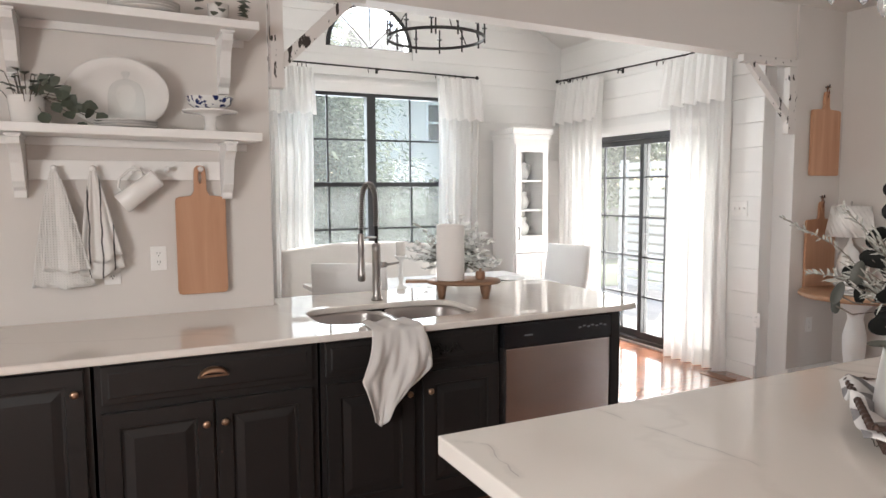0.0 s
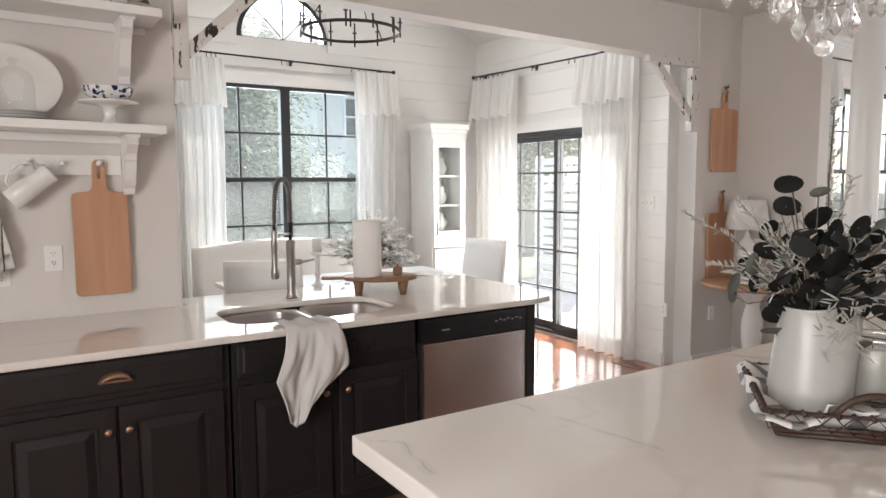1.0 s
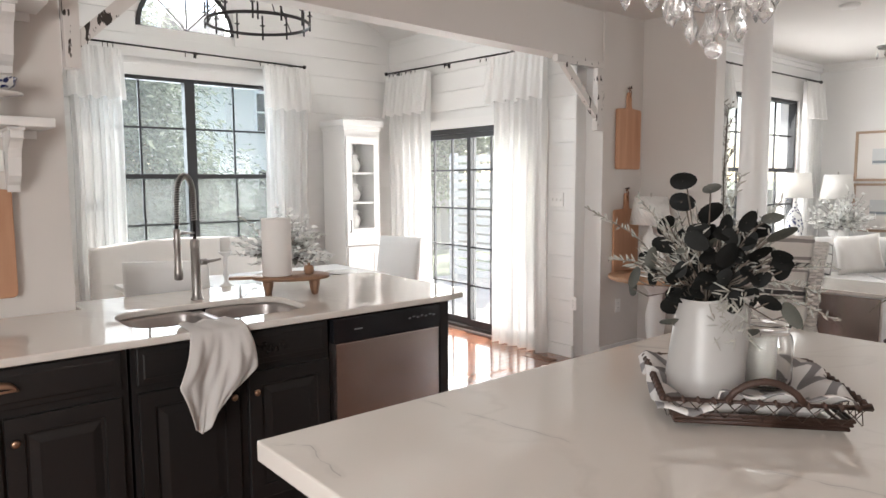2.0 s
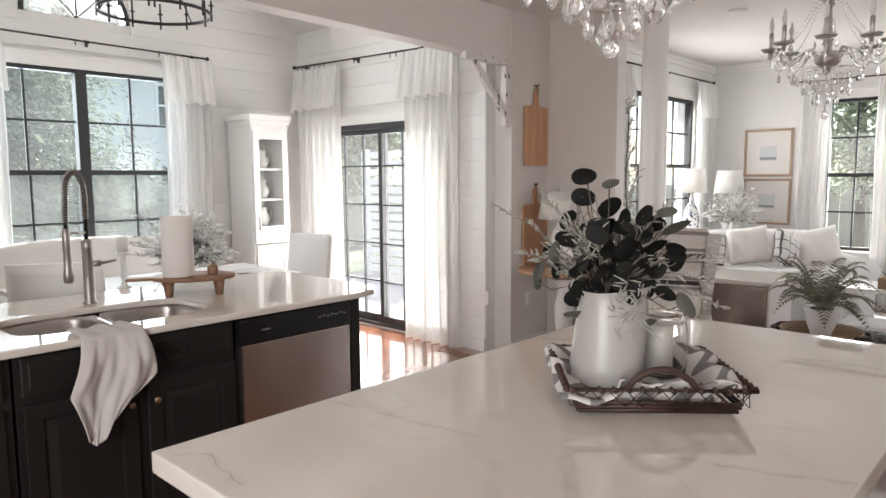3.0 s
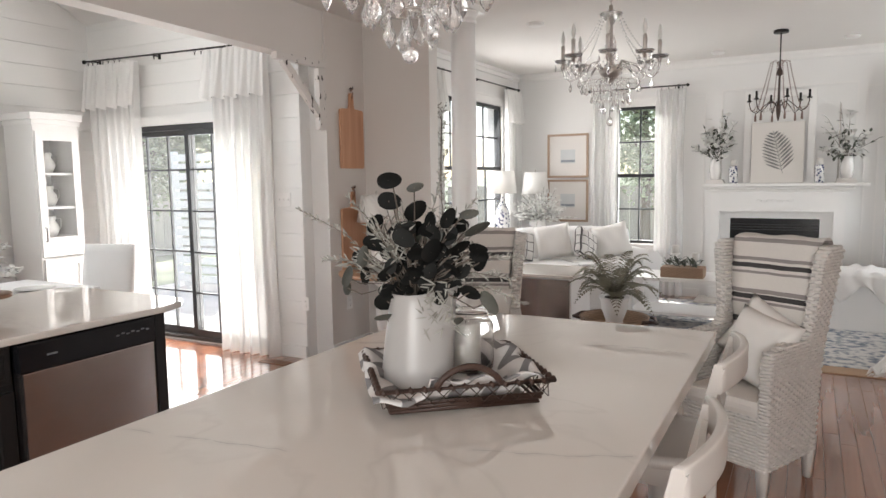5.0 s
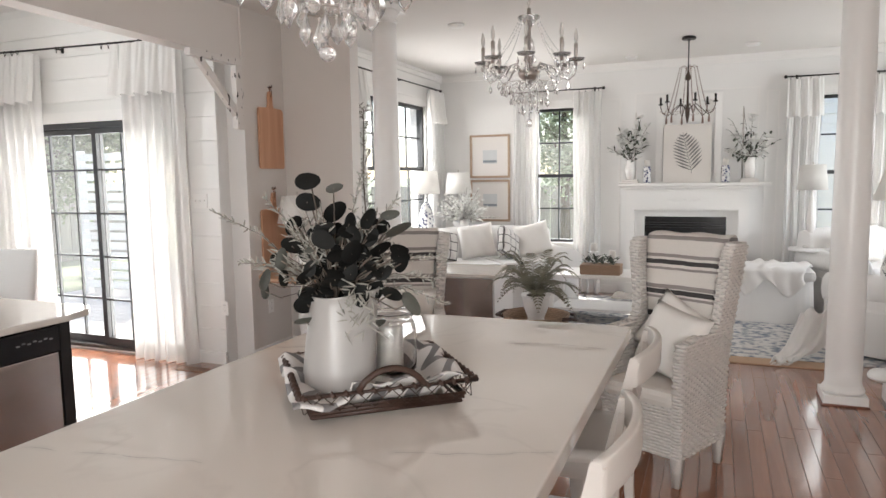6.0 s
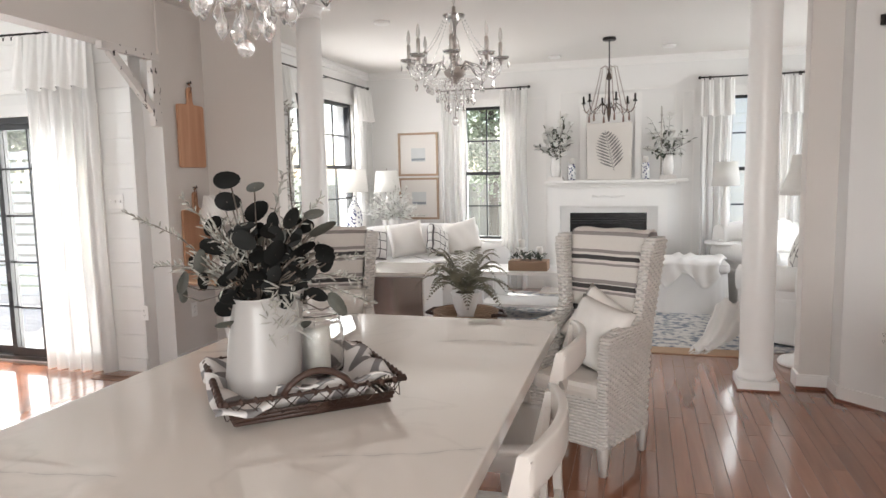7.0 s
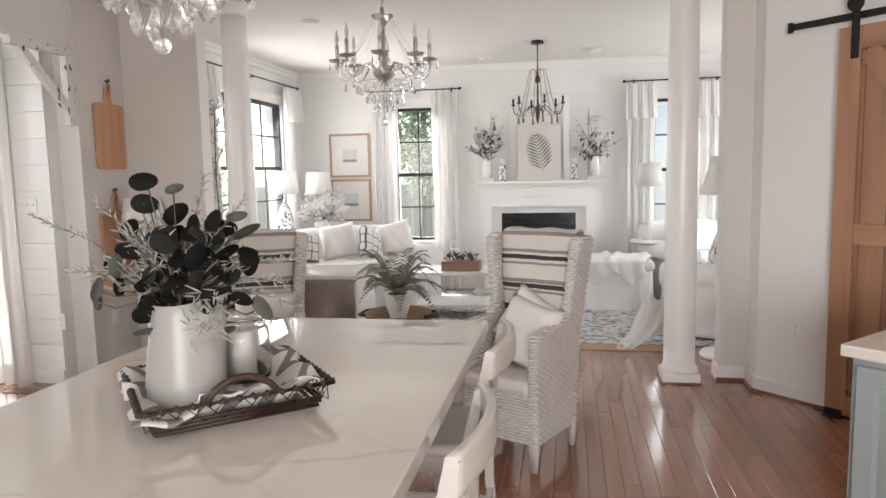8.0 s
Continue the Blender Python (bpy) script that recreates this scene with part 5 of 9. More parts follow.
outlet(pose(0.073, NORTH, 1.186), "white duplex outlet above the counter")
outlet(pose(-0.13, NORTH, 1.13), "white outlet partly behind a towel")
outlet(pose(4.80, NORTH - 0.02, 0.43), "white outlet low on the pier wall")
outlet(pose(DIN_X1 - 0.001, 3.69, 0.47, 0, 0, -90), "white outlet on the shiplap wall")
outlet(pose(DIN_X1 - 0.001, 3.885, 1.345, 0, 0, -90), "white triple switch plate on shiplap", True)
op = p0 + d45 * 0.26 + n45 * 0.002
outlet(Matrix.Translation((op.x, op.y, 0.47)) @ Matrix.Rotation(math.atan2(-d45.y, -d45.x) + math.pi, 4, "Z"), "white duplex outlet on the diagonal wall")

# dishes on the lower shelf
pl = thing("oval_platter", pose(-0.07, NORTH - 0.07, on_shelf(SH_LO, -0.07) + 0.003, 12, 0, 0), "large white oval platter leaning on the wall", "platter")
bm = bmesh.new()
for k, (sc, dy) in enumerate(((0.02, 0.012), (0.62, 0.012), (0.7, 0.004), (0.97, -0.004), (1.0, -0.001), (0.98, 0.006), (0.7, 0.016), (0.02, 0.022))):
    ring = [bm.verts.new((0.215 * sc * math.cos(2 * math.pi * i / 40), dy, 0.16 + 0.16 * sc * math.sin(2 * math.pi * i / 40))) for i in range(40)]
    if k:
        for i in range(40):
            f = bm.faces.new((last[i], last[(i + 1) % 40], ring[(i + 1) % 40], ring[i]))
            f.smooth = True
    last = ring
part("dish", bm, M_PORC, pl)
for i in range(3):
    p = thing("plate", pose(-0.045, NORTH - 0.15, on_shelf(SH_LO, -0.045) + 0.001 + 0.011 * i), "white plate in a short stack on the shelf", "plate", "stacked plates")
    bm = bmesh.new()
    lathe(bm, [(0.07, 0), (0.075, 0.0), (0.125, 0.008), (0.13, 0.011), (0.125, 0.011), (0.075, 0.004), (0.002, 0.004)], 36)
    part("dish", bm, M_PORC, p)
cl = thing("cloche", pose(-0.04, NORTH - 0.15, on_shelf(SH_LO, -0.04) + 0.033), "pale glass cloche with knob on plates", "cloche")
bm = bmesh.new()
lathe(bm, [(0.075, 0), (0.076, 0.01), (0.075, 0.11), (0.07, 0.14), (0.055, 0.165), (0.03, 0.18), (0.012, 0.185), (0.010, 0.195), (0.018, 0.205), (0.018, 0.215), (0.006, 0.222)], 30)
part("dome", bm, M_JAR, cl)
cs = thing("cake_stand", pose(0.315, NORTH - 0.14, on_shelf(SH_LO, 0.315)), "white porcelain cake stand on the shelf", "cake stand")
bm = bmesh.new()
lathe(bm, [(0.055, 0), (0.052, 0.006), (0.03, 0.016), (0.024, 0.04), (0.028, 0.075), (0.06, 0.088), (0.122, 0.094), (0.125, 0.10), (0.12, 0.104), (0.002, 0.1)], 36)
part("stand", bm, M_PORC, cs)
bo = thing("bowl", pose(0.315, NORTH - 0.14, on_shelf(SH_LO, 0.315) + 0.105), "blue and white patterned bowl on the stand", "bowl")
bm = bmesh.new()
lathe(bm, [(0.05, 0), (0.06, 0.004), (0.095, 0.025), (0.105, 0.055), (0.106, 0.058), (0.102, 0.056), (0.09, 0.026), (0.002, 0.01)], 36)
part("dish", bm, M_BLUE, bo)

pp = thing("potted_plant", pose(-0.425, NORTH - 0.13, on_shelf(SH_LO, -0.425)), "small eucalyptus plant in a white pot", "plant", "shelf plants")
bm = bmesh.new()
lathe(bm, [(0.055, 0), (0.06, 0.005), (0.072, 0.115), (0.074, 0.12), (0.068, 0.118), (0.06, 0.09), (0.002, 0.088)], 28)
part("pot", bm, M_PORC, pp)
rnd = random.Random(5)
bm = bmesh.new()
bs = bmesh.new()
for i in range(26):
    a, r = rnd.uniform(0, 6.28), rnd.uniform(0.03, 0.11)
    q = Vector((r * math.cos(a), r * math.sin(a) - 0.02, 0.13 + rnd.uniform(0, 0.09)))
    leaf(bm, q, (math.cos(a), math.sin(a), 0.3), (0, -0.4, 1), rnd.uniform(0.04, 0.06), rnd.uniform(0.03, 0.042))
    tube(bs, [(0, 0, 0.09), tuple(q * 0.7), tuple(q)], 0.0018, 5)
for i in range(9):
    t = i / 8
    q = Vector((0.03 + 0.16 * t, -0.07, 0.16 - 0.16 * t + 0.07 * math.sin(3 * t)))
    leaf(bm, q, (0.6, -0.2, -0.5 + (i % 2)), (0.1, -1, 0.3), 0.055, 0.045)
for i in range(10):
    q = Vector((0.06 + 0.022 * i + rnd.uniform(-0.02, 0.02), -0.06, rnd.uniform(0.01, 0.15) - 0.006 * i))
    leaf(bm, q, (rnd.uniform(-0.2, 1), -0.2, rnd.uniform(-1, 0.3)), (0.1, -1, 0.3), rnd.uniform(0.05, 0.065), rnd.uniform(0.045, 0.056))
    tube(bs, [(0.03, -0.02, 0.12), tuple(q * 0.6 + Vector((0, 0, 0.06))), tuple(q)], 0.0016, 4)
part("foliage", bm, M_GREEN, pp)
part("stem", bs, M_TWIG, pp)

# upper shelf
for i in range(4):
    p = thing("plate", pose(0.05, NORTH - 0.15, on_shelf(SH_UP, 0.05) + 0.001 + 0.012 * i), "white plate stacked on the upper shelf", "plate", "upper plates")
    bm = bmesh.new()
    lathe(bm, [(0.08, 0), (0.085, 0.0), (0.145, 0.01), (0.15, 0.013), (0.145, 0.013), (0.085, 0.005), (0.002, 0.005)], 36)
    part("dish", bm, M_PORC, p)
up = thing("potted_plant", pose(0.37, NORTH - 0.12, on_shelf(SH_UP, 0.37)), "trailing green plant in a white pot", "plant", "shelf plants")
bm = bmesh.new()
lathe(bm, [(0.04, 0), (0.05, 0.09), (0.047, 0.09), (0.002, 0.07)], 24)
part("pot", bm, M_PORC, up)
bm = bmesh.new()
for i in range(16):
    a = rnd.uniform(-2.6, 0.6)
    q = Vector((0.09 * math.cos(a), 0.07 * math.sin(a) - 0.03, rnd.uniform(0.03, 0.15)))
    leaf(bm, q, (math.cos(a), math.sin(a), rnd.uniform(-0.6, 0.4)), (0, -0.6, 1), 0.055, 0.035)
part("foliage", bm, M_GREEN, up)

# distressed timber brackets in the opening
def chippy(name):
    m, nt, b = nodes_of(name)
    n = noise_out(nt, 26, 5, (1, 1, 0.35))
    r = nt.nodes.new("ShaderNodeValToRGB")
    r.color_ramp.elements[0].position, r.color_ramp.elements[1].position = 0.385, 0.40
    r.color_ramp.elements[0].color, r.color_ramp.elements[1].color = (0.04, 0.03, 0.025, 1), (0.70, 0.66, 0.63, 1)
    nt.links.new(n, r.inputs[0])
    nt.links.new(r.outputs[0], b.inputs["Base Color"])
    b.inputs["Roughness"].default_value = 0.65
    bump(nt, b, n, 0.3, 0.004)
    return m


M_CHIP = chippy("chipped white paint over dark wood")


def brace(m, arm, post, w, depth, label):
    """A timber knee brace: local x away from the wall post, z down from the beam."""
    t = thing("timber_bracket", m, label, "bracket", "timber brackets")
    bm = bmesh.new()
    box(bm, 0, -depth, -post, w, 0.0, -0.055, 0.004)
    part("post", bm, M_CHIP, t)
    bm = bmesh.new()
    box(bm, 0, -depth - 0.002, -0.054, arm, 0.002, 0, 0.004)
    part("arm", bm, M_CHIP, t)
    bm = bmesh.new()
    bar(bm, (w * 0.8, -depth / 2, -post + 0.12), (arm - 0.09, -depth / 2, -0.045), 0.058, depth * 0.8, (0, 1, 0))
    part("diagonal", bm, M_CHIP, t)
    return t


brace(pose(OPEN_X0 + 0.001, NORTH - 0.004, BEAM_Z + 0.066), 0.50, 0.51, 0.066, 0.075, "chipped white timber bracket under the beam end")
brace(Matrix.Translation((OPEN_X1 - 0.007, NORTH - 0.03, BEAM_Z - 0.001)) @ Matrix.Rotation(math.pi, 4, "Z"), 0.58, 0.55, 0.085, 0.05, "chipped white timber bracket beside the pier")

# towel over the sink front
tw = thing("dish_towel", pose(0.905, 2.70, 0.915), "white cotton dish towel draped over the counter edge", "towel")


def drape(u, v):
    a = 2 * u - 1
    s = v
    w = 0.20 + 0.13 * min(1, s * 1.6) - 0.62 * max(0, s - 0.62)
    if s < 0.16:
        y, z = 0.16 - s * 1.0, 0.006 + 0.006 * math.sin(14 * u)
    else:
        k = (s - 0.16) / 0.84
        y = -0.006 - 0.02 * math.sin(min(1, k * 4) * 1.57) - (0.016 * (1 + math.sin(9 * u + 3 * k)) + 0.006 * math.sin(23 * u - 5 * k) + 0.004 * math.sin(41 * u + 9 * k)) * min(1, k * 3)
        z = 0.004 - 0.37 * k - 0.09 * (0.5 - abs(u - 0.3)) * k ** 2 + 0.05 * max(0, u - 0.5) * k
    return (0.055 + a * w / 2 + 0.02 * math.sin(3 * s) - 0.07 * s * s, y, z)


bm = bmesh.new()
sheet(bm, drape, 32, 36)
M_TERRY = surface("thin white cotton", (0.60, 0.57, 0.545), 0.92, vary=0.05, scale=9, grain=240, relief=0.35, depth=0.002)
thicken(part("cloth", bm, M_TERRY, tw), 0.005)

# scrolled iron pull on the false drawer
so = thing("scroll_ornament", pose(1.235, FRONT, 0.79), "small dark iron scroll on the cabinet drawer front", "ornament")
bm = bmesh.new()
for cx, sg in ((-0.055, 1), (-0.012, -1), (0.032, 1)):
    tube(bm, [(cx + 0.018 * (1 - k / 14) * math.cos(sg * k * 0.62), -0.004, 0.026 * (1 - k / 16) * math.sin(sg * k * 0.62)) for k in range(13)], 0.0026, 5)
tube(bm, [(-0.075, -0.004, 0.012), (-0.03, -0.004, -0.018), (0.02, -0.004, -0.006), (0.075, -0.004, -0.022)], 0.0024, 5)
part("scroll", bm, M_IRON, so)

# riser with paper roll
ri = thing("wooden_riser", pose(1.62, 3.33, 0.915, 0, 0, -26), "small wooden riser tray with tapered feet", "riser")
bm = bmesh.new()
lathe(bm, [(0.20, 0.078), (0.205, 0.082), (0.207, 0.092), (0.20, 0.098), (0.002, 0.098)], 40)
bmesh.ops.scale(bm, verts=bm.verts, vec=(1.0, 0.72, 1))
part("board", bm, M_WALNUT, ri)
bm = bmesh.new()
box(bm, -0.32, -0.03, 0.08, -0.19, 0.03, 0.097, 0.004)
part("handle", bm, M_WALNUT, ri)
for x, y in ((-0.12, -0.08), (0.12, -0.08), (-0.12, 0.08), (0.12, 0.08)):
    bm = bmesh.new()
    lathe(bm, [(0.016, 0), (0.03, 0.078)], 4, (x, y, 0))
    part("foot", bm, M_WALNUT, ri)
pt = thing("paper_towel_roll", pose(1.545, 3.34, 1.014), "white paper towel roll standing on the riser", "paper roll")
bm = bmesh.new()
lathe(bm, [(0.022, 0.0), (0.074, 0.0), (0.077, 0.004), (0.077, 0.30), (0.074, 0.304), (0.022, 0.304), (0.02, 0.30), (0.02, 0.005)], 36, cap=False)
part("roll", bm, M_PAPER, pt)
wb = thing("wooden_salt_pot", pose(1.70, 3.28, 1.014), "little round wooden salt pot", "pot")
bm = bmesh.new()
lathe(bm, [(0.022, 0), (0.027, 0.01), (0.027, 0.035), (0.022, 0.045), (0.006, 0.048), (0.008, 0.056), (0.003, 0.06)], 18)
part("pot", bm, M_WALNUT, wb)


# ---- island ----
isl = thing("island", pose(0, 0, 0), "kitchen island with thick white quartz top", "island")
IX0, IX1, IY0, IY1 = 0.572, 2.722, 0.285, 1.463
bm = bmesh.new()
box(bm, IX0, IY0, 0.866, IX1, IY1, 0.915, 0.005)
part("worktop", bm, M_QUARTZ, isl, "polished white quartz top")
bm = bmesh.new()
box(bm, 0.80, 0.74, 0.1, 2.05, 1.40, 0.866)
box(bm, 0.86, 0.80, 0, 2.0, 1.34, 0.1)
body = part("body", bm, M_CAB, isl, "charcoal cabinet body")
for k in range(3):
    bm = bmesh.new()
    raised_panel(bm, 0.83 + 0.40 * k, 1.21 + 0.40 * k, 0.14, 0.83)
    bmesh.ops.translate(bm, verts=bm.verts, vec=(0, 0.72, 0))
    part("panel", bm, M_CAB, body)
for x, y in ((2.58, 0.43), (2.58, 1.32), (0.70, 0.43)):
    bm = bmesh.new()
    box(bm, x - 0.055, y - 0.055, 0.73, x + 0.055, y + 0.055, 0.866, 0.004)
    lathe(bm, [(0.04, 0.0), (0.045, 0.02), (0.04, 0.06), (0.03, 0.09), (0.052, 0.11), (0.055, 0.135), (0.05, 0.155), (0.034, 0.17), (0.06, 0.26), (0.066, 0.34), (0.058, 0.42), (0.042, 0.55), (0.038, 0.60), (0.055, 0.62), (0.058, 0.64), (0.05, 0.66), (0.05, 0.73)], 28, (x, y, 0))
    part("turned_leg", bm, M_STOOL, isl, "white turned leg")


def stool(x):
    """A counter stool that faces +y; origin on the floor under its seat."""
    s = thing("counter_stool", pose(x, 0.412, 0), "antique white counter stool with cross back", "stool", "stools at the island")
    hw = 0.225
    bm = bmesh.new()

    def seat(u, v):
        a, b = 2 * u - 1, 2 * v - 1
        return (a * (hw - 0.01 - 0.02 * max(0, -b)), b * 0.2, 0.62 - 0.012 * (1 - a * a) * (1 - b * b))
    sheet(bm, seat, 10, 10)
    ob = part("seat", bm, M_STOOL, s)
    thicken(ob, 0.035)
    for sx in (-1, 1):
        bm = bmesh.new()
        bar(bm, (sx * (hw + 0.01), 0.2, 0), (sx * (hw - 0.03), 0.17, 0.605), 0.035, 0.035, (0, 1, 0))
        part("front_leg", bm, M_STOOL, s)
        bm = bmesh.new()
        pts = [(sx * (hw + 0.01), -0.19, 0), (sx * (hw - 0.01), -0.165, 0.35), (sx * (hw - 0.015), -0.165, 0.62), (sx * (hw - 0.01), -0.19, 0.80), (sx * (hw - 0.005), -0.225, 0.95)]
        for a, b in zip(pts, pts[1:]):
            bar(bm, a, b, 0.036, 0.032, (0, 1, 0.0))
        part("back_post", bm, M_STOOL, s)
        bm = bmesh.new()
        bar(bm, (sx * hw, -0.17, 0.25), (sx * (hw - 0.01), 0.18, 0.25), 0.02, 0.03, (1, 0, 0))
        part("side_stretcher", bm, M_STOOL, s)
        bm = bmesh.new()
        pts = [(-sx * (hw - 0.03), -0.168, 0.66), (0, -0.215, 0.78), (sx * (hw - 0.03), -0.215, 0.90)]
        for a, b in zip(pts, pts[1:]):
            bar(bm, a, b, 0.035, 0.016, (0, 1, 0.2))
        part("cross_slat", bm, M_STOOL, s)
    bm = bmesh.new()

    def top_rail(u, v):
        a = 2 * u - 1
        ang = 2 * math.pi * (v + 0.125)
        cy = -0.222 - 0.05 * (1 - a * a)
        c, w = math.cos(ang), math.sin(ang)
        return (a * (hw + 0.014), cy + 0.013 * math.copysign(abs(c) ** 0.3, c), 0.918 + 0.044 * math.copysign(abs(w) ** 0.3, w) + 0.01 * (1 - a * a))
    g = sheet(bm, lambda u, v: top_rail(v, u), 20, 18, True)
    bm.faces.new(g[0])
    bm.faces.new(g[-1])
    part("top_rail", bm, M_STOOL, s)
    for y, z in ((0.185, 0.2), (-0.17, 0.3)):
        bm = bmesh.new()
        bar(bm, (-hw, y, z), (hw, y, z), 0.03, 0.02, (0, 1, 0))
        part("stretcher", bm, M_STOOL, s)
    bm = bmesh.new()
    box(bm, -hw + 0.02, -0.16, 0.545, hw - 0.02, 0.17, 0.6)
    part("apron", bm, M_STOOL, s)
    return s


st = stool(1.53)
copy_thing(st, pose(2.31, 0.428, 0))

# ---- tray with pitcher, bouquet and candle jar ----
TM = pose(1.655, 0.86, 0.9155, 0, 0, -50)
tray = thing("wire_basket", TM, "low wire tray basket with brown rattan rim", "basket")
tw_, td_ = 0.214, 0.198
bm = bmesh.new()
for z, g in ((0.012, -0.02), (0.024, -0.015), (0.034, -0.012)):
    pts = [(-tw_ - g, -td_ - g), (tw_ + g, -td_ - g), (tw_ + g, td_ + g), (-tw_ - g, td_ + g), (-tw_ - g, -td_ - g)]
    tube(bm, [(x, y, z) for x, y in pts], 0.0052, 6)
part("woven_base", bm, M_RATTAN, tray, "woven rattan base")
bm = bmesh.new()
tube(bm, [(-tw_ - 0.012, -td_ - 0.012, 0.075), (tw_ + 0.012, -td_ - 0.012, 0.075), (tw_ + 0.012, td_ + 0.012, 0.075), (-tw_ - 0.012, td_ + 0.012, 0.075), (-tw_ - 0.012, -td_ - 0.012, 0.075)], 0.007, 7)
part("rim", bm, M_RATTAN, tray, "brown rattan rim")
bm = bmesh.new()
for side in range(4):
    length = (tw_ if side % 2 == 0 else td_)
    n = 10
    for k in range(n):
        for d in (0, 1):
            a = -length + 2 * length * k / n
            b = a + 2 * length / n
            if d:
                a, b = b, a
            off = (td_ if side % 2 == 0 else tw_) + 0.002
            sg = 1 if side < 2 else -1
            if side % 2 == 0:
                p, q = (a, sg * off, 0.03), (b, sg * (off + 0.01), 0.075)
            else:
                p, q = (sg * off, a, 0.03), (sg * (off + 0.01), b, 0.075)
            tube(bm, [p, q], 0.0013, 4)
part("wire_mesh", bm, M_WIRE, tray, "thin dark wire lattice")
bm = bmesh.new()
rnd = random.Random(31)
for side in range(4):
    n = 26
    length = tw_ if side % 2 == 0 else td_
    for k in range(n):
        a = -length - 0.01 + 2 * (length + 0.01) * (k + 0.5) / n
        off = (td_ if side % 2 == 0 else tw_) + 0.012
        sg = 1 if side < 2 else -1
        c = (a, sg * off, 0.075) if side % 2 == 0 else (sg * off, a, 0.075)
        d = Vector((0.004, 0, 0.003)) if side % 2 == 0 else Vector((0, 0.004, 0.003))
        if k % 2 == 0:
            tube(bm, [Vector(c) - d, Vector(c) + d], 0.0095, 6)
part("rim_wrap", bm, M_RATTAN, tray)
for sg in (-1, 1):
    bm = bmesh.new()
    tube(bm, [(-0.085 + 0.17 * k / 10, sg * (td_ + 0.016), 0.078 + 0.05 * math.sin(math.pi * k / 10) ** 0.7) for k in range(11)], 0.0085, 8)
    part("handle", bm, M_RATTAN, tray)

def wavy_cloth(name, light, dark, pitch, swing, wave):
    """Woven cloth with broad wavy bands, in metres."""
    m, nt, b = nodes_of(name)
    tc = nt.nodes.new("ShaderNodeTexCoord")
    sep = nt.nodes.new("ShaderNodeSeparateXYZ")
    nt.links.new(tc.outputs["Object"], sep.inputs[0])

    def calc(op, *a):
        n = nt.nodes.new("ShaderNodeMath")
        n.operation = op
        for k, v in enumerate(a):
            if isinstance(v, (int, float)):
                n.inputs[k].default_value = v
            else:
                nt.links.new(v, n.inputs[k])
        return n.outputs[0]
    bend = calc("MULTIPLY", calc("SINE", calc("MULTIPLY", sep.outputs[1], 2 * math.pi / wave)), swing)
    bend = calc("ADD", bend, calc("MULTIPLY", noise_out(nt, 6, 2), 0.03))
    band = calc("SINE", calc("MULTIPLY", calc("ADD", sep.outputs[0], bend), 2 * math.pi / pitch))
    edge = nt.nodes.new("ShaderNodeMapRange")
    edge.inputs[1].default_value, edge.inputs[2].default_value = 0.12, 0.32
    nt.links.new(band, edge.inputs[0])
    weave = noise_out(nt, 260, 2)
    col = ramp_mix(nt, edge.outputs[0], ramp_mix(nt, weave, light, tuple(c * 0.9 for c in light)), ramp_mix(nt, weave, dark, tuple(c * 0.75 for c in dark)))
    nt.links.new(col, b.inputs["Base Color"])
    b.inputs["Roughness"].default_value = 0.92
    bump(nt, b, weave, 0.25, 0.002)
    return m


M_TEA = wavy_cloth("white linen with wavy grey bands", (0.70, 0.67, 0.65), (0.23, 0.215, 0.215), 0.095, 0.03, 0.17)
tt = thing("tea_towel", TM, "white and grey patterned towel lining the basket", "towel")
bm = bmesh.new()


def lining(u, v):
    a, b = 2 * u - 1, 2 * v - 1
    e = max(abs(a), abs(b))
    lift = max(0, e - 0.72) / 0.28
    z = 0.0235 + 0.003 * math.sin(7 * a + 2 * b) * math.cos(5 * b) + 0.074 * lift ** 0.7 * (1 if (a > -0.5 or b > 0) else 0.5) + 0.009 * math.sin(11 * a + 7 * b) * lift
    k = 0.93 + (0.20 if (b > 0.2 or a < -0.6) else 0.04) * lift
    return (a * tw_ * k, b * td_ * k, z - 0.05 * max(0, lift - 0.8) * 4 * (1 if b > 0.2 else 0.3))


sheet(bm, lining, 40, 40)
thicken(part("cloth", bm, M_TEA, tt), 0.003)

PM = pose(1.612, 0.945, 0.944, 0, 0, -58)
BM = pose(1.612, 0.945, 0.962, 0, 0, -58)
pit = thing("pitcher", PM, "tall white ceramic pitcher standing in the basket", "pitcher")
bm = bmesh.new()
prof = [(0.094, 0), (0.099, 0.004), (0.100, 0.014), (0.096, 0.06), (0.086, 0.15), (0.078, 0.21), (0.073, 0.25), (0.073, 0.268), (0.075, 0.274), (0.071, 0.274), (0.069, 0.25), (0.072, 0.21), (0.06, 0.1)]
prof = [(r, z * 0.93) for r, z in prof]
rings = lathe(bm, prof, 56)
for ring, (r, z) in zip(rings, prof):
    for vtx in ring:
        ang = math.atan2(vtx.co.y, vtx.co.x)
        front = max(0.0, math.cos(ang + 0.35)) ** 2.2
        k = min(1.0, z / 0.255)
        vtx.co.x += 0.046 * front * k ** 1.2
        vtx.co.z += 0.016 * front * k ** 6
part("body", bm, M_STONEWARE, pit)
bm = bmesh.new()
tube(bm, [(-0.03 * k, 0.95 * k, z) for k, z in ((0.068, 0.245), (0.10, 0.25), (0.118, 0.22), (0.122, 0.12), (0.11, 0.05), (0.088, 0.035))], 0.009, 10)
bmesh.ops.scale(bm, verts=bm.verts, vec=(1, 1, 0.93))
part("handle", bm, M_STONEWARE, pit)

bq = thing("eucalyptus_bouquet", BM, "bouquet of dark eucalyptus and dusty sage in a pitcher", "bouquet")
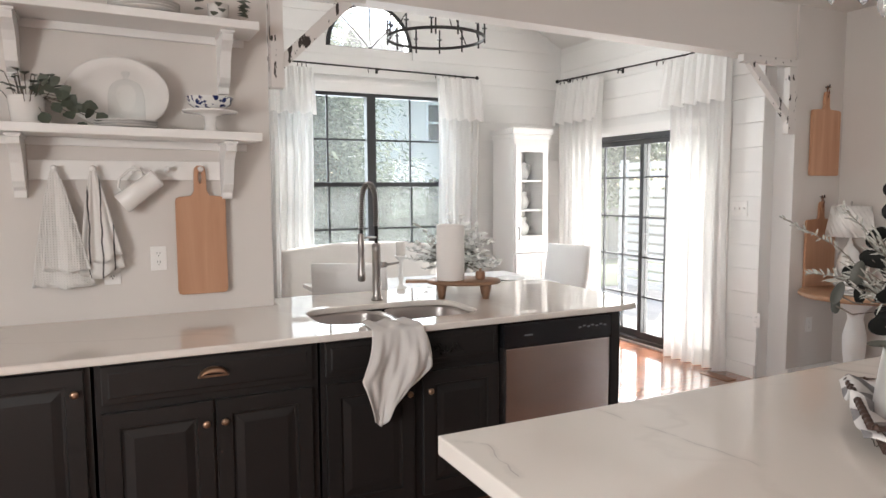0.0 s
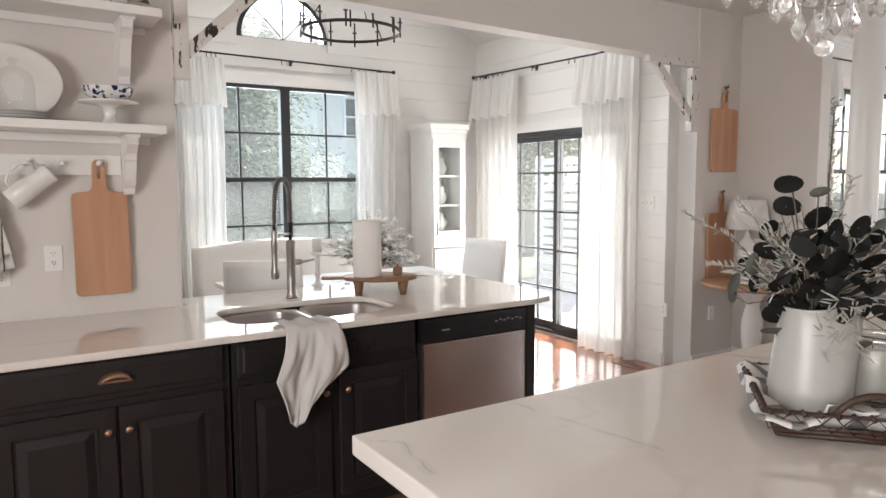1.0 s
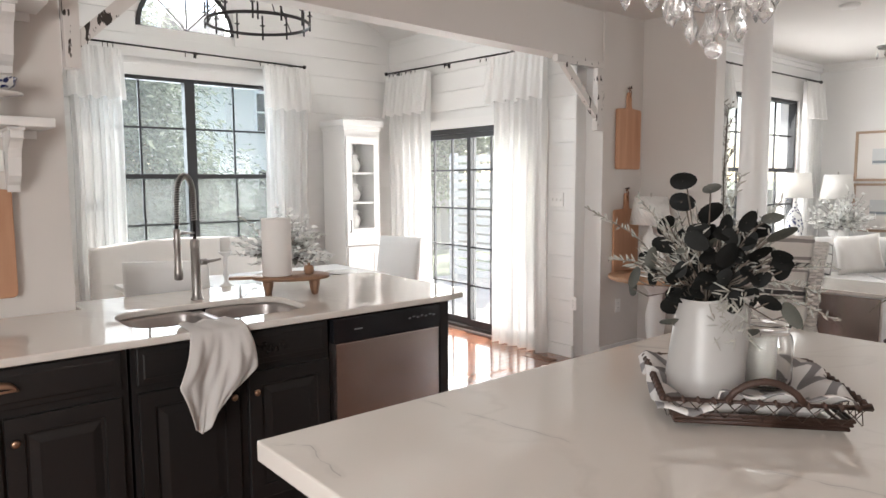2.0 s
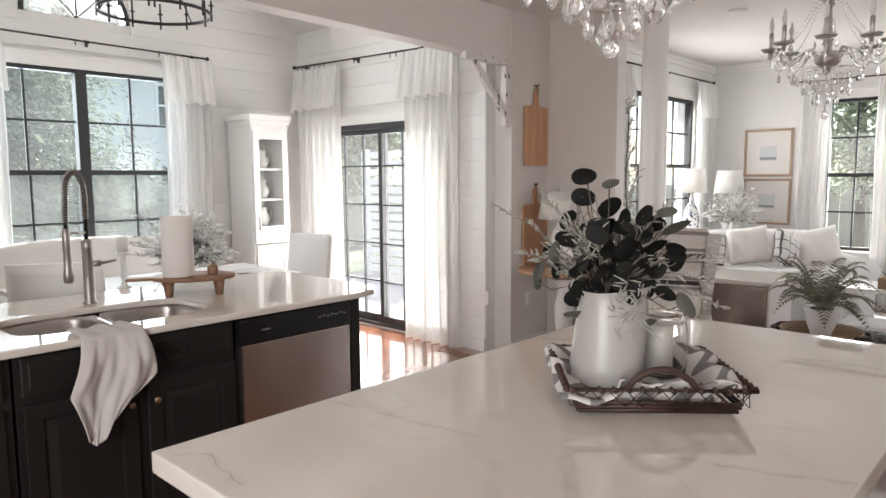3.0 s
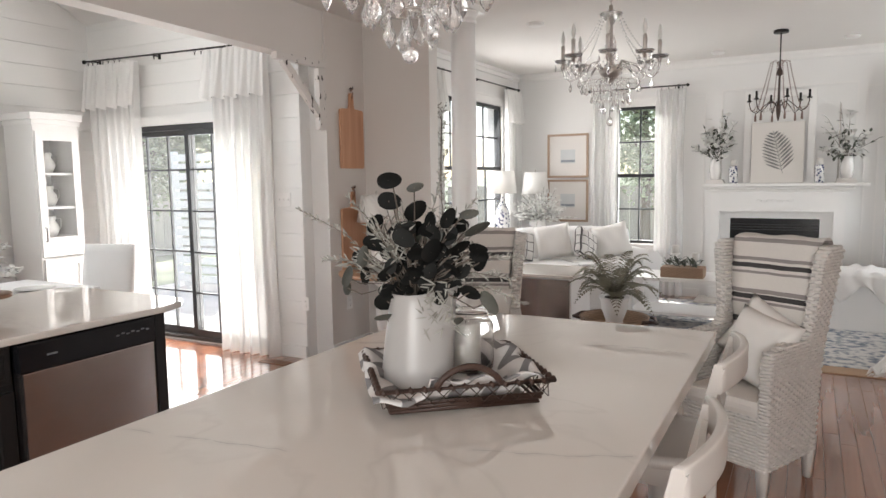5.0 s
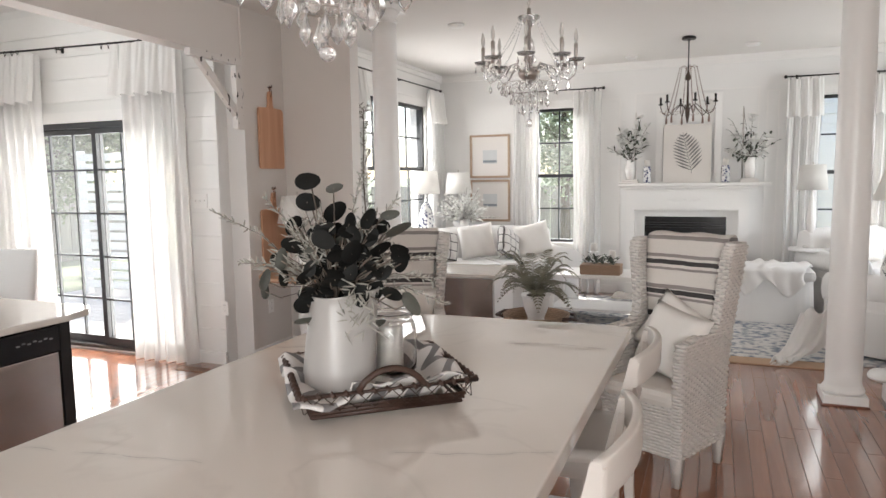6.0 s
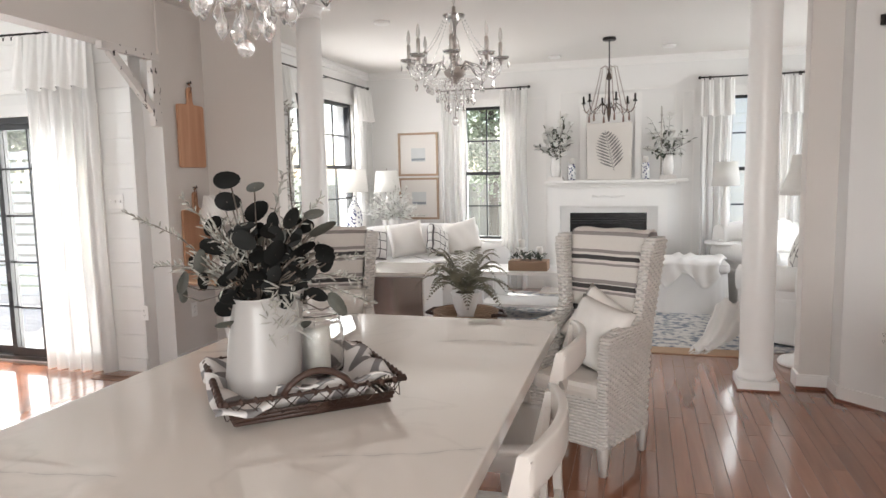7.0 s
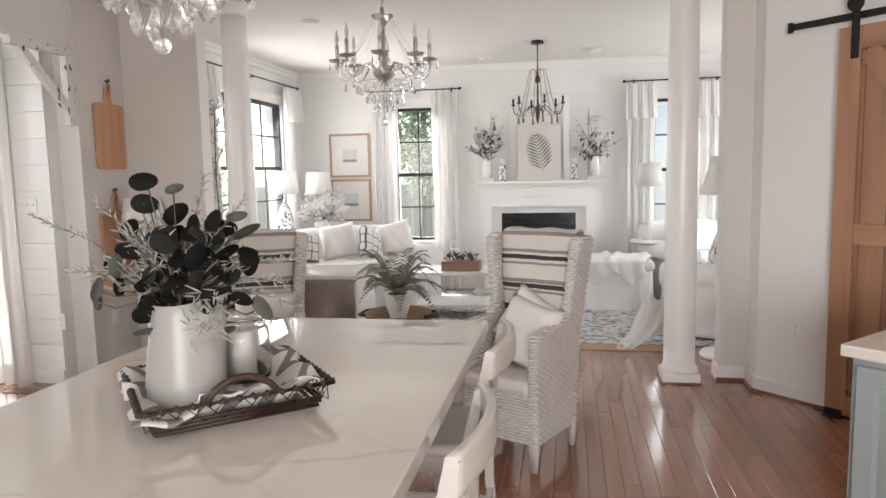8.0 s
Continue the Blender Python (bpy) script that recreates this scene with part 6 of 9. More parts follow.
# leaves: across, height, length in mm, tilt; the last group is grey green
DARK = ((-0.07, 0.555, 74, 5), (-0.07, 0.50, 74, -10), (0.0, 0.47, 76, 38), (-0.107, 0.435, 64, 60), (-0.03, 0.425, 66, 0), (-0.113, 0.387, 72, -20), (0.04, 0.44, 60, 80), (0.084, 0.452, 66, 60),
        (0.163, 0.372, 58, -10), (0.165, 0.355, 58, -12), (0.04, 0.365, 76, 60), (-0.073, 0.303, 88, 30), (-0.079, 0.225, 92, 15), (-0.07, 0.255, 84, 0), (-0.017, 0.29, 62, 20), (0.034, 0.325, 70, 80),
        (0.08, 0.31, 70, 40), (0.064, 0.37, 62, -40), (0.0, 0.36, 62, 10), (0.10, 0.36, 56, 30))
GREY = ((0.015, 0.395, 56, 30), (0.146, 0.46, 60, 10), (0.163, 0.42, 84, 25), (-0.141, 0.348, 70, 80), (-0.182, 0.303, 64, 70), (-0.184, 0.27, 50, 90), (0.103, 0.162, 58, 20), (0.195, 0.225, 84, -55),
        (-0.085, 0.18, 78, 5), (-0.064, 0.377, 42, 20), (0.0, 0.535, 52, 15), (0.06, 0.40, 50, 70))
rnd = random.Random(12)
CORE = tuple((rnd.gauss(0.02, 0.07), rnd.uniform(0.24, 0.43), rnd.uniform(46, 74), rnd.uniform(-90, 90)) for _ in range(72))
bst = bmesh.new()
SHARED = {}
for kind_, leaves_ in ((0, DARK), (1, GREY), (2, CORE)):
    mat_ = M_LEAFG if kind_ == 1 else M_LEAF
    for dx, dz, size, tilt in leaves_:
        at = Vector((dx, rnd.uniform(-0.09, -0.02) if kind_ < 2 else rnd.uniform(-0.10, 0.06), dz - 0.01))
        if kind_ == 1 or mat_.name not in SHARED:
            bm = bmesh.new()
            vs = []
            fat = 0.25 if kind_ == 1 else 0.36
            for r, z in ((0.0, 0.02), (0.5, 0.005), (1.0, -0.03)):
                vs.append([bm.verts.new((0.5 + 0.5 * r * math.cos(2 * math.pi * i / 14) * (1 + 0.12 * math.cos(2 * math.pi * i / 14)), fat * r * math.sin(2 * math.pi * i / 14), z + 0.06 * (0.5 * r * math.cos(2 * math.pi * i / 14)) ** 2)) for i in range(14)] if r else [bm.verts.new((0.5, 0, 0.02))])
            for i in range(14):
                f = bm.faces.new((vs[0][0], vs[1][i], vs[1][(i + 1) % 14]))
                f.smooth = True
                f = bm.faces.new((vs[1][i], vs[2][i], vs[2][(i + 1) % 14], vs[1][(i + 1) % 14]))
                f.smooth = True
            ob = part("round_leaf", bm, mat_, bq, "grey green oval leaf" if kind_ == 1 else "")
            SHARED[mat_.name] = ob.data
        else:
            ob = new("round_leaf", SHARED[mat_.name])
            ob.parent = bq
        lean = 52 if kind_ < 2 else 70
        turn = Matrix.Rotation(radians(-tilt), 4, "Y") @ Matrix.Rotation(radians(90 + rnd.uniform(-lean, lean)), 4, "X")
        ob.matrix_local = Matrix.Translation(at) @ turn @ Matrix.Scale(size / 1000 * 0.92, 4) @ Matrix.Translation((-0.5, 0, 0))
        tube(bst, [(dx * 0.05, 0, 0.15), (dx * 0.35, at.y * 0.4, 0.25 + (dz - 0.25) * 0.3), (dx * 0.8, at.y * 0.8, dz - 0.03), tuple(at)], 0.0022, 5)
part("stem", bst, M_TWIG, bq, "brown stems")
bm, bw = bmesh.new(), bmesh.new()
for k in range(44):
    ang = radians(rnd.choice((rnd.uniform(15, 75), rnd.uniform(100, 135), rnd.uniform(150, 185), rnd.uniform(20, 60))))
    reach = rnd.uniform(0.13, 0.22)
    a = Vector((math.cos(ang) * reach * 0.9, rnd.uniform(-0.08, 0.07), 0.29 + math.sin(ang) * reach * 0.9))
    start = Vector((a.x * 0.25, a.y * 0.3, 0.24))
    tube(bw, [start, start.lerp(a, 0.5) + Vector((0, 0, 0.02)), a], 0.0016, 4)
    for j in range(13):
        q = start.lerp(a, 0.45 + 0.55 * j / 12)
        leaf(bm, q, (a - start).normalized() * 0.7 + Vector((rnd.uniform(-1, 1), rnd.uniform(-1, 1), rnd.uniform(-0.8, 0.8))), (0, -1, 0.5), rnd.uniform(0.022, 0.042), rnd.uniform(0.0035, 0.0055))
# clump of pale dusty leaves that spills over the rim
for k in range(60):
    q = Vector((rnd.uniform(0.01, 0.10), -0.085 + rnd.uniform(-0.03, 0.02), rnd.uniform(0.15, 0.28)))
    leaf(bm, q, (rnd.uniform(-1, 1), rnd.uniform(-0.8, 0.1), rnd.uniform(-1, 0.6)), (0, -1, 0.4), rnd.uniform(0.028, 0.05), rnd.uniform(0.0035, 0.0055))
# long fine sprigs
for ex, ez, ey in ((-0.31, 0.47, -0.02), (-0.25, 0.33, 0.0), (0.17, 0.49, 0.0), (0.29, 0.33, -0.02), (0.30, 0.20, -0.04), (0.26, 0.27, -0.05), (-0.18, 0.50, 0.03), (0.08, 0.56, 0.05)):
    a, b = Vector((ex * 0.12, 0, 0.24)), Vector((ex, ey, ez))
    mid = a.lerp(b, 0.55) + Vector((0, 0, 0.035))
    tube(bw, [a, mid, b], 0.0016, 4, 0.0008)
    for j in range(34):
        f = 0.3 + 0.7 * j / 33
        q = (a.lerp(mid, f / 0.55) if f < 0.55 else mid.lerp(b, (f - 0.55) / 0.45))
        leaf(bm, q, (b - a).normalized() + Vector((rnd.uniform(-1, 1), rnd.uniform(-1, 1), rnd.uniform(-1, 1))), (0, -1, 0.3), rnd.uniform(0.014, 0.028), 0.0048)
part("sage_foliage", bm, M_SAGE, bq, "pale dusty sage leaves")
part("sprig", bw, M_TWIG, bq, "thin brown sprigs")

M_THICK = clear_solid("thick clear glass", (0.98, 0.985, 0.985), 0.0, 1.25)
JM = pose(1.79, 0.865, 0.943)
ja = thing("candle_jar", JM, "clear wide-mouthed glass jar in the basket", "jar")
bm = bmesh.new()
lathe(bm, [(0.002, 0.0), (0.058, 0.0), (0.068, 0.008), (0.070, 0.03), (0.070, 0.128), (0.065, 0.146), (0.057, 0.156), (0.060, 0.161), (0.063, 0.170), (0.061, 0.177), (0.056, 0.176), (0.0555, 0.158), (0.0635, 0.145), (0.0687, 0.127), (0.0687, 0.03), (0.065, 0.009), (0.002, 0.004)], 44)
part("glass", bm, M_THICK, ja)
CM = JM @ pose(-0.010, 0.010, 0.005)
ca = thing("candle", CM, "white pillar candle inside the jar", "candle", "candles")
bm = bmesh.new()
lathe(bm, [(0.041, 0), (0.044, 0.003), (0.044, 0.134), (0.041, 0.139), (0.036, 0.135), (0.002, 0.134)], 32)
part("wax", bm, M_WAX, ca)
bm = bmesh.new()
tube(bm, [(0, 0, 0.133), (0.001, 0, 0.147)], 0.0012, 5)
part("wick", bm, M_IRON, ca)


# ---- chandeliers ----
DROP = []


def hang_drop(parent, at, size):
    """One faceted pendant drop under parent; all drops share a mesh."""
    if DROP:
        ob = new("pendant_drop", DROP[0])
        ob.parent = parent
    else:
        bm = bmesh.new()
        drop_into(bm, (0, 0, 0), 1.0)
        ob = part("pendant_drop", bm, M_CRYSTAL, parent)
        DROP.append(ob.data)
    ob.matrix_local = Matrix.Translation(at) @ Matrix.Rotation(at[0] * 40, 4, "Z") @ Matrix.Scale(size, 4)
    return ob


def drop_into(bm, at, size):
    """A faceted pendant drop."""
    rings = []
    for r, z in ((0.03, 0.0), (0.06, -0.06), (0.03, -0.12), (0.12, -0.30), (0.31, -0.66), (0.33, -0.78), (0.2, -1.0), (0.015, -1.2)):
        rings.append([bm.verts.new((at[0] + size * r * math.cos(2 * math.pi * i / 6), at[1] + size * 0.6 * r * math.sin(2 * math.pi * i / 6), at[2] + size * z)) for i in range(6)])
    for a, b in zip(rings, rings[1:]):
        for i in range(6):
            bm.faces.new((a[i], a[(i + 1) % 6], b[(i + 1) % 6], b[i]))
    bm.faces.new(rings[0])
    bm.faces.new(rings[-1])


def beads(bm, a, b, sag, r, n):
    a, b = Vector(a), Vector(b)
    for i in range(n + 1):
        t = i / n
        p = a.lerp(b, t) - Vector((0, 0, sag * 4 * t * (1 - t)))
        m = Matrix.Translation(p) @ Matrix.Scale(r, 4)
        bmesh.ops.create_icosphere(bm, subdivisions=1, radius=1, matrix=m)


def crystal_chandelier(m, drop_chain, label, fine=1.0):
    """Origin at the lowest crystal ball."""
    c = thing("crystal_chandelier", m, label, "chandelier", "crystal chandeliers")
    bm = bmesh.new()
    lathe(bm, [(0.004, 0.22), (0.03, 0.24), (0.062, 0.265), (0.07, 0.285), (0.05, 0.30), (0.03, 0.31)], 20)
    lathe(bm, [(0.012, 0.30), (0.012, 0.62)], 12)
    part("hub", bm, M_SILVER, c, "silver hub and rod")
    bm = bmesh.new()
    lathe(bm, [(0.014, 0.36), (0.03, 0.375), (0.036, 0.41), (0.028, 0.45), (0.014, 0.475), (0.014, 0.52), (0.022, 0.53), (0.05, 0.56), (0.07, 0.575), (0.065, 0.58), (0.016, 0.565)], 20)
    part("baluster", bm, M_CRYSTAL, c, "turned clear glass stem")
    bm = bmesh.new()
    ball(bm, (0, 0, 0.022), 0.022, u=12, v=9)
    lathe(bm, [(0.003, 0.044), (0.003, 0.22)], 6)
    part("ball", bm, M_CRYSTAL, c)
    rnd = random.Random(7)
    for i in range(8):
        a = 2 * math.pi * i / 8 + 0.2
        ca_, sa_ = math.cos(a), math.sin(a)
        bm = bmesh.new()
        tube(bm, [(ca_ * r, sa_ * r, z) for r, z in ((0.05, 0.28), (0.10, 0.325), (0.15, 0.31), (0.19, 0.265), (0.24, 0.245), (0.275, 0.27), (0.285, 0.315), (0.285, 0.335))], 0.0075, 8)
        arm = part("arm", bm, M_CRYSTAL, c, "curved glass arm")
        bm = bmesh.new()
        lathe(bm, [(0.012, 0.335), (0.045, 0.34), (0.056, 0.352), (0.05, 0.352), (0.012, 0.345)], 16, (0.285 * ca_, 0.285 * sa_, 0))
        part("drip_pan", bm, M_CRYSTAL, arm)
        bm = bmesh.new()
        lathe(bm, [(0.012, 0.315), (0.012, 0.425), (0.009, 0.43)], 12, (0.285 * ca_, 0.285 * sa_, 0))
        part("candle_sleeve", bm, M_SILVER, arm, "silver candle sleeve")
        bm = bmesh.new()
        lathe(bm, [(0.006, 0.43), (0.012, 0.45), (0.013, 0.465), (0.008, 0.49), (0.002, 0.507)], 12, (0.285 * ca_, 0.285 * sa_, 0))
        part("bulb", bm, M_BULB, arm)
        for k in range(4):
            b2 = a + 1.57 * k
            hang_drop(arm, (0.285 * ca_ + 0.048 * math.cos(b2), 0.285 * sa_ + 0.048 * math.sin(b2), 0.335), fine * 0.052)
        hang_drop(arm, (0.24 * ca_, 0.24 * sa_, 0.235), fine * 0.065)
        bm = bmesh.new()
        n2 = a + 2 * math.pi / 8
        beads(bm, (0.27 * ca_, 0.27 * sa_, 0.335), (0.27 * math.cos(n2), 0.27 * math.sin(n2), 0.335), 0.07, 0.005, 14)
        part("bead_chain", bm, M_CRYSTAL, arm)
        bm = bmesh.new()
        beads(bm, (0.06 * ca_, 0.06 * sa_, 0.565), (0.255 * ca_, 0.255 * sa_, 0.345), 0.035, 0.005, 20)
        part("bead_chain", bm, M_CRYSTAL, arm)
    for ring_r, z, n, s in ((0.17, 0.22, 14, 0.055), (0.115, 0.165, 11, 0.055), (0.06, 0.12, 7, 0.055)):
        bm = bmesh.new()
        tube(bm, [(ring_r * math.cos(2 * math.pi * k / 24), ring_r * math.sin(2 * math.pi * k / 24), z + 0.01) for k in range(25)], 0.002, 5)
        tier = part("tier_ring", bm, M_SILVER, c)
        bm = bmesh.new()
        for k in range(n):
            a = 2 * math.pi * k / n + rnd.uniform(-0.1, 0.1)
            hang_drop(tier, (ring_r * math.cos(a), ring_r * math.sin(a), z), fine * s * rnd.uniform(0.95, 1.4))
            beads(bm, (ring_r * math.cos(a), ring_r * math.sin(a), z + 0.004), (0.05 * math.cos(a), 0.05 * math.sin(a), 0.26), 0.02, 0.004, 7)
        tagged(part("bead_chain", bm, M_CRYSTAL, tier), kind="stuff")
    bm = bmesh.new()
    z = 0.6
    while z < drop_chain - 0.05:
        tube(bm, [(0.008 * math.cos(k * 0.785) * (1 if int(z * 40) % 2 else 0.2), 0.008 * math.cos(k * 0.785) * (0.2 if int(z * 40) % 2 else 1), z + 0.014 * math.sin(k * 0.785)) for k in range(9)], 0.002, 5)
        z += 0.025
    part("chain", bm, M_SILVER, c)
    bm = bmesh.new()
    lathe(bm, [(0.01, drop_chain - 0.05), (0.05, drop_chain - 0.03), (0.06, drop_chain)], 20)
    part("canopy", bm, M_SILVER, c)
    return c


crystal_chandelier(pose(3.92, 1.01, 1.79) @ Matrix.Diagonal((0.93, 0.93, 1.08, 1)), (CEIL - 1.79) / 1.08, "crystal chandelier with candle arms and bead swags", 0.66)
crystal_chandelier(pose(1.598, 0.94, 1.815), CEIL - 1.815, "crystal chandelier with large faceted drops over the island")

# beaded chandelier in the living room
bc = thing("beaded_chandelier", pose(7.42, 0.285, 0.035), "small dark iron chandelier with wooden bead strands", "chandelier")
M_BEAD = surface("brown wooden beads", (0.25, 0.16, 0.13), 0.5, vary=0.2)
M_RUSTY = surface("dark brown iron", (0.075, 0.05, 0.04), 0.55, 0.3, vary=0.25)
bm = bmesh.new()
lathe(bm, [(0.065, CEIL - 0.065), (0.07, CEIL - 0.05), (0.06, CEIL - 0.036)], 20)
lathe(bm, [(0.006, 2.5), (0.006, CEIL - 0.065)], 8)
part("canopy", bm, M_IRON, bc)
bm = bmesh.new()
lathe(bm, [(0.006, 1.98), (0.014, 2.02), (0.02, 2.06), (0.024, 2.11), (0.012, 2.16), (0.009, 2.4), (0.03, 2.42), (0.03, 2.43), (0.008, 2.5)], 14)
part("stem", bm, M_RUSTY, bc)
for i in range(6):
    a = 2 * math.pi * i / 6 + 0.3
    u, v = math.cos(a), math.sin(a)
    bm = bmesh.new()
    tube(bm, [(u * r, v * r, z) for r, z in ((0.02, 2.12), (0.08, 2.17), (0.14, 2.12), (0.2, 2.06), (0.25, 2.09), (0.27, 2.15), (0.27, 2.18))], 0.0045, 6)
    arm = part("arm", bm, M_RUSTY, bc)
    bm = bmesh.new()
    lathe(bm, [(0.022, 2.175), (0.024, 2.185), (0.011, 2.19), (0.011, 2.25), (0.006, 2.255)], 10, (0.27 * u, 0.27 * v, 0))
    part("candle_sleeve", bm, M_IRON, arm)
    bm = bmesh.new()
    tube(bm, [(0.01 * u, 0.01 * v, 2.5), (0.05 * u, 0.05 * v, 2.55), (0.085 * u, 0.085 * v, 2.53)], 0.003, 5)
    beads(bm, (0.085 * u, 0.085 * v, 2.53), (0.20 * u, 0.20 * v, 2.08), 0.02, 0.0075, 24)
    part("bead_strand", bm, M_BEAD, arm, "strand of brown wooden beads")
    bm = bmesh.new()
    beads(bm, (0.26 * u, 0.26 * v, 2.11), (0.27 * math.cos(a + 1.05), 0.27 * math.sin(a + 1.05), 2.11), 0.03, 0.0045, 14)
    part("bead_strand", bm, M_BEAD, arm, "strand of brown wooden beads")
    bm = bmesh.new()
    lathe(bm, [(0.004, 2.06), (0.009, 2.03), (0.011, 1.985), (0.002, 1.98)], 8, (0.21 * u, 0.21 * v, 0))
    part("tassel", bm, M_BEAD, arm)

# iron ring chandelier in the dining nook
rc = thing("ring_chandelier", pose(2.25, 5.0, 0.02) @ Matrix.Diagonal((0.93, 0.93, 1, 1)), "large black iron ring chandelier over the dining table", "chandelier")
bm = bmesh.new()
lathe(bm, [(0.41, 2.672), (0.422, 2.672), (0.422, 2.694), (0.41, 2.694), (0.41, 2.672)], 56, cap=False)
bmesh.ops.remove_doubles(bm, verts=bm.verts, dist=0.0001)
part("ring", bm, M_IRON, rc)
for k in range(12):
    a = 2 * math.pi * k / 12
    bm = bmesh.new()
    lathe(bm, [(0.008, 2.64), (0.008, 2.83), (0.005, 2.835)], 8, (0.416 * math.cos(a), 0.416 * math.sin(a), 0))
    lathe(bm, [(0.02, 2.75), (0.022, 2.757), (0.008, 2.76)], 10, (0.416 * math.cos(a), 0.416 * math.sin(a), 0))
    part("candle_holder", bm, M_IRON, rc)
for k in range(3):
    a = 2 * math.pi * k / 3 + 0.4
    bm = bmesh.new()
    tube(bm, [(0.41 * math.cos(a), 0.41 * math.sin(a), 2.69), (0, 0, 3.25)], 0.005, 6)
    part("stay", bm, M_IRON, rc)
bm = bmesh.new()
tube(bm, [(0, 0, 2.72), (0, 0, 4.2)], 0.008, 8)
part("rod", bm, M_IRON, rc)

# ---- dining nook ----
M_SLIP = surface("white cotton slipcover", (0.80, 0.78, 0.76), 0.9, vary=0.04, scale=8, grain=220, relief=0.25, depth=0.002)
M_BENCH = surface("cream upholstery", (0.82, 0.79, 0.755), 0.9, vary=0.05, scale=8, grain=220, relief=0.25, depth=0.002)
dt = thing("dining_table", pose(2.2, 5.0, 0), "white painted rectangular dining table", "table")
bm = bmesh.new()
box(bm, -0.95, -0.45, 0.715, 0.95, 0.45, 0.75, 0.006)
part("tabletop", bm, M_TRIM, dt)
bm = bmesh.new()
box(bm, -0.85, -0.37, 0.63, 0.85, 0.37, 0.714)
part("apron", bm, M_TRIM, dt)
for x in (-0.82, 0.82):
    for y in (-0.34, 0.34):
        bm = bmesh.new()
        lathe(bm, [(0.025, 0), (0.035, 0.05), (0.03, 0.2), (0.045, 0.5), (0.05, 0.63)], 16, (x, y, 0))
        part("leg", bm, M_TRIM, dt)


def slip_chair(m, label):
    c = thing("dining_chair", m, label, "chair", "slipcovered dining chairs")
    bm = bmesh.new()
    box(bm, -0.24, -0.25, 0.05, 0.24, 0.25, 0.46, 0.02)
    part("skirted_seat", bm, M_SLIP, c)
    bm = bmesh.new()

    def back(u, v):
        ang = 2 * math.pi * u
        hx = 0.235 + 0.008 * math.sin(3 * v)
        return (hx * math.copysign(abs(math.cos(ang)) ** 0.4, math.cos(ang)), 0.24 + 0.09 * v + 0.045 * math.copysign(abs(math.sin(ang)) ** 0.5, math.sin(ang)) * (1 - 0.3 * v), 0.42 + 0.58 * v)
    g = sheet(bm, back, 28, 10, True)
    bm.faces.new(g[-1])
    part("backrest", bm, M_SLIP, c)
    return c


slip_chair(pose(3.30, 4.98, 0, 0, 0, -75), "white slipcovered dining chair by the patio door")
slip_chair(pose(1.36, 4.35, 0, 0, 0, 150) @ Matrix.Diagonal((1, 1, 1.05, 1)), "white slipcovered dining chair with its back turned")
be = thing("upholstered_bench", pose(1.95, 5.82, 0), "cream upholstered settee under the window", "bench")
bm = bmesh.new()
box(bm, -0.75, -0.28, 0.12, 0.75, 0.22, 0.47, 0.03)
part("seat", bm, M_BENCH, be)
bm = bmesh.new()


def settee(u, v):
    ang = 2 * math.pi * v
    a = 2 * u - 1
    top_ = 0.98 + 0.05 * (1 - a * a)
    return (0.74 * a, 0.17 + 0.05 * math.copysign(abs(math.cos(ang)) ** 0.6, math.cos(ang)), 0.44 + (top_ - 0.44) * (0.5 + 0.5 * math.copysign(abs(math.sin(ang)) ** 0.35, math.sin(ang))))


g = sheet(bm, lambda u, v: settee(v, u), 24, 20, True)
bm.faces.new(g[0])
bm.faces.new(g[-1])
part("backrest", bm, M_BENCH, be)
for x in (-0.68, 0.68):
    for y in (-0.24, 0.18):
        bm = bmesh.new()
        lathe(bm, [(0.014, 0), (0.025, 0.12)], 10, (x, y, 0))
        part("leg", bm, M_WALNUT, be)


def flowers(m, label, size, n, seed, vase_h=0.16, petals=True, group="", vase_mat=None, vase_r=0.07, green=None, bloom=0.09, share=0.75, tall=1.1):
    f = thing("flower_arrangement", m, label, "flowers", group)
    rnd = random.Random(seed)
    bm = bmesh.new()
    r = vase_r
    lathe(bm, [(r * 0.7, 0), (r * 0.75, 0.006), (r, vase_h * 0.45), (r * 0.75, vase_h * 0.85), (r * 0.85, vase_h), (r * 0.78, vase_h), (r * 0.65, vase_h * 0.85), (0.003, vase_h * 0.6)], 22)
    part("vase", bm, vase_mat or M_PORC, f)
    bl, bp, bt = bmesh.new(), bmesh.new(), bmesh.new()
    for i in range(n):
        d = Vector((rnd.gauss(0, 1), rnd.gauss(0, 1), abs(rnd.gauss(0.35, 0.8)))).normalized()
        reach = size * rnd.uniform(0.45, 1.0)
        base = Vector((0, 0, vase_h * 0.9))
        tip = base + Vector((d.x * reach, d.y * reach, d.z * reach * tall))
        tube(bt, [base, base.lerp(tip, 0.5) + Vector((0, 0, 0.02)), tip], 0.0018, 4)
        for j in range(6):
            q = base.lerp(tip, 0.35 + 0.65 * j / 5)
            v = Vector((rnd.uniform(-1, 1), rnd.uniform(-1, 1), rnd.uniform(-0.6, 1)))
            if petals and j > 1 and rnd.random() < share:
                for k in range(5):
                    leaf(bp, q, (math.cos(k * 1.26) + v.x, math.sin(k * 1.26) + v.y, 0.4 + v.z), (0, 0, 1), size * bloom * rnd.uniform(0.75, 1.2), size * bloom * 0.8)
            else:
                leaf(bl, q, v + d * 0.4, (0, -0.5, 1), size * rnd.uniform(0.14, 0.24), size * 0.09)
    part("stem", bt, M_TWIG, f)
    part("foliage", bl, green or M_GREEN, f)
    if petals:
        part("blossom", bp, M_PETAL, f, "white blossoms")
    else:
        bp.free()
    return f


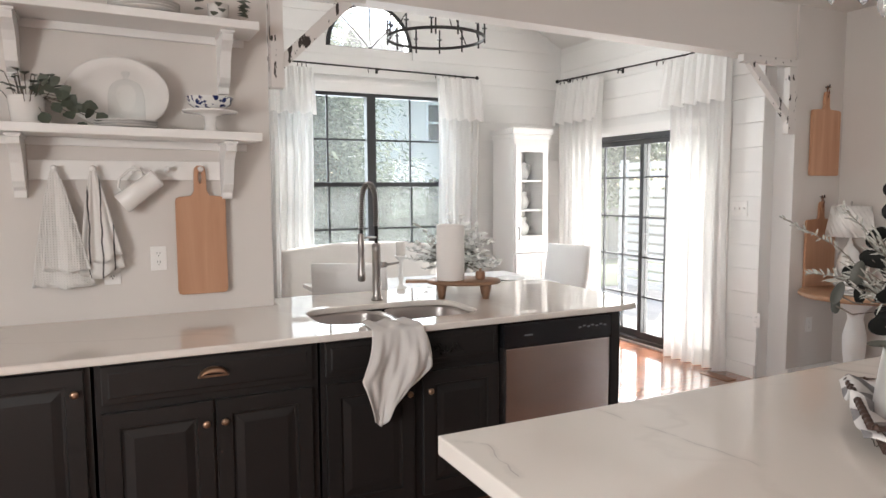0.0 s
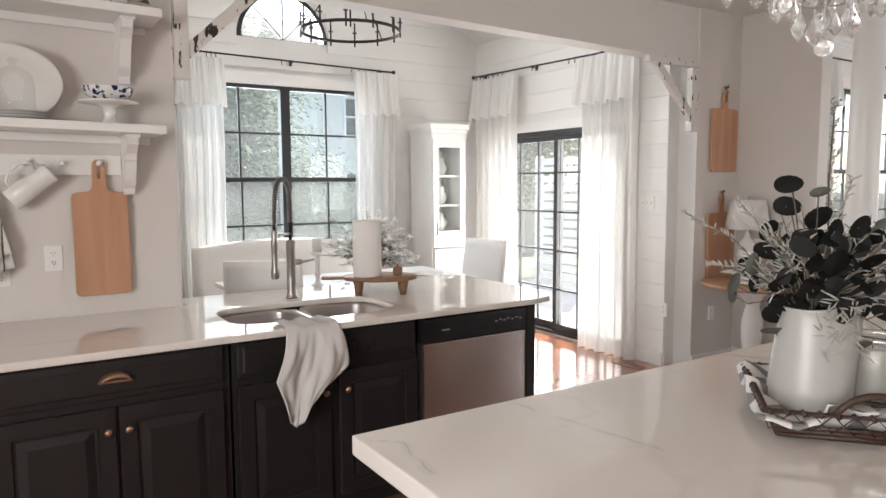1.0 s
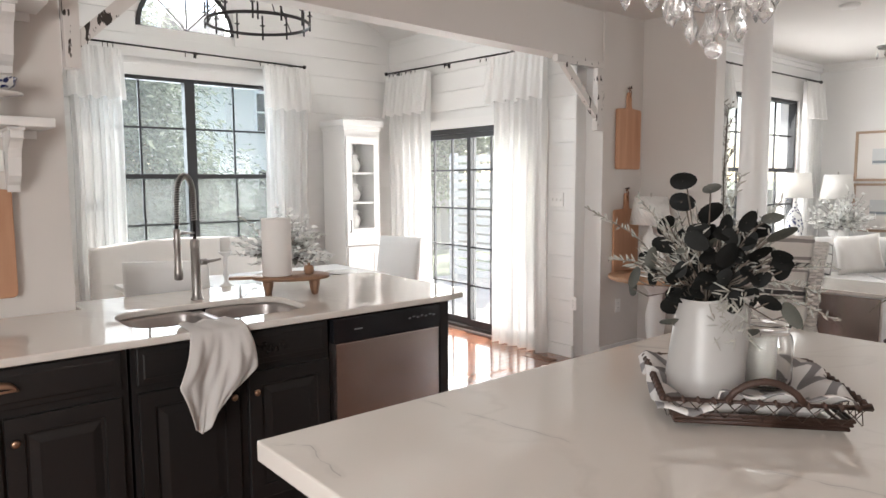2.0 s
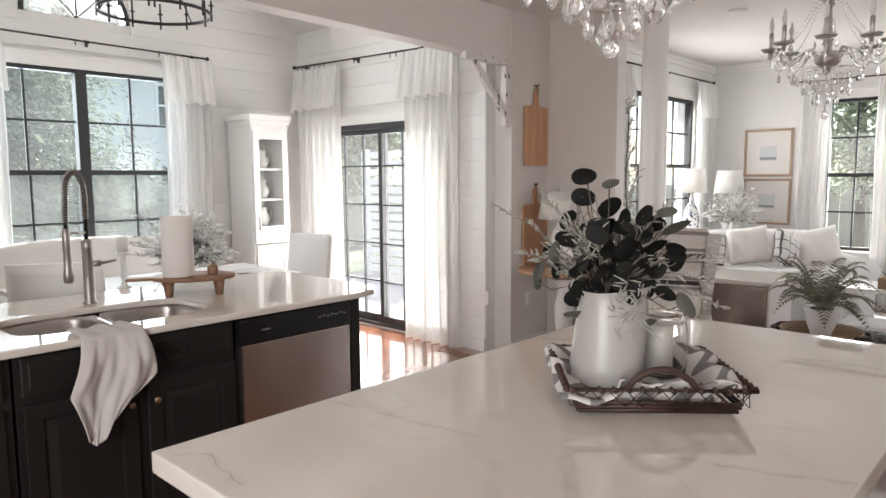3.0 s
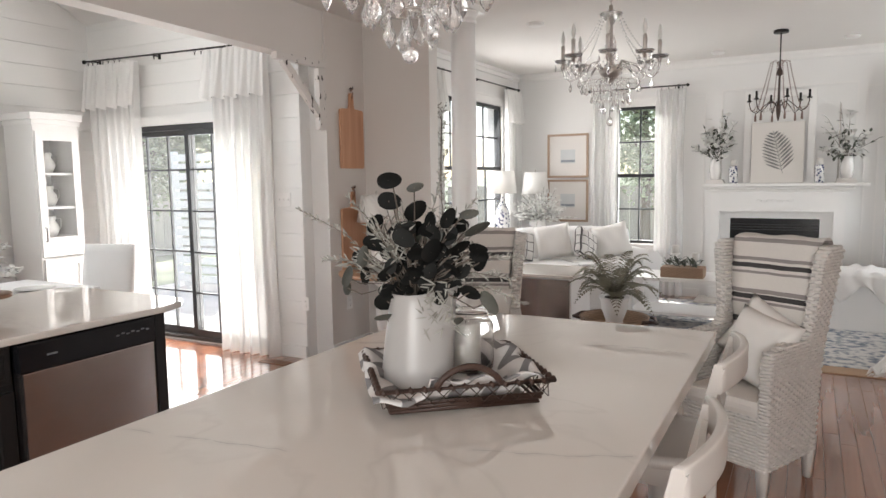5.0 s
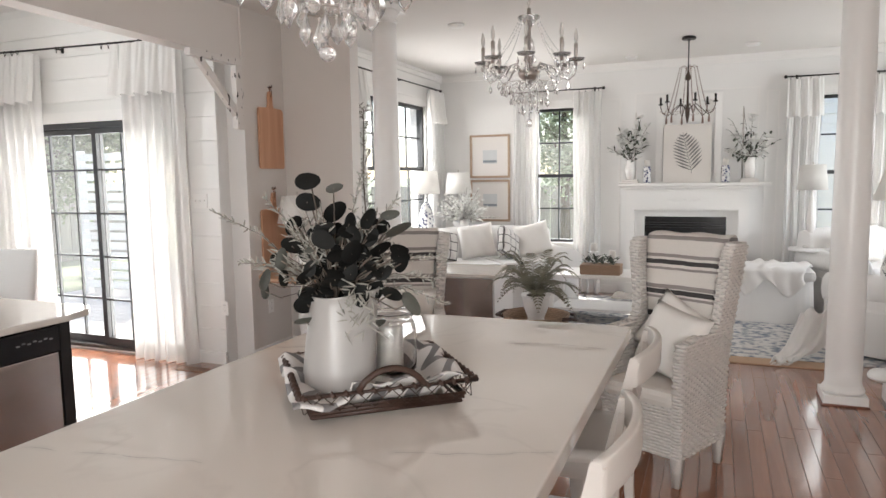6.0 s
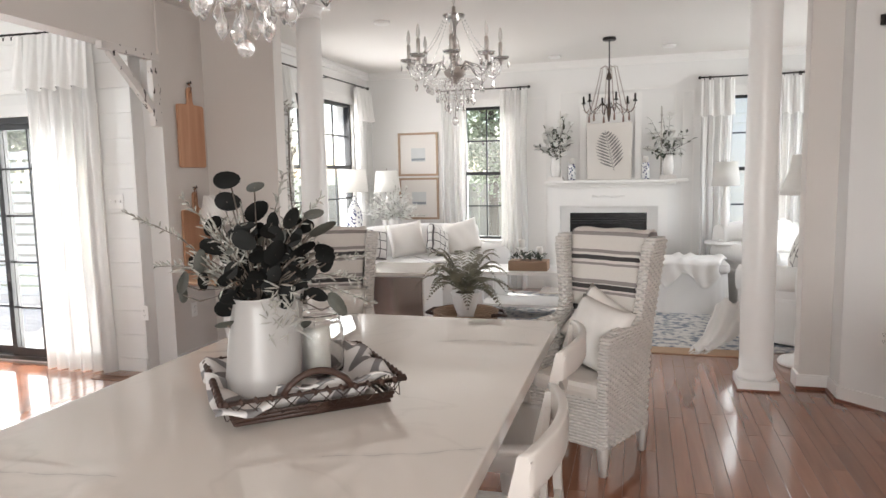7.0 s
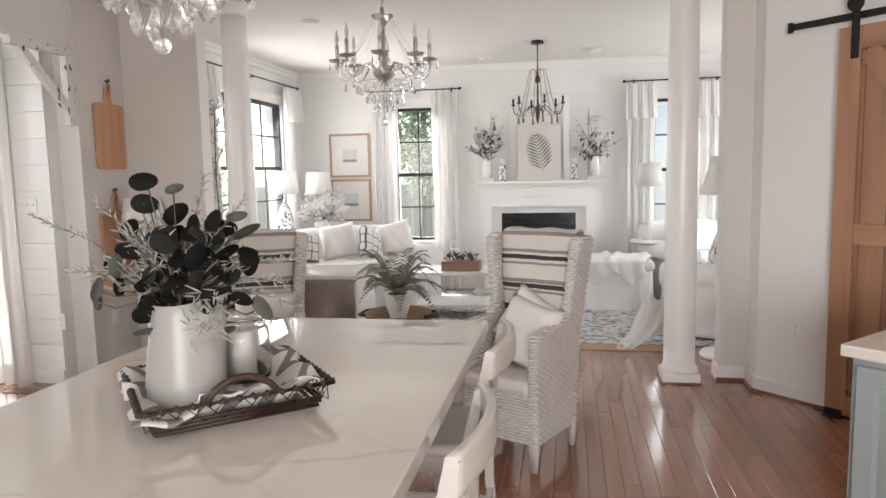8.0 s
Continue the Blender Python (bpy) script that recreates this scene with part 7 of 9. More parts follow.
flowers(pose(2.40, 5.0, 0.75), "white blossoms and greenery in a white pot", 0.40, 84, 3, 0.15, green=M_SAGE, bloom=0.12, share=0.97)


def candlestick(m, h, label, group, candle_h=0.1):
    c = thing("candlestick", m, label, "candlestick", group)
    bm = bmesh.new()
    lathe(bm, [(0.05, 0), (0.05, 0.01), (0.02, 0.03), (0.014, 0.06), (0.024, h * 0.35), (0.014, h * 0.5), (0.02, h * 0.75), (0.014, h * 0.85), (0.045, h * 0.95), (0.048, h)], 20)
    part("stick", bm, M_TRIM, c)
    bm = bmesh.new()
    lathe(bm, [(0.035, h), (0.036, h + candle_h), (0.03, h + candle_h + 0.004)], 20)
    part("candle", bm, M_WAX, c)
    return c


candlestick(pose(1.84, 4.78, 0.75), 0.26, "white turned candlestick with pillar candle", "dining candlesticks")
gl = thing("wine_glass", pose(2.62, 4.9, 0.75), "clear stemmed glass on the dining table", "glass")
bm = bmesh.new()
lathe(bm, [(0.035, 0), (0.034, 0.004), (0.005, 0.008), (0.004, 0.09), (0.012, 0.1), (0.036, 0.13), (0.04, 0.16), (0.033, 0.2), (0.031, 0.2), (0.037, 0.16), (0.033, 0.132), (0.003, 0.104)], 24)
part("bowl", bm, M_JAR, gl)
for x, y in ((2.85, 4.85), (1.6, 4.75)):
    p = thing("plate", pose(x, y, 0.7505), "white dinner plate on the dining table", "plate", "dining plates")
    bm = bmesh.new()
    lathe(bm, [(0.08, 0), (0.085, 0.0), (0.13, 0.012), (0.135, 0.015), (0.13, 0.015), (0.085, 0.005), (0.002, 0.005)], 32)
    part("dish", bm, M_PORC, p)

# corner hutch with a glazed door
hu = thing("china_cabinet", pose(3.53, 5.86, 0), "tall white china cabinet with glazed door", "cabinet")
HW, HD, HH = 0.41, 0.44, 2.12
for nm_, q in (("side_panel", (0, 0.02, 0, 0.02, HD, HH - 0.1)), ("side_panel", (HW - 0.02, 0.02, 0, HW, HD, HH - 0.1)), ("back_panel", (0.02, HD - 0.015, 0, HW - 0.02, HD, HH - 0.1)),
               ("base", (0.02, 0.02, 0, HW - 0.02, HD - 0.015, 0.85)), ("top_panel", (0.02, 0.02, HH - 0.16, HW - 0.02, HD - 0.015, HH - 0.1))):
    bm = bmesh.new()
    box(bm, *q)
    part(nm_, bm, M_TRIM, hu)
bm = bmesh.new()
box(bm, -0.015, 0.0, HH - 0.1, HW + 0.015, HD, HH - 0.06, 0.006)
box(bm, -0.035, -0.02, HH - 0.06, HW + 0.035, HD, HH, 0.008)
part("cornice", bm, M_TRIM, hu)
bm = bmesh.new()
raised_panel(bm, 0.02, HW - 0.02, 0.1, 0.84, 0.02)
part("lower_door", bm, M_TRIM, hu)
bm = bmesh.new()
for x0, x1, z0, z1 in ((0.01, 0.075, 0.86, 1.96), (HW - 0.075, HW - 0.01, 0.86, 1.96), (0.075, HW - 0.075, 0.86, 1.03), (0.075, HW - 0.075, 1.88, 1.96)):
    box(bm, x0, 0.0, z0, x1, 0.02, z1)
ud = part("upper_door", bm, M_TRIM, hu)
bm = bmesh.new()
bm.faces.new([bm.verts.new(q) for q in ((0.075, 0.01, 1.03), (HW - 0.075, 0.01, 1.03), (HW - 0.075, 0.01, 1.88), (0.075, 0.01, 1.88))])
gp = part("pane", bm, M_GLASS, ud)
gp.visible_shadow = False
bm = bmesh.new()
tube(bm, [(0.04, 0, 1.0), (0.04, -0.025, 1.0), (0.04, -0.025, 1.12), (0.04, 0, 1.12)], 0.005, 6)
part("handle", bm, M_IRON, ud, "slim black pull")
for z in (1.03, 1.30, 1.60):
    bm = bmesh.new()
    box(bm, 0.02, 0.03, z - 0.02, HW - 0.02, HD - 0.015, z)
    part("inner_shelf", bm, M_TRIM, hu)
for k, z in enumerate((1.03, 1.30, 1.60)):
    j = thing("white_jug", pose(3.73, 6.05, z + 0.0005), "white china jug inside the cabinet", "jug", "china in the cabinet")
    bm = bmesh.new()
    lathe(bm, [(0.05, 0), (0.075, 0.05), (0.07, 0.1), (0.045, 0.14), (0.055, 0.18), (0.05, 0.18), (0.04, 0.14), (0.002, 0.03)], 24)
    part("body", bm, M_PORC, j)
    bm = bmesh.new()
    tube(bm, [(0.05, 0, 0.16), (0.1, 0, 0.15), (0.1, 0, 0.08), (0.072, 0, 0.05)], 0.008, 6)
    part("handle", bm, M_PORC, j)
ve = thing("floor_vent", pose(4.20, 3.86, 0.0005), "brown metal floor register by the wall", "vent")
bm = bmesh.new()
box(bm, -0.05, -0.14, 0, 0.05, 0.14, 0.005, 0.002)
part("plate", bm, M_WALNUT, ve)
for k in range(9):
    bm = bmesh.new()
    box(bm, -0.035, -0.12 + 0.027 * k, 0.0052, 0.035, -0.12 + 0.027 * k + 0.008, 0.0075)
    part("slat", bm, M_BEAD, ve)

# ---- console corner beside the pier ----
M_PINE = wood("pale pine top", (0.46, 0.27, 0.16), (0.36, 0.19, 0.105), 0.45, 0, 6, 0.05)
rt = thing("side_table", pose(4.76, 3.12, 0), "round pine topped table on a white pedestal", "table")
bm = bmesh.new()
lathe(bm, [(0.37, 0.705), (0.38, 0.71), (0.385, 0.72), (0.38, 0.735), (0.37, 0.74), (0.002, 0.74)], 48)
part("tabletop", bm, M_PINE, rt)
bm = bmesh.new()
lathe(bm, [(0.2, 0), (0.2, 0.03), (0.09, 0.06), (0.05, 0.12), (0.075, 0.3), (0.08, 0.42), (0.05, 0.55), (0.06, 0.6), (0.11, 0.66), (0.14, 0.704)], 28)
part("pedestal", bm, M_TRIM, rt, "white turned pedestal")


def quilted(name):
    m, nt, b = nodes_of(name)
    b.inputs["Base Color"].default_value = (0.78, 0.75, 0.72, 1)
    b.inputs["Roughness"].default_value = 0.8
    w1, w2 = nt.nodes.new("ShaderNodeTexWave"), nt.nodes.new("ShaderNodeTexWave")
    tc = nt.nodes.new("ShaderNodeTexCoord")
    for w, rot in ((w1, 45), (w2, -45)):
        mp = nt.nodes.new("ShaderNodeMapping")
        mp.inputs["Rotation"].default_value = (0, radians(rot), radians(rot))
        nt.links.new(tc.outputs["Object"], mp.inputs[0])
        nt.links.new(mp.outputs[0], w.inputs["Vector"])
        w.inputs["Scale"].default_value = 12
    mul = nt.nodes.new("ShaderNodeMath")
    mul.operation = "MULTIPLY"
    nt.links.new(w1.outputs["Fac"], mul.inputs[0])
    nt.links.new(w2.outputs["Fac"], mul.inputs[1])
    bump(nt, b, mul.outputs[0], 0.6, 0.008)
    return m


M_QUILT = quilted("white quilted lamp shade")
M_SHADE = sheer("cream linen lamp shade", (0.90, 0.88, 0.85), 0.05, 0.35)


def table_lamp(m, base_h, r0, r1, sh, shade_mat, base_mat, label, group, slim=1.0):
    l = thing("table_lamp", m, label, "lamp", group)
    bm = bmesh.new()
    k = base_h
    lathe(bm, [(0.07, 0), (0.072, 0.012), (0.05, 0.03), (0.03 * slim, 0.06), (0.075 * slim, k * 0.35), (0.085 * slim, k * 0.5), (0.06 * slim, k * 0.72), (0.022, k * 0.84), (0.026, k * 0.88), (0.012, k * 0.92), (0.008, k + 0.05)], 28)
    part("base", bm, base_mat, l)
    bm = bmesh.new()
    lathe(bm, [(r0, k), (r1, k + sh)], 40, cap=False)
    thicken(part("shade", bm, shade_mat, l), 0.004)
    bm = bmesh.new()
    lathe(bm, [(0.004, k + 0.05), (0.004, k + sh + 0.01), (0.01, k + sh + 0.02), (0.004, k + sh + 0.035)], 10)
    for a in (0, 2.09, 4.19):
        tube(bm, [(0, 0, k + sh - 0.01), (r1 * math.cos(a), r1 * math.sin(a), k + sh - 0.004)], 0.0025, 5)
    part("harp", bm, M_SILVER, l)
    return l


table_lamp(pose(4.90, 3.28, 0.741), 0.40, 0.17, 0.13, 0.23, M_QUILT, M_PORC, "table lamp with white quilted shade and porcelain base", "lamps")
pj = thing("water_jug", pose(4.66, 3.06, 0.757), "white porcelain jug standing on a plate", "jug")
bm = bmesh.new()
lathe(bm, [(0.05, 0), (0.075, 0.03), (0.085, 0.08), (0.07, 0.14), (0.045, 0.18), (0.055, 0.23), (0.05, 0.23), (0.04, 0.18), (0.002, 0.05)], 28)
part("body", bm, M_PORC, pj)
bm = bmesh.new()
tube(bm, [(-0.045, 0, 0.2), (-0.1, 0, 0.21), (-0.12, 0, 0.16), (-0.1, 0, 0.09), (-0.082, 0, 0.07)], 0.008, 8)
part("handle", bm, M_PORC, pj)
p = thing("plate", pose(4.66, 3.06, 0.7405), "white plate under a porcelain jug", "plate")
bm = bmesh.new()
lathe(bm, [(0.09, 0), (0.13, 0.01), (0.135, 0.014), (0.09, 0.014), (0.002, 0.014)], 32)
part("dish", bm, M_PORC, p)

# tall slender tree by the living room window
tr = thing("slender_tree", pose(5.78, 3.10, 0), "tall slender potted olive tree by the window", "tree")
bm = bmesh.new()
lathe(bm, [(0.12, 0), (0.16, 0.28), (0.165, 0.3), (0.15, 0.3), (0.14, 0.26), (0.002, 0.25)], 26)
part("pot", bm, M_PORC, tr)
bm, bl = bmesh.new(), bmesh.new()
tube(bm, [(0, 0, 0.25), (0.01, 0, 0.9), (-0.02, 0.01, 1.5), (0, 0, 2.15)], 0.014, 8, 0.004)
rnd = random.Random(44)
for k in range(46):
    z = 0.95 + 1.25 * k / 45
    a = rnd.uniform(0, 6.28)
    r = rnd.uniform(0.08, 0.21) * (1.1 - 0.4 * (z - 0.9))
    q0, q1 = Vector((0, 0, z - 0.06)), Vector((r * math.cos(a), r * math.sin(a), z + 0.05))
    tube(bm, [q0, q1], 0.003, 4, 0.001)
    for j in range(6):
        leaf(bl, q0.lerp(q1, 0.2 + 0.8 * j / 9), (rnd.uniform(-1, 1), rnd.uniform(-1, 1), rnd.uniform(-0.3, 1)), (0, -1, 0.5), rnd.uniform(0.035, 0.06), 0.013)
part("trunk", bm, M_TWIG, tr)
part("foliage", bl, M_SAGE, tr)


# ---- wicker chairs ----
GB, DB = (0.27, 0.24, 0.23), (0.05, 0.045, 0.045)
M_STRIPE = striped("cream throw with dark woven bands", (0.70, 0.655, 0.61),
                   [(1.165, 1.185, GB), (1.07, 1.088, GB), (1.032, 1.056, DB), (1.003, 1.016, GB), (0.903, 0.925, GB), (0.872, 0.898, DB), (0.848, 0.862, GB), (0.745, 0.775, DB), (0.70, 0.715, GB)], 2, 0.012)
M_CUSH = surface("oatmeal seat cushion", (0.66, 0.61, 0.56), 0.95, vary=0.04, scale=10, grain=240, relief=0.3, depth=0.002)


SIDE = [(-0.222, 0.14), (-0.232, 0.66), (-0.22, 0.70), (-0.18, 0.715), (0.06, 0.725), (0.115, 0.755), (0.135, 0.83), (0.145, 1.10), (0.165, 1.145), (0.20, 1.165), (0.28, 1.165), (0.312, 1.14), (0.31, 1.0), (0.26, 0.60), (0.24, 0.14)]


def splay(z):
    """How far the chair's sides lean outwards at height z."""
    return 0.78 + 0.22 * max(0.0, min(1.0, (z - 0.14) / 1.02)) ** 2.4


def strand(verts, faces, path, row, closed, half=0.0088, bulge=0.0036):
    """One woven strand along (point, outward) pairs, passing over and under the stakes."""
    start = len(verts)
    for k, (p, out) in enumerate(path):
        c = p + out * bulge * (1 if (k // 2 + row) % 2 else -1)
        for a in range(5):
            w = 2 * math.pi * a / 5
            verts.append(tuple(c + out * 0.0048 * math.cos(w) + Vector((0, 0, half * math.sin(w)))))
    n = len(path)
    for k in range(n if closed else n - 1):
        for a in range(5):
            b = (a + 1) % 5
            faces.append((start + 5 * k + a, start + 5 * k + b, start + 5 * ((k + 1) % n) + b, start + 5 * ((k + 1) % n) + a))


def woven(name, verts, faces, parent, label):
    me = bpy.data.meshes.new(name)
    me.from_pydata(verts, [], faces)
    for f in me.polygons:
        f.use_smooth = True
    me.materials.append(M_STRAND)
    ob = new(name, me)
    ob.parent = parent
    return tagged(ob, label)


def wicker_chair(m, label):
    """A wing chair that faces -y; origin on the floor under its seat."""
    c = thing("wicker_armchair", m, label, "armchair", "wicker armchairs")
    hw = 0.287
    n = len(SIDE)
    for sx in (-1, 1):
        bm = bmesh.new()
        loops = []
        for x in (hw - 0.050, hw - 0.045, hw, hw + 0.006):
            ins = 0.014 if x in (hw - 0.050, hw + 0.006) else 0.006
            loops.append([bm.verts.new((sx * x * splay(z), y + (0.03 - y) * ins * 2, z + (0.6 - z) * ins)) for y, z in SIDE])
        for a, b in zip(loops, loops[1:]):
            for i in range(n):
                bm.faces.new((a[i], a[(i + 1) % n], b[(i + 1) % n], b[i]))
        bm.faces.new(loops[0])
        bm.faces.new(loops[-1])
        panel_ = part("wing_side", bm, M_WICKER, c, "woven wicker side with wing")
        # strands round the panel, row by row
        verts, faces = [], []
        row, z = 0, 0.150
        while z < 1.158:
            ys = []
            for (y0, z0), (y1, z1) in zip(SIDE, SIDE[1:] + SIDE[:1]):
                if (z0 - z) * (z1 - z) < 0:
                    ys.append(y0 + (y1 - y0) * (z - z0) / (z1 - z0))
            yf, yb = min(ys), max(ys)
            xo, xi = (hw + 0.008) * splay(z), (hw - 0.052) * splay(z)
            path = []
            for (ax, ay), (bx, by), out in (((xo, yf), (xo, yb), (1, 0)), ((xo, yb), (xi, yb), (0, 1)), ((xi, yb), (xi, yf), (-1, 0)), ((xi, yf), (xo, yf), (0, -1))):
                cnt = 4 if out[1] else (36 if z < 0.72 else 14)
                for k in range(cnt):
                    f = (k + 0.5) / cnt
                    path.append((Vector((sx * (ax + (bx - ax) * f), ay + (by - ay) * f, z)), Vector((sx * out[0], out[1], 0))))
            strand(verts, faces, path, row, True)
            row, z = row + 1, z + 0.0162
        woven("weave", verts, faces, panel_, "thick whitewashed strands")
        for y in (-0.195, 0.23):
            bm = bmesh.new()
            lathe(bm, [(0.022, 0), (0.036, 0.14), (0.036, 0.2)], 4, (sx * 0.205, y, 0))
            bmesh.ops.rotate(bm, verts=bm.verts, cent=(sx * 0.205, y, 0), matrix=Matrix.Rotation(radians(45), 3, "Z"))
            part("leg", bm, M_STOOL, c, "whitewashed wooden leg")
    bm = bmesh.new()
    box(bm, -0.19, -0.215, 0.14, 0.19, -0.195, 0.40, 0.006)
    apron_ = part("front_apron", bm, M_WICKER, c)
    verts, faces = [], []
    for row in range(15):
        z = 0.152 + 0.0162 * row
        path = [(Vector((-0.195 + 0.39 * k / 31, -0.217, z)), Vector((0, -1, 0))) for k in range(32)]
        strand(verts, faces, path, row, False)
    woven("weave", verts, faces, apron_, "thick whitewashed strands")
    bm = bmesh.new()

    def back(u, v):
        z = 0.40 + 0.75 * v
        y = 0.215 + 0.075 * v ** 1.3 - 0.02 * math.cos(math.pi * (u - 0.5)) + 0.02
        return ((2 * u - 1) * (hw - 0.05) * splay(z), y, z + 0.02 * math.sin(math.pi * u) * v)
    sheet(bm, back, 12, 14)
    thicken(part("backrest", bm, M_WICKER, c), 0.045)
    bm = bmesh.new()
    box(bm, -0.19, -0.235, 0.39, 0.19, 0.2, 0.475, 0.03)
    part("seat_cushion", bm, M_CUSH, c, "oatmeal seat cushion")
    return c


def throw_for(m, label):
    t = thing("striped_throw", m, label, "throw", "striped throws")
    bm = bmesh.new()

    def over(u, v):
        x = (2 * u - 1) * 0.225 + 0.006 * math.sin(9 * v)
        if v < 0.86:
            k = v / 0.86
            z = 0.50 + 0.675 * k
            y = 0.165 + 0.068 * ((z - 0.4) / 0.75) ** 1.3 - 0.012 + 0.006 * math.sin(8 * u + 6 * v)
        else:
            k = (v - 0.86) / 0.14
            z = 1.178 + 0.014 * math.sin(math.pi * k) - 0.09 * max(0, k - 0.5)
            y = 0.222 + 0.115 * min(1, k * 1.4)
        return (x * splay(z), y, z + 0.004 * math.sin(13 * u))
    sheet(bm, over, 24, 40)
    thicken(part("cloth", bm, M_STRIPE, t), 0.006)
    bm = bmesh.new()
    for k in range(44):
        x = -0.18 + 0.36 * k / 43
        tube(bm, [(x, 0.16, 0.505), (x + 0.004 * math.sin(k * 2.3), 0.145, 0.49), (x + 0.006 * math.sin(k * 1.7), 0.12, 0.482)], 0.002, 4)
    tagged(part("fringe", bm, M_LINEN, t, "knotted cream fringe"), kind="stuff")
    return t


def loose_pillow(m, w, h, t, mat, label, group):
    p = thing("throw_pillow", m, label, "pillow", group)
    bm = bmesh.new()
    pillow(bm, w, h, t)
    part("cover", bm, mat, p)
    return p


M_STRAND = surface("whitewashed rattan strand", (0.68, 0.64, 0.60), 0.6, vary=0.2, scale=22, grain=140, relief=0.25, depth=0.002)
CH1 = pose(3.611, 0.231, 0, 0, 0, -115.5)
CH2 = pose(3.60, 1.70, 0, 0, 0, -66)
ch = wicker_chair(CH1, "whitewashed wicker wing armchair beside the island")
copy_thing(ch, CH2)
throw_for(CH1, "cream throw with dark stripes over the chair back")
throw_for(CH2, "cream striped throw hanging on the far chair")
M_PILLOW = surface("cream linen pillow", (0.80, 0.765, 0.725), 0.95, vary=0.04, scale=8, grain=220, relief=0.25, depth=0.002)
loose_pillow(CH1 @ pose(0.05, 0.01, 0.655, -20, 12, -8), 0.34, 0.36, 0.15, M_PILLOW, "cream linen pillow leaning on the chair arm", "chair pillows")
loose_pillow(CH1 @ pose(0.01, 0.11, 0.685, -16, 30, 4), 0.33, 0.33, 0.11, M_PILLOW, "cream pillow tucked behind another pillow", "chair pillows")
loose_pillow(CH2 @ pose(0.03, 0.06, 0.665, -18, 4, 6), 0.36, 0.38, 0.14, M_PILLOW, "cream linen pillow on the far chair", "chair pillows")

# fern on a tray table between the chairs
ftab = thing("tray_table", pose(4.32, 1.07, 0.0), "round wicker tray table with looped handles", "table")
bm = bmesh.new()
lathe(bm, [(0.20, 0.53), (0.208, 0.535), (0.217, 0.60), (0.222, 0.608), (0.216, 0.612), (0.208, 0.60), (0.198, 0.545), (0.002, 0.545)], 40)
part("tray", bm, M_WEAVE, ftab, "brown woven tray")
for sy in (-1, 1):
    bm = bmesh.new()
    tube(bm, [(-0.1, sy * 0.195, 0.60), (-0.07, sy * 0.24, 0.60), (0, sy * 0.27, 0.585), (0.07, sy * 0.24, 0.60), (0.1, sy * 0.195, 0.60)], 0.011, 8)
    part("handle", bm, M_RATTAN, ftab)
for a in (0.5, 2.07, 3.64, 5.2):
    bm = bmesh.new()
    tube(bm, [(0.19 * math.cos(a), 0.19 * math.sin(a), 0), (0.15 * math.cos(a), 0.15 * math.sin(a), 0.53)], 0.014, 8)
    part("leg", bm, M_RATTAN, ftab)
fe = thing("potted_fern", pose(4.32, 1.07, 0.546), "fern in a fluted white urn on a tray", "plant")
bm = bmesh.new()
rings = lathe(bm, [(0.066, 0), (0.068, 0.012), (0.052, 0.028), (0.06, 0.055), (0.08, 0.11), (0.086, 0.16), (0.096, 0.178), (0.097, 0.19), (0.084, 0.188), (0.002, 0.175)], 36)
for ring in rings[3:6]:
    for i, vtx in enumerate(ring):
        s = 1 + (0.035 if i % 3 == 0 else -0.01)
        vtx.co.x *= s
        vtx.co.y *= s
part("urn", bm, M_LIVING, fe)
bm = bmesh.new()
lathe(bm, [(0.082, 0.176), (0.06, 0.186), (0.002, 0.19)], 24)
part("soil", bm, surface("dark potting soil", (0.03, 0.022, 0.016), 0.95, vary=0.4, scale=40, grain=120, relief=0.6), fe, "dark soil")
rnd = random.Random(21)
for k in range(38):
    a = 2 * math.pi * k / 13 + rnd.uniform(-0.25, 0.25)
    up = (k * 5) % 7 / 6
    ln = rnd.uniform(0.27, 0.36) - 0.08 * up
    rise = 0.08 + 0.20 * up + rnd.uniform(-0.02, 0.05)
    d = Vector((math.cos(a), math.sin(a), 0))
    side = Vector((-d.y, d.x, 0))
    bm = bmesh.new()
    pts = []
    for j in range(19):
        t = j / 18
        pts.append(Vector((0, 0, 0.18)) + d * ln * t + Vector((0, 0, rise * math.sin((2.2 - 0.5 * up) * t) - 0.12 * t ** 3 * (1 - 0.8 * up))))
    tube(bm, pts, 0.0018, 4, 0.0006)
    for j in range(2, 19):
        w = 0.068 * math.sin(math.pi * min(1, (j / 18) * 0.82 + 0.15))
        for sg in (-1, 1):
            leaf(bm, pts[j], side * sg + (pts[j] - pts[j - 1]).normalized() * 0.6, (-0.3, 0, 1), w * (1 - 0.25 * up), 0.014)
    part("frond", bm, M_FERN, fe)

# beverage cooler with a white top
fr = thing("beverage_cooler", pose(4.66, 1.47, 0), "low stainless cooler cabinet with white top", "cooler")
bm = bmesh.new()
box(bm, 0.02, 0.0, 0.02, 0.5, 0.52, 0.775, 0.004)
part("body", bm, M_TRIM, fr)
bm = bmesh.new()
box(bm, 0.0, 0.01, 0.06, 0.022, 0.51, 0.765, 0.004)
part("door", bm, M_STEEL, fr, "dark steel door")
bm = bmesh.new()
box(bm, -0.02, -0.02, 0.776, 0.54, 0.54, 0.80, 0.004)
part("top", bm, M_QUARTZ, fr)

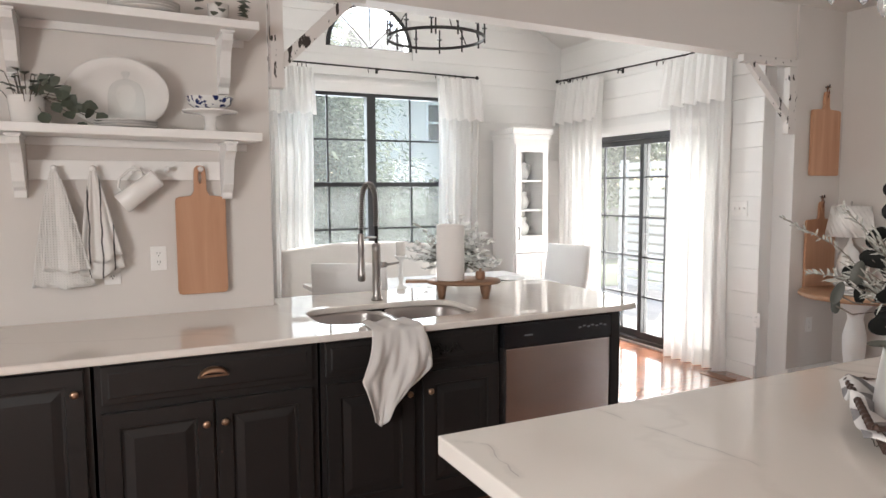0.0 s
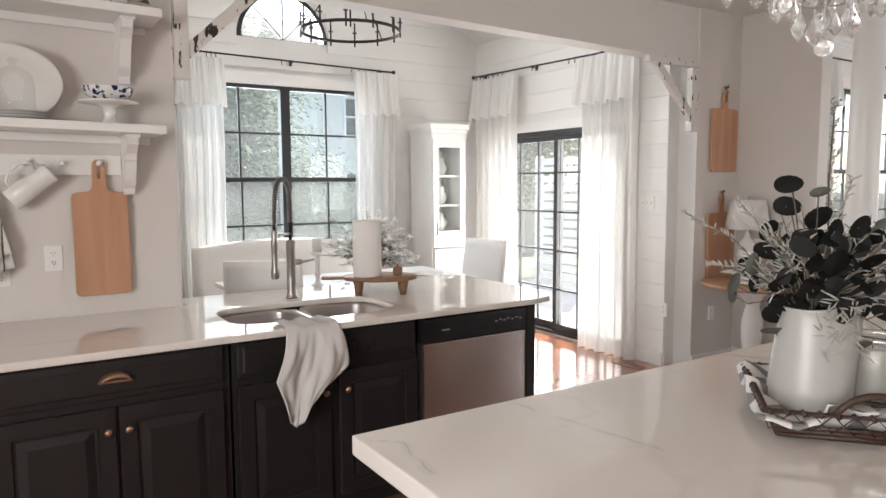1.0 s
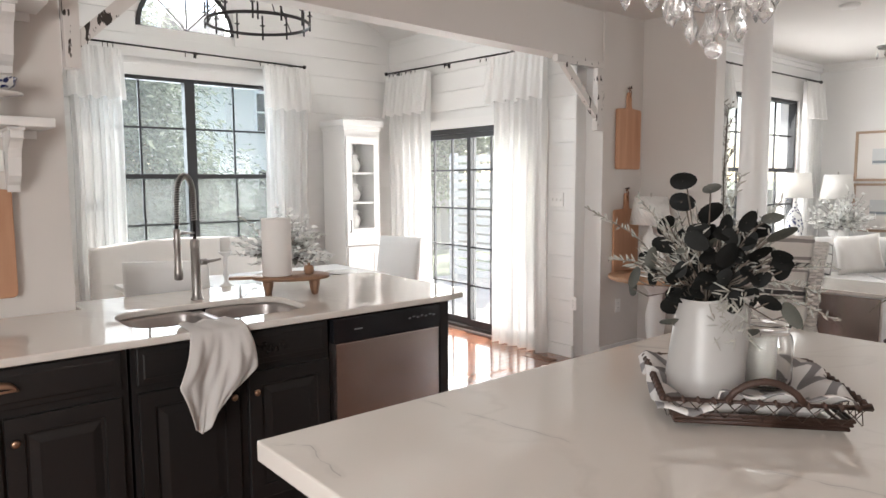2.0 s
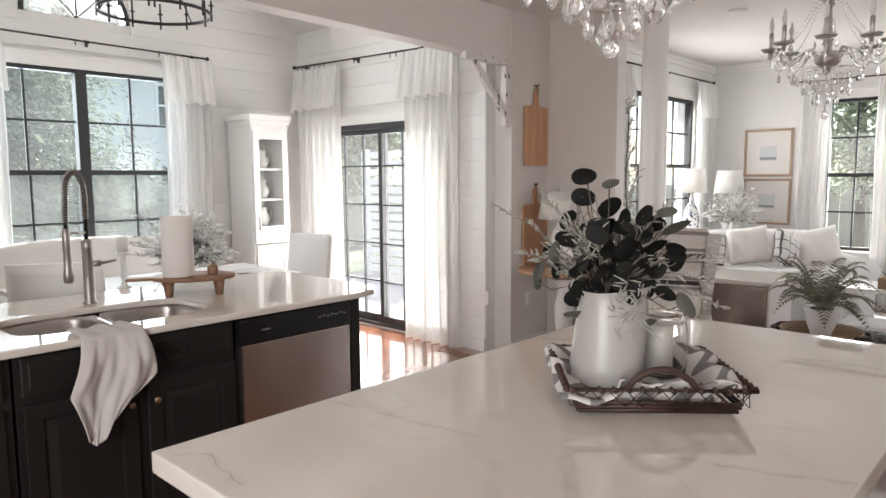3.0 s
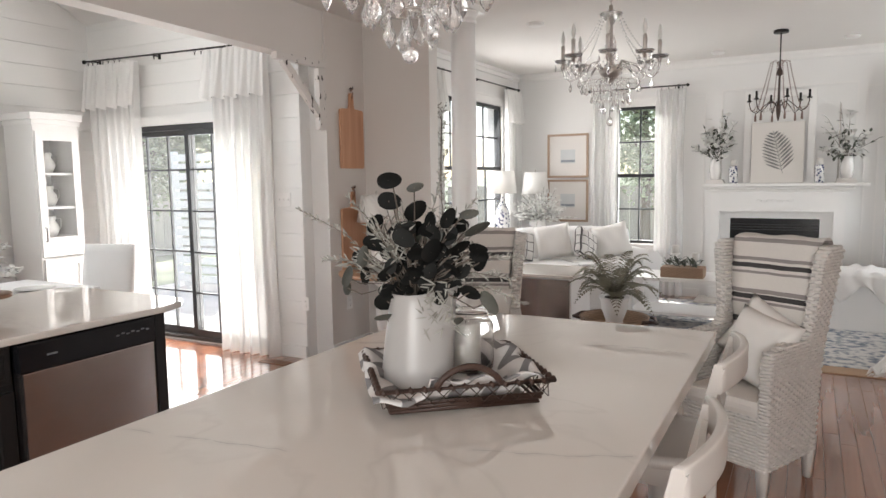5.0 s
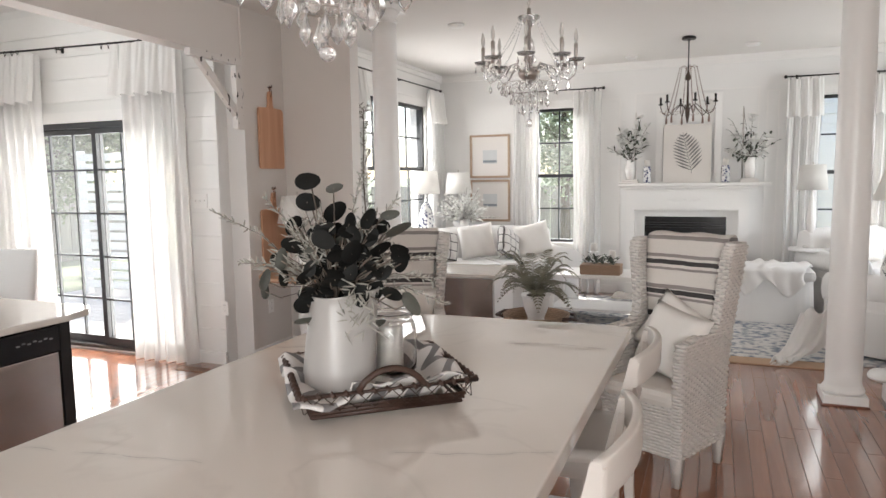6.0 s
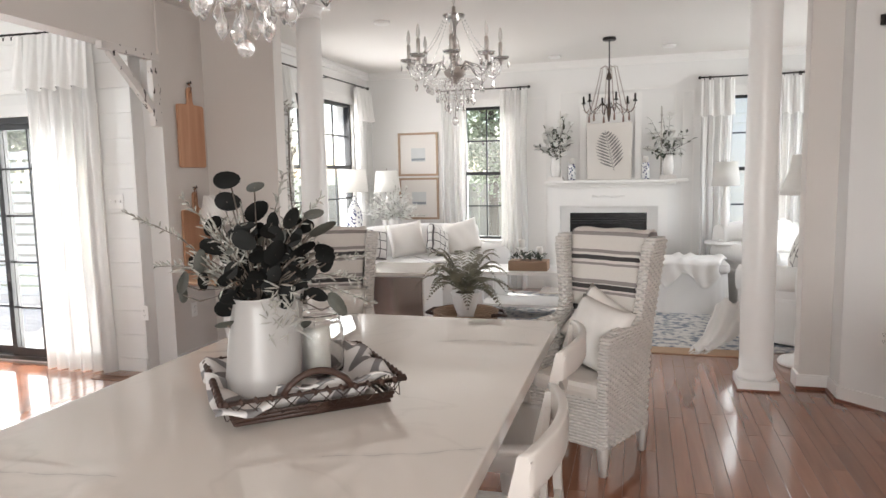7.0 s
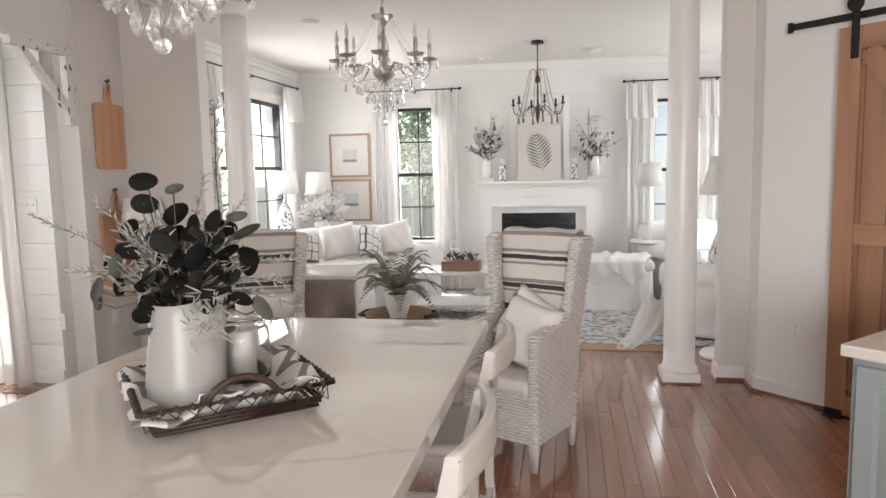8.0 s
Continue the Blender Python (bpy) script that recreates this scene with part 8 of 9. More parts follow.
# ---- living room ----
M_SOFA = surface("white slipcover twill", (0.80, 0.78, 0.76), 0.95, vary=0.04, scale=5, grain=200, relief=0.3, depth=0.003)
M_PLAID = striped("white plaid cloth", (0.76, 0.73, 0.70), [(-0.16, -0.15, (0.09, 0.08, 0.08)), (-0.06, -0.05, (0.09, 0.08, 0.08)), (0.04, 0.05, (0.09, 0.08, 0.08)), (0.14, 0.15, (0.09, 0.08, 0.08))], 0, 0.0, 2)


def rug_material():
    m, nt, b = nodes_of("faded blue grey rug")
    n = noise_out(nt, 14, 6)
    r = nt.nodes.new("ShaderNodeValToRGB")
    e = r.color_ramp.elements
    e[0].position, e[0].color = 0.36, (0.16, 0.19, 0.24, 1)
    e[1].position, e[1].color = 0.56, (0.62, 0.60, 0.58, 1)
    nt.links.new(n, r.inputs[0])
    nt.links.new(r.outputs[0], b.inputs["Base Color"])
    b.inputs["Roughness"].default_value = 1
    bump(nt, b, noise_out(nt, 160, 2), 0.5, 0.004)
    return m


M_RUG = rug_material()
rug = thing("rug", pose(5.98, -1.35, 0.001), "faded blue and cream patterned area rug", "rug")
bm = bmesh.new()
box(bm, 0, 0, 0, 2.5, 4.1, 0.012, 0.003)
part("woven_field", bm, M_RUG, rug)
bm = bmesh.new()
box(bm, -0.20, 0.30, 0, -0.001, 4.1, 0.008, 0.002)
part("border", bm, surface("tan jute border", (0.44, 0.30, 0.20), 0.9, vary=0.12, scale=12, grain=180, relief=0.4, depth=0.002), rug, "plain tan jute border")


def sofa(m, w, label, cushions=2):
    """A slipcovered sofa that faces -y."""
    s = thing("sofa", m, label, "sofa", "white sofas")
    bm = bmesh.new()
    box(bm, -w / 2, -0.42, 0.03, w / 2, 0.42, 0.42, 0.03)
    part("base", bm, M_SOFA, s)
    for sx in (-1, 1):
        bm = bmesh.new()
        tube(bm, [(sx * (w / 2 - 0.10), -0.44, 0.55), (sx * (w / 2 - 0.10), 0, 0.56), (sx * (w / 2 - 0.10), 0.4, 0.57)], 0.12, 16)
        box(bm, sx * (w / 2 - 0.10) - 0.09, -0.43, 0.1, sx * (w / 2 - 0.10) + 0.09, 0.4, 0.55, 0.02)
        part("arm", bm, M_SOFA, s, "rolled arm")
    bm = bmesh.new()

    def back(u, v):
        a = 2 * u - 1
        ang = 2 * math.pi * v
        return (a * (w / 2 - 0.04), 0.34 + 0.11 * math.copysign(abs(math.cos(ang)) ** 0.6, math.cos(ang)), 0.62 + (0.25 + 0.05 * (1 - a * a)) * math.copysign(abs(math.sin(ang)) ** 0.5, math.sin(ang)))
    g = sheet(bm, lambda u, v: back(v, u), 20, 20, True)
    bm.faces.new(g[0])
    bm.faces.new(g[-1])
    part("backrest", bm, M_SOFA, s)
    cw = (w - 0.44) / cushions
    for k in range(cushions):
        bm = bmesh.new()
        x = -w / 2 + 0.22 + cw * k
        box(bm, x + 0.005, -0.43, 0.42, x + cw - 0.005, 0.24, 0.56, 0.04)
        part("seat_cushion", bm, M_SOFA, s)
    return s


SF = pose(7.45, 2.42, 0, 0, 0, -50)
sofa(SF, 1.9, "white slipcovered sofa set across the window corner", 2)
sofa(pose(8.25, -1.55, 0, 0, 0, -60), 1.2, "white slipcovered armchair by the corner window", 1)
RS = pose(6.78, -1.60, 0, 0, 0, 150)
sofa(RS, 1.5, "white rolled-arm sofa with its back to the column", 2)
for m, rz, size, mat, lab in ((SF @ pose(-0.55, -0.02, 0.735), 14, 0.38, M_PLAID, "white plaid pillow on the sofa"), (SF @ pose(-0.12, 0.06, 0.765), -8, 0.42, M_PILLOW, "large cream pillow on the sofa"),
                              (SF @ pose(0.22, -0.06, 0.73), 30, 0.37, M_PLAID, "plaid pillow leaning on the sofa back"), (SF @ pose(0.58, 0.02, 0.755), -14, 0.42, M_PILLOW, "plain white pillow at the sofa end"),
                              (pose(8.12, -1.42, 0.76, 0, 0, -60), 0, 0.42, M_PILLOW, "white pillow in the corner armchair"), (RS @ pose(0.42, -0.02, 0.76), 20, 0.42, M_PLAID, "plaid pillow on the rolled-arm sofa")):
    loose_pillow(m @ pose(0, 0, 0, -16, rz * 0.9, rz), size, size * 0.95, 0.15, mat, lab, "sofa pillows")

ot = thing("ottoman", pose(7.80, -0.56, 0.013) @ Matrix.Scale(1.04, 4), "white skirted square ottoman on the rug", "ottoman")
bm = bmesh.new()


def skirt(u, v):
    ang = 2 * math.pi * u
    c, s = math.cos(ang), math.sin(ang)
    k = 1 + 0.05 * (1 - v) + 0.012 * math.sin(26 * ang) * (1 - v)
    return (0.36 * k * math.copysign(abs(c) ** 0.45, c), 0.36 * k * math.copysign(abs(s) ** 0.45, s), 0.40 * v)


sheet(bm, skirt, 80, 8, True)
part("skirt", bm, M_SOFA, ot)
bm = bmesh.new()
box(bm, -0.36, -0.36, 0.40, 0.36, 0.36, 0.50, 0.04)
part("cushion", bm, M_SOFA, ot)


def blanket(m, fn, label, group="blankets"):
    b = thing("throw_blanket", m, label, "blanket", group)
    bm = bmesh.new()
    sheet(bm, fn, 30, 30)
    thicken(part("cloth", bm, M_LINEN, b), 0.012)
    return b


blanket(pose(7.72, -0.56, 0.548), lambda u, v: (-0.34 + 0.55 * (v - 0.3) / 0.7 if v > 0.3 else -0.385 - 0.012 * math.sin(26 * u), (u - 0.5) * (0.62 - 0.25 * max(0, 0.3 - v)) + 0.05 * math.sin(7 * v), (0.01 + 0.04 * math.sin(13 * u + 9 * v) ** 2 * math.sin(5 * u + 2) ** 2) if v > 0.3 else -(0.3 - v) / 0.3 * (0.10 + 0.16 * math.sin(4.4 * u + 0.4) ** 2)), "white knitted throw over the ottoman")
tb = blanket(pose(5.80, -0.60, 0.012), lambda u, v: (0.36 * v + 0.12 * u + 0.02 * math.sin(14 * u), 0.10 - 0.30 * v - 0.36 * (u - 0.35) * (0.55 + 0.45 * v), 0.006 + 0.34 * v ** 2.2 + 0.05 * math.sin(8 * u + 3 * v) ** 2 * (0.4 + 0.6 * math.sin(6 * v + 9 * u) ** 2)), "white fringed throw trailing to the floor")
bm = bmesh.new()
for k in range(26):
    u = k / 25
    at = Vector((0.06 * u + 0.02 * math.sin(14 * u), 0.10 - 0.15 * (u - 0.3), 0.012))
    tube(bm, [at, at + Vector((-0.05, 0.02 + 0.01 * math.sin(k * 3), -0.008))], 0.003, 4)
tagged(part("fringe", bm, M_LINEN, tb), kind="stuff")

# coffee table with basket and candles
ct = thing("coffee_table", pose(7.1, 1.10, 0.013), "white painted coffee table with lower shelf", "table")
bm = bmesh.new()
box(bm, -0.30, -0.50, 0.455, 0.30, 0.50, 0.49, 0.006)
part("tabletop", bm, M_TRIM, ct)
bm = bmesh.new()
box(bm, -0.26, -0.46, 0.12, 0.26, 0.46, 0.145)
part("lower_shelf", bm, M_TRIM, ct)
for x in (-0.26, 0.26):
    for y in (-0.45, 0.45):
        bm = bmesh.new()
        box(bm, x - 0.03, y - 0.03, 0, x + 0.03, y + 0.03, 0.455, 0.004)
        part("leg", bm, M_TRIM, ct)
sb = thing("seagrass_basket", pose(6.98, 1.06, 0.504), "low woven seagrass basket of succulents", "basket")
bm = bmesh.new()
box(bm, -0.11, -0.20, 0, 0.11, 0.20, 0.1, 0.008)
part("basket", bm, M_WEAVE, sb)
bm = bmesh.new()
for k in range(90):
    q = (rnd.uniform(-0.08, 0.08), rnd.uniform(-0.16, 0.16), 0.09 + rnd.uniform(0, 0.07))
    leaf(bm, q, (rnd.uniform(-1, 1), rnd.uniform(-1, 1), rnd.uniform(0.1, 1)), (0, 0, 1), rnd.uniform(0.05, 0.085), 0.028)
part("succulent", bm, M_GREEN, sb)
candlestick(pose(7.25, 1.18, 0.504), 0.2, "white candlestick on the coffee table", "coffee table candles", 0.08)
candlestick(pose(7.2, 0.98, 0.504), 0.13, "short white candlestick on the coffee table", "coffee table candles", 0.08)

# lamps, side tables and flowers
for x, y in ((7.62, 3.28), (8.35, 3.10), (8.25, -0.95)):
    s = thing("side_table", pose(x, y, 0), "small round white side table under a lamp", "table", "lamp tables")
    bm = bmesh.new()
    lathe(bm, [(0.2, 0.66), (0.205, 0.67), (0.2, 0.69), (0.002, 0.69)], 28)
    part("tabletop", bm, M_TRIM, s)
    bm = bmesh.new()
    lathe(bm, [(0.14, 0), (0.13, 0.03), (0.04, 0.06), (0.03, 0.3), (0.05, 0.5), (0.03, 0.62), (0.06, 0.66)], 20)
    part("pedestal", bm, M_TRIM, s)
table_lamp(pose(7.60, 3.26, 0.69), 0.62, 0.17, 0.14, 0.27, M_SHADE, M_BLUE, "blue and white ginger jar lamp with cream shade", "lamps", 1.1)
table_lamp(pose(8.35, 3.12, 0.69), 0.60, 0.175, 0.14, 0.27, M_SHADE, M_PORC, "white lamp with cream drum shade", "lamps")
table_lamp(pose(8.25, -0.96, 0.69), 0.62, 0.15, 0.12, 0.27, M_SHADE, M_PORC, "white spindle lamp behind the armchair", "lamps", 0.6)
fl_ = thing("floor_lamp", pose(5.68, -1.235, 0), "white turned floor lamp with tapered cream shade", "lamp")
bm = bmesh.new()
lathe(bm, [(0.16, 0), (0.165, 0.02), (0.15, 0.045), (0.06, 0.07), (0.035, 0.10)], 28)
part("foot", bm, M_TRIM, fl_)
bm = bmesh.new()
lathe(bm, [(0.032, 0.10), (0.05, 0.16), (0.055, 0.24), (0.03, 0.36), (0.042, 0.40), (0.03, 0.44), (0.055, 0.56), (0.06, 0.66), (0.032, 0.80), (0.045, 0.84), (0.03, 0.88), (0.042, 1.0), (0.03, 1.12), (0.036, 1.2), (0.012, 1.26), (0.01, 1.36)], 24)
part("turned_post", bm, M_TRIM, fl_, "turned baluster post")
bm = bmesh.new()
lathe(bm, [(0.19, 1.30), (0.165, 1.36), (0.12, 1.50), (0.105, 1.60)], 40, cap=False)
thicken(part("shade", bm, M_SHADE, fl_), 0.004)
bm = bmesh.new()
for a in (0, 2.09, 4.19):
    tube(bm, [(0, 0, 1.36), (0.118 * math.cos(a), 0.118 * math.sin(a), 1.50)], 0.0025, 5)
part("harp", bm, M_SILVER, fl_)
flowers(pose(8.1, 2.95, 0.69), "tall spray of white blossoms in sunlight", 0.42, 100, 9, 0.3, True, "blossom sprays", green=M_PETAL)

# fireplace
fp = thing("fireplace", pose(EAST, 0.255, 0), "white classical fireplace surround with black firebox", "fireplace")
bm = bmesh.new()
bm.free()
for y0, y1 in ((0.671, 0.769), (-0.619, -0.508)):
    bm = bmesh.new()
    box(bm, -0.12, y0, 0, -0.001, y1, 1.30)
    box(bm, -0.135, y0 - 0.01, 0.02, -0.12, y1 + 0.01, 0.16)
    part("pilaster", bm, M_TRIM, fp)
bm = bmesh.new()
box(bm, -0.12, -0.508, 1.07, -0.001, 0.671, 1.30)
part("frieze", bm, M_TRIM, fp)
bm = bmesh.new()
box(bm, -0.14, -0.64, 1.30, -0.001, 0.79, 1.325, 0.006)
box(bm, -0.17, -0.70, 1.325, -0.001, 0.83, 1.358, 0.012)
box(bm, -0.22, -0.84, 1.3585, -0.001, 0.86, 1.395, 0.006)
part("mantel_shelf", bm, M_TRIM, fp)
bm = bmesh.new()
for k in range(7):
    ball(bm, (-0.122, 0.085 + 0.055 * (k - 3), 1.19 + 0.008 * math.cos(k * 1.9)), 0.02, (0.14, 1.5, 0.7), 10, 8)
part("carved_ornament", bm, M_TRIM, fp)
bm = bmesh.new()
for y0, y1, z0, z1 in ((0.555, 0.671, 0, 1.07), (-0.508, -0.379, 0, 1.07), (-0.379, 0.555, 0.985, 1.07)):
    box(bm, -0.05, y0, z0, -0.001, y1, z1)
part("slip", bm, M_LIVING, fp, "plain white inner slip")
bm = bmesh.new()
box(bm, -0.04, -0.379, 0.02, -0.001, 0.555, 0.985)
fbx = part("firebox", bm, M_PLASTIC, fp, "black glass firebox front")
for k in range(3):
    bm = bmesh.new()
    box(bm, -0.05, -0.37, 0.85 + 0.03 * k, -0.041, 0.545, 0.856 + 0.03 * k)
    part("louvre", bm, M_BLACK, fbx)
bm = bmesh.new()
box(bm, -0.5, -0.75, 0, -0.05, 0.89, 0.03, 0.004)
part("hearth", bm, M_QUARTZ, fp)

MZ = 1.3955
fl = thing("picture_frame", pose(EAST - 0.03, 0.32, MZ), "large white empty panel frame on the mantel", "frame", "mantel frames")
bm = bmesh.new()
for y0, y1, z0, z1 in ((-0.37, -0.29, 0, 1.05), (0.29, 0.37, 0, 1.05), (-0.29, 0.29, 0.97, 1.05), (-0.29, 0.29, 0, 0.08)):
    box(bm, -0.025, y0, z0, 0, y1, z1, 0.004)
part("frame", bm, M_TRIM, fl)
ar = thing("botanical_print", pose(EAST - 0.10, 0.33, MZ), "pale canvas print of a grey fern", "picture")
bm = bmesh.new()
box(bm, -0.03, -0.27, 0.0, 0, 0.27, 0.69, 0.004)
part("canvas", bm, surface("warm white canvas", (0.72, 0.68, 0.64), 0.9, vary=0.04, grain=240, relief=0.2, depth=0.001), ar)
M_INK = surface("grey fern ink", (0.25, 0.24, 0.235), 0.9, vary=0.3, scale=20)
bm = bmesh.new()
d = Vector((0, 0.22, 0.975)).normalized()
side = Vector((0, -d.z, d.y))
root = Vector((-0.0325, -0.06, 0.11))
bar(bm, root, root + d * 0.50, 0.005, 0.001, (1, 0, 0))
for j in range(1, 12):
    q = root + d * 0.49 * j / 12
    reach = 0.20 * math.sin(math.pi * (0.30 + 0.66 * j / 12))
    for sg in (-1, 1):
        leaf(bm, q, side * sg + d * 0.7, (-1, 0, 0), reach, 0.020, 0.0)
part("printed_frond", bm, M_INK, ar)
for y, lab, sd in ((0.98, "greenery and blooms in a white vase on the mantel", 5), (-0.36, "white roses and leaves in a mantel vase", 6)):
    bk = thing("book_stack", pose(EAST - 0.13, y, MZ), "thin stack of pale books on the mantel", "books", "mantel books")
    for k in range(2):
        bm = bmesh.new()
        box(bm, -0.07, -0.10 + 0.01 * k, 0.024 * k, 0.07, 0.10 - 0.006 * k, 0.024 * k + 0.023, 0.002)
        part("book", bm, M_PAPER, bk)
    flowers(pose(EAST - 0.13, y, MZ + 0.048), lab, 0.34, 22, sd, 0.24, True, "mantel flowers", None, 0.068, M_GREEN, 0.2, 0.36, 1.9)
for y in (0.78, -0.10):
    b = thing("ginger_jar_candle", pose(EAST - 0.17, y, MZ), "blue and white pillar holder with candle", "candle holder", "mantel candles")
    bm = bmesh.new()
    lathe(bm, [(0.04, 0), (0.046, 0.01), (0.046, 0.18), (0.04, 0.2)], 20)
    part("holder", bm, M_BLUE, b)
    bm = bmesh.new()
    lathe(bm, [(0.032, 0.2), (0.033, 0.27), (0.028, 0.275)], 18)
    part("candle", bm, M_WAX, b)
for y in (0.93, -0.28):
    b = thing("taper_candle", pose(EAST - 0.06, y, MZ), "tall thin taper on the mantel", "candle", "mantel tapers")
    bm = bmesh.new()
    lathe(bm, [(0.03, 0), (0.01, 0.03), (0.008, 0.5), (0.011, 0.52), (0.009, 0.85), (0.003, 0.87)], 10)
    part("stick", bm, M_SILVER if y < 0 else M_WAX, b)

# framed prints beside the window
M_FRAME = wood("pale oak frame", (0.46, 0.33, 0.24), (0.38, 0.26, 0.18), 0.5, 1, 8, 0.05)
M_SEA = surface("grey blue landscape print", (0.30, 0.33, 0.36), 0.9, vary=0.4, scale=14)
for z in (1.485, 0.90):
    f = thing("framed_print", pose(EAST, 2.83, z), "oak framed print of a grey shoreline", "picture", "framed prints")
    h = 0.575 if z > 1 else 0.56
    w = 0.28
    bm = bmesh.new()
    for y0, y1, z0, z1 in ((-w, -w + 0.028, 0, h), (w - 0.028, w, 0, h), (-w + 0.028, w - 0.028, 0, 0.028), (-w + 0.028, w - 0.028, h - 0.028, h)):
        box(bm, -0.025, y0, z0, -0.001, y1, z1, 0.002)
    part("frame", bm, M_FRAME, f)
    bm = bmesh.new()
    box(bm, -0.008, -w + 0.028, 0.028, -0.002, w - 0.028, h - 0.028)
    part("mat_board", bm, M_PAPER, f)
    bm = bmesh.new()
    box(bm, -0.010, -0.10, 0.19, -0.0085, 0.10, 0.37)
    part("print", bm, surface("pale sky print", (0.66, 0.67, 0.67), 0.9, vary=0.08, scale=8), f)
    bm = bmesh.new()
    box(bm, -0.0115, -0.095, 0.205, -0.0105, 0.095, 0.235)
    part("shoreline", bm, M_SEA, f)

# recessed lights
for x, y in ((8.35, 0.95), (8.1, -0.33), (5.9, 2.2)):
    d = thing("smoke_detector" if x > 8 and y < 0 else "recessed_light", pose(x, y, CEIL), "small white round ceiling fitting", "ceiling fitting", "ceiling fittings")
    bm = bmesh.new()
    lathe(bm, [(0.055, -0.028), (0.068, -0.02), (0.075, -0.001)], 24)
    part("disc", bm, M_TRIM, d)

# ---- barn door and corner cabinet ----
M_BARN = wood("stained barn wood", (0.52, 0.285, 0.175), (0.25, 0.115, 0.062), 0.5, 2, 6, 0.12)
M_BARNX = wood("stained barn wood rail", (0.51, 0.28, 0.17), (0.25, 0.115, 0.062), 0.5, 0, 6, 0.08)
# local x runs along the wall towards the pier, y out of the wall
BD = Matrix.Translation(p0 + d45 * 1.47 + n45 * 0.03) @ Matrix.Rotation(math.atan2(-d45.y, -d45.x), 4, "Z")
bd = thing("barn_door", BD, "stained wooden barn door with diagonal braces", "door")
bw_, bh_ = 0.98, 2.29
for k in range(7):
    bm = bmesh.new()
    x0 = bw_ * k / 7
    box(bm, x0 + 0.002, -0.0, 0.02, x0 + bw_ / 7 - 0.002, 0.022, bh_ - 0.01, 0.002)
    part("plank", bm, M_BARN, bd)
for x0, x1 in ((0, 0.12), (bw_ - 0.12, bw_)):
    bm = bmesh.new()
    box(bm, x0, 0.0225, 0.015, x1, 0.045, bh_, 0.003)
    part("stile", bm, M_BARN, bd)
for z0, z1 in ((0.015, 0.14), (1.05, 1.17), (bh_ - 0.13, bh_)):
    bm = bmesh.new()
    box(bm, 0.121, 0.0225, z0, bw_ - 0.121, 0.044, z1, 0.003)
    part("rail", bm, M_BARNX, bd)
for za, zb in ((bh_ - 0.14, 1.18), (0.15, 1.04)):
    bm = bmesh.new()
    bar(bm, (bw_ - 0.16, 0.033, za), (0.16, 0.033, zb), 0.11, 0.02, (0, 1, 0))
    part("brace", bm, M_BARN, bd)
tk = thing("barn_door_track", BD @ pose(0, 0, bh_ + 0.06), "black iron sliding track on the wall", "track")
bm = bmesh.new()
box(bm, bw_ - 1.9, 0.008, -0.018, bw_ + 0.30, 0.018, 0.022, 0.002)
part("bar", bm, M_IRON, tk)
bm = bmesh.new()
box(bm, bw_ + 0.29, 0.002, -0.03, bw_ + 0.315, 0.03, 0.03, 0.003)
part("stop", bm, M_IRON, tk)
for x in (0.09, bw_ - 0.09):
    bm = bmesh.new()
    box(bm, x - 0.022, 0.047, -0.24, x + 0.022, 0.054, 0.07, 0.003)
    hg = part("hanger_strap", bm, M_IRON, tk)
    for z in (-0.20, -0.11):
        bm = bmesh.new()
        lathe(bm, [(0.011, 0), (0.011, 0.005), (0.006, 0.008)], 8)
        bmesh.ops.rotate(bm, verts=bm.verts, cent=(0, 0, 0), matrix=Matrix.Rotation(radians(-90), 3, "X"))
        bmesh.ops.translate(bm, verts=bm.verts, vec=(x, 0.054, z))
        part("bolt", bm, M_IRON, hg)
    bm = bmesh.new()
    lathe(bm, [(0.042, 0), (0.045, 0.004), (0.045, 0.014), (0.042, 0.018)], 22)
    bmesh.ops.rotate(bm, verts=bm.verts, cent=(0, 0, 0), matrix=Matrix.Rotation(radians(-90), 3, "X"))
    bmesh.ops.translate(bm, verts=bm.verts, vec=(x, 0.054, 0.062))
    part("wheel", bm, M_IRON, hg)
for x in (bw_ + 0.15, 0.5, -0.3):
    bm = bmesh.new()
    tube(bm, [(x, -0.03, 0), (x, 0.022, 0)], 0.012, 8)
    part("bolt", bm, M_IRON, tk)

fg = thing("floor_guide", BD @ pose(bw_ - 0.06, 0.03, 0), "small black iron guide under the barn door", "guide")
bm = bmesh.new()
box(bm, -0.05, -0.045, 0.0, 0.05, 0.06, 0.008, 0.002)
box(bm, -0.05, 0.03, 0.008, 0.05, 0.038, 0.05, 0.002)
part("plate", bm, M_IRON, fg)

M_GREY = surface("slate grey cabinet paint", (0.30, 0.335, 0.338), 0.4, vary=0.06, grain=70, relief=0.05, depth=0.001)
# local x runs along the front, from the corner
CB = Matrix.Translation((2.47, -0.93, 0)) @ Matrix.Rotation(radians(-135), 4, "Z")
cb = thing("corner_cabinet", CB, "slate grey base cabinet at the kitchen corner", "cabinet")
bm = bmesh.new()
box(bm, 0.03, 0.03, 0.1, 1.4, 0.6, 0.872)
box(bm, 0.05, 0.08, 0, 1.38, 0.58, 0.1)
part("body", bm, M_GREY, cb)
for k in range(3):
    bm = bmesh.new()
    raised_panel(bm, 0.05 + 0.45 * k, 0.48 + 0.45 * k, 0.12, 0.85, 0.02)
    bmesh.ops.translate(bm, verts=bm.verts, vec=(0, 0.008, 0))
    dd = part("door", bm, M_GREY, cb)
    knob(dd, 0.44 + 0.45 * k, 0.72)
ctp = thing("corner_countertop", CB, "white quartz top on the corner cabinet", "countertop")
bm = bmesh.new()
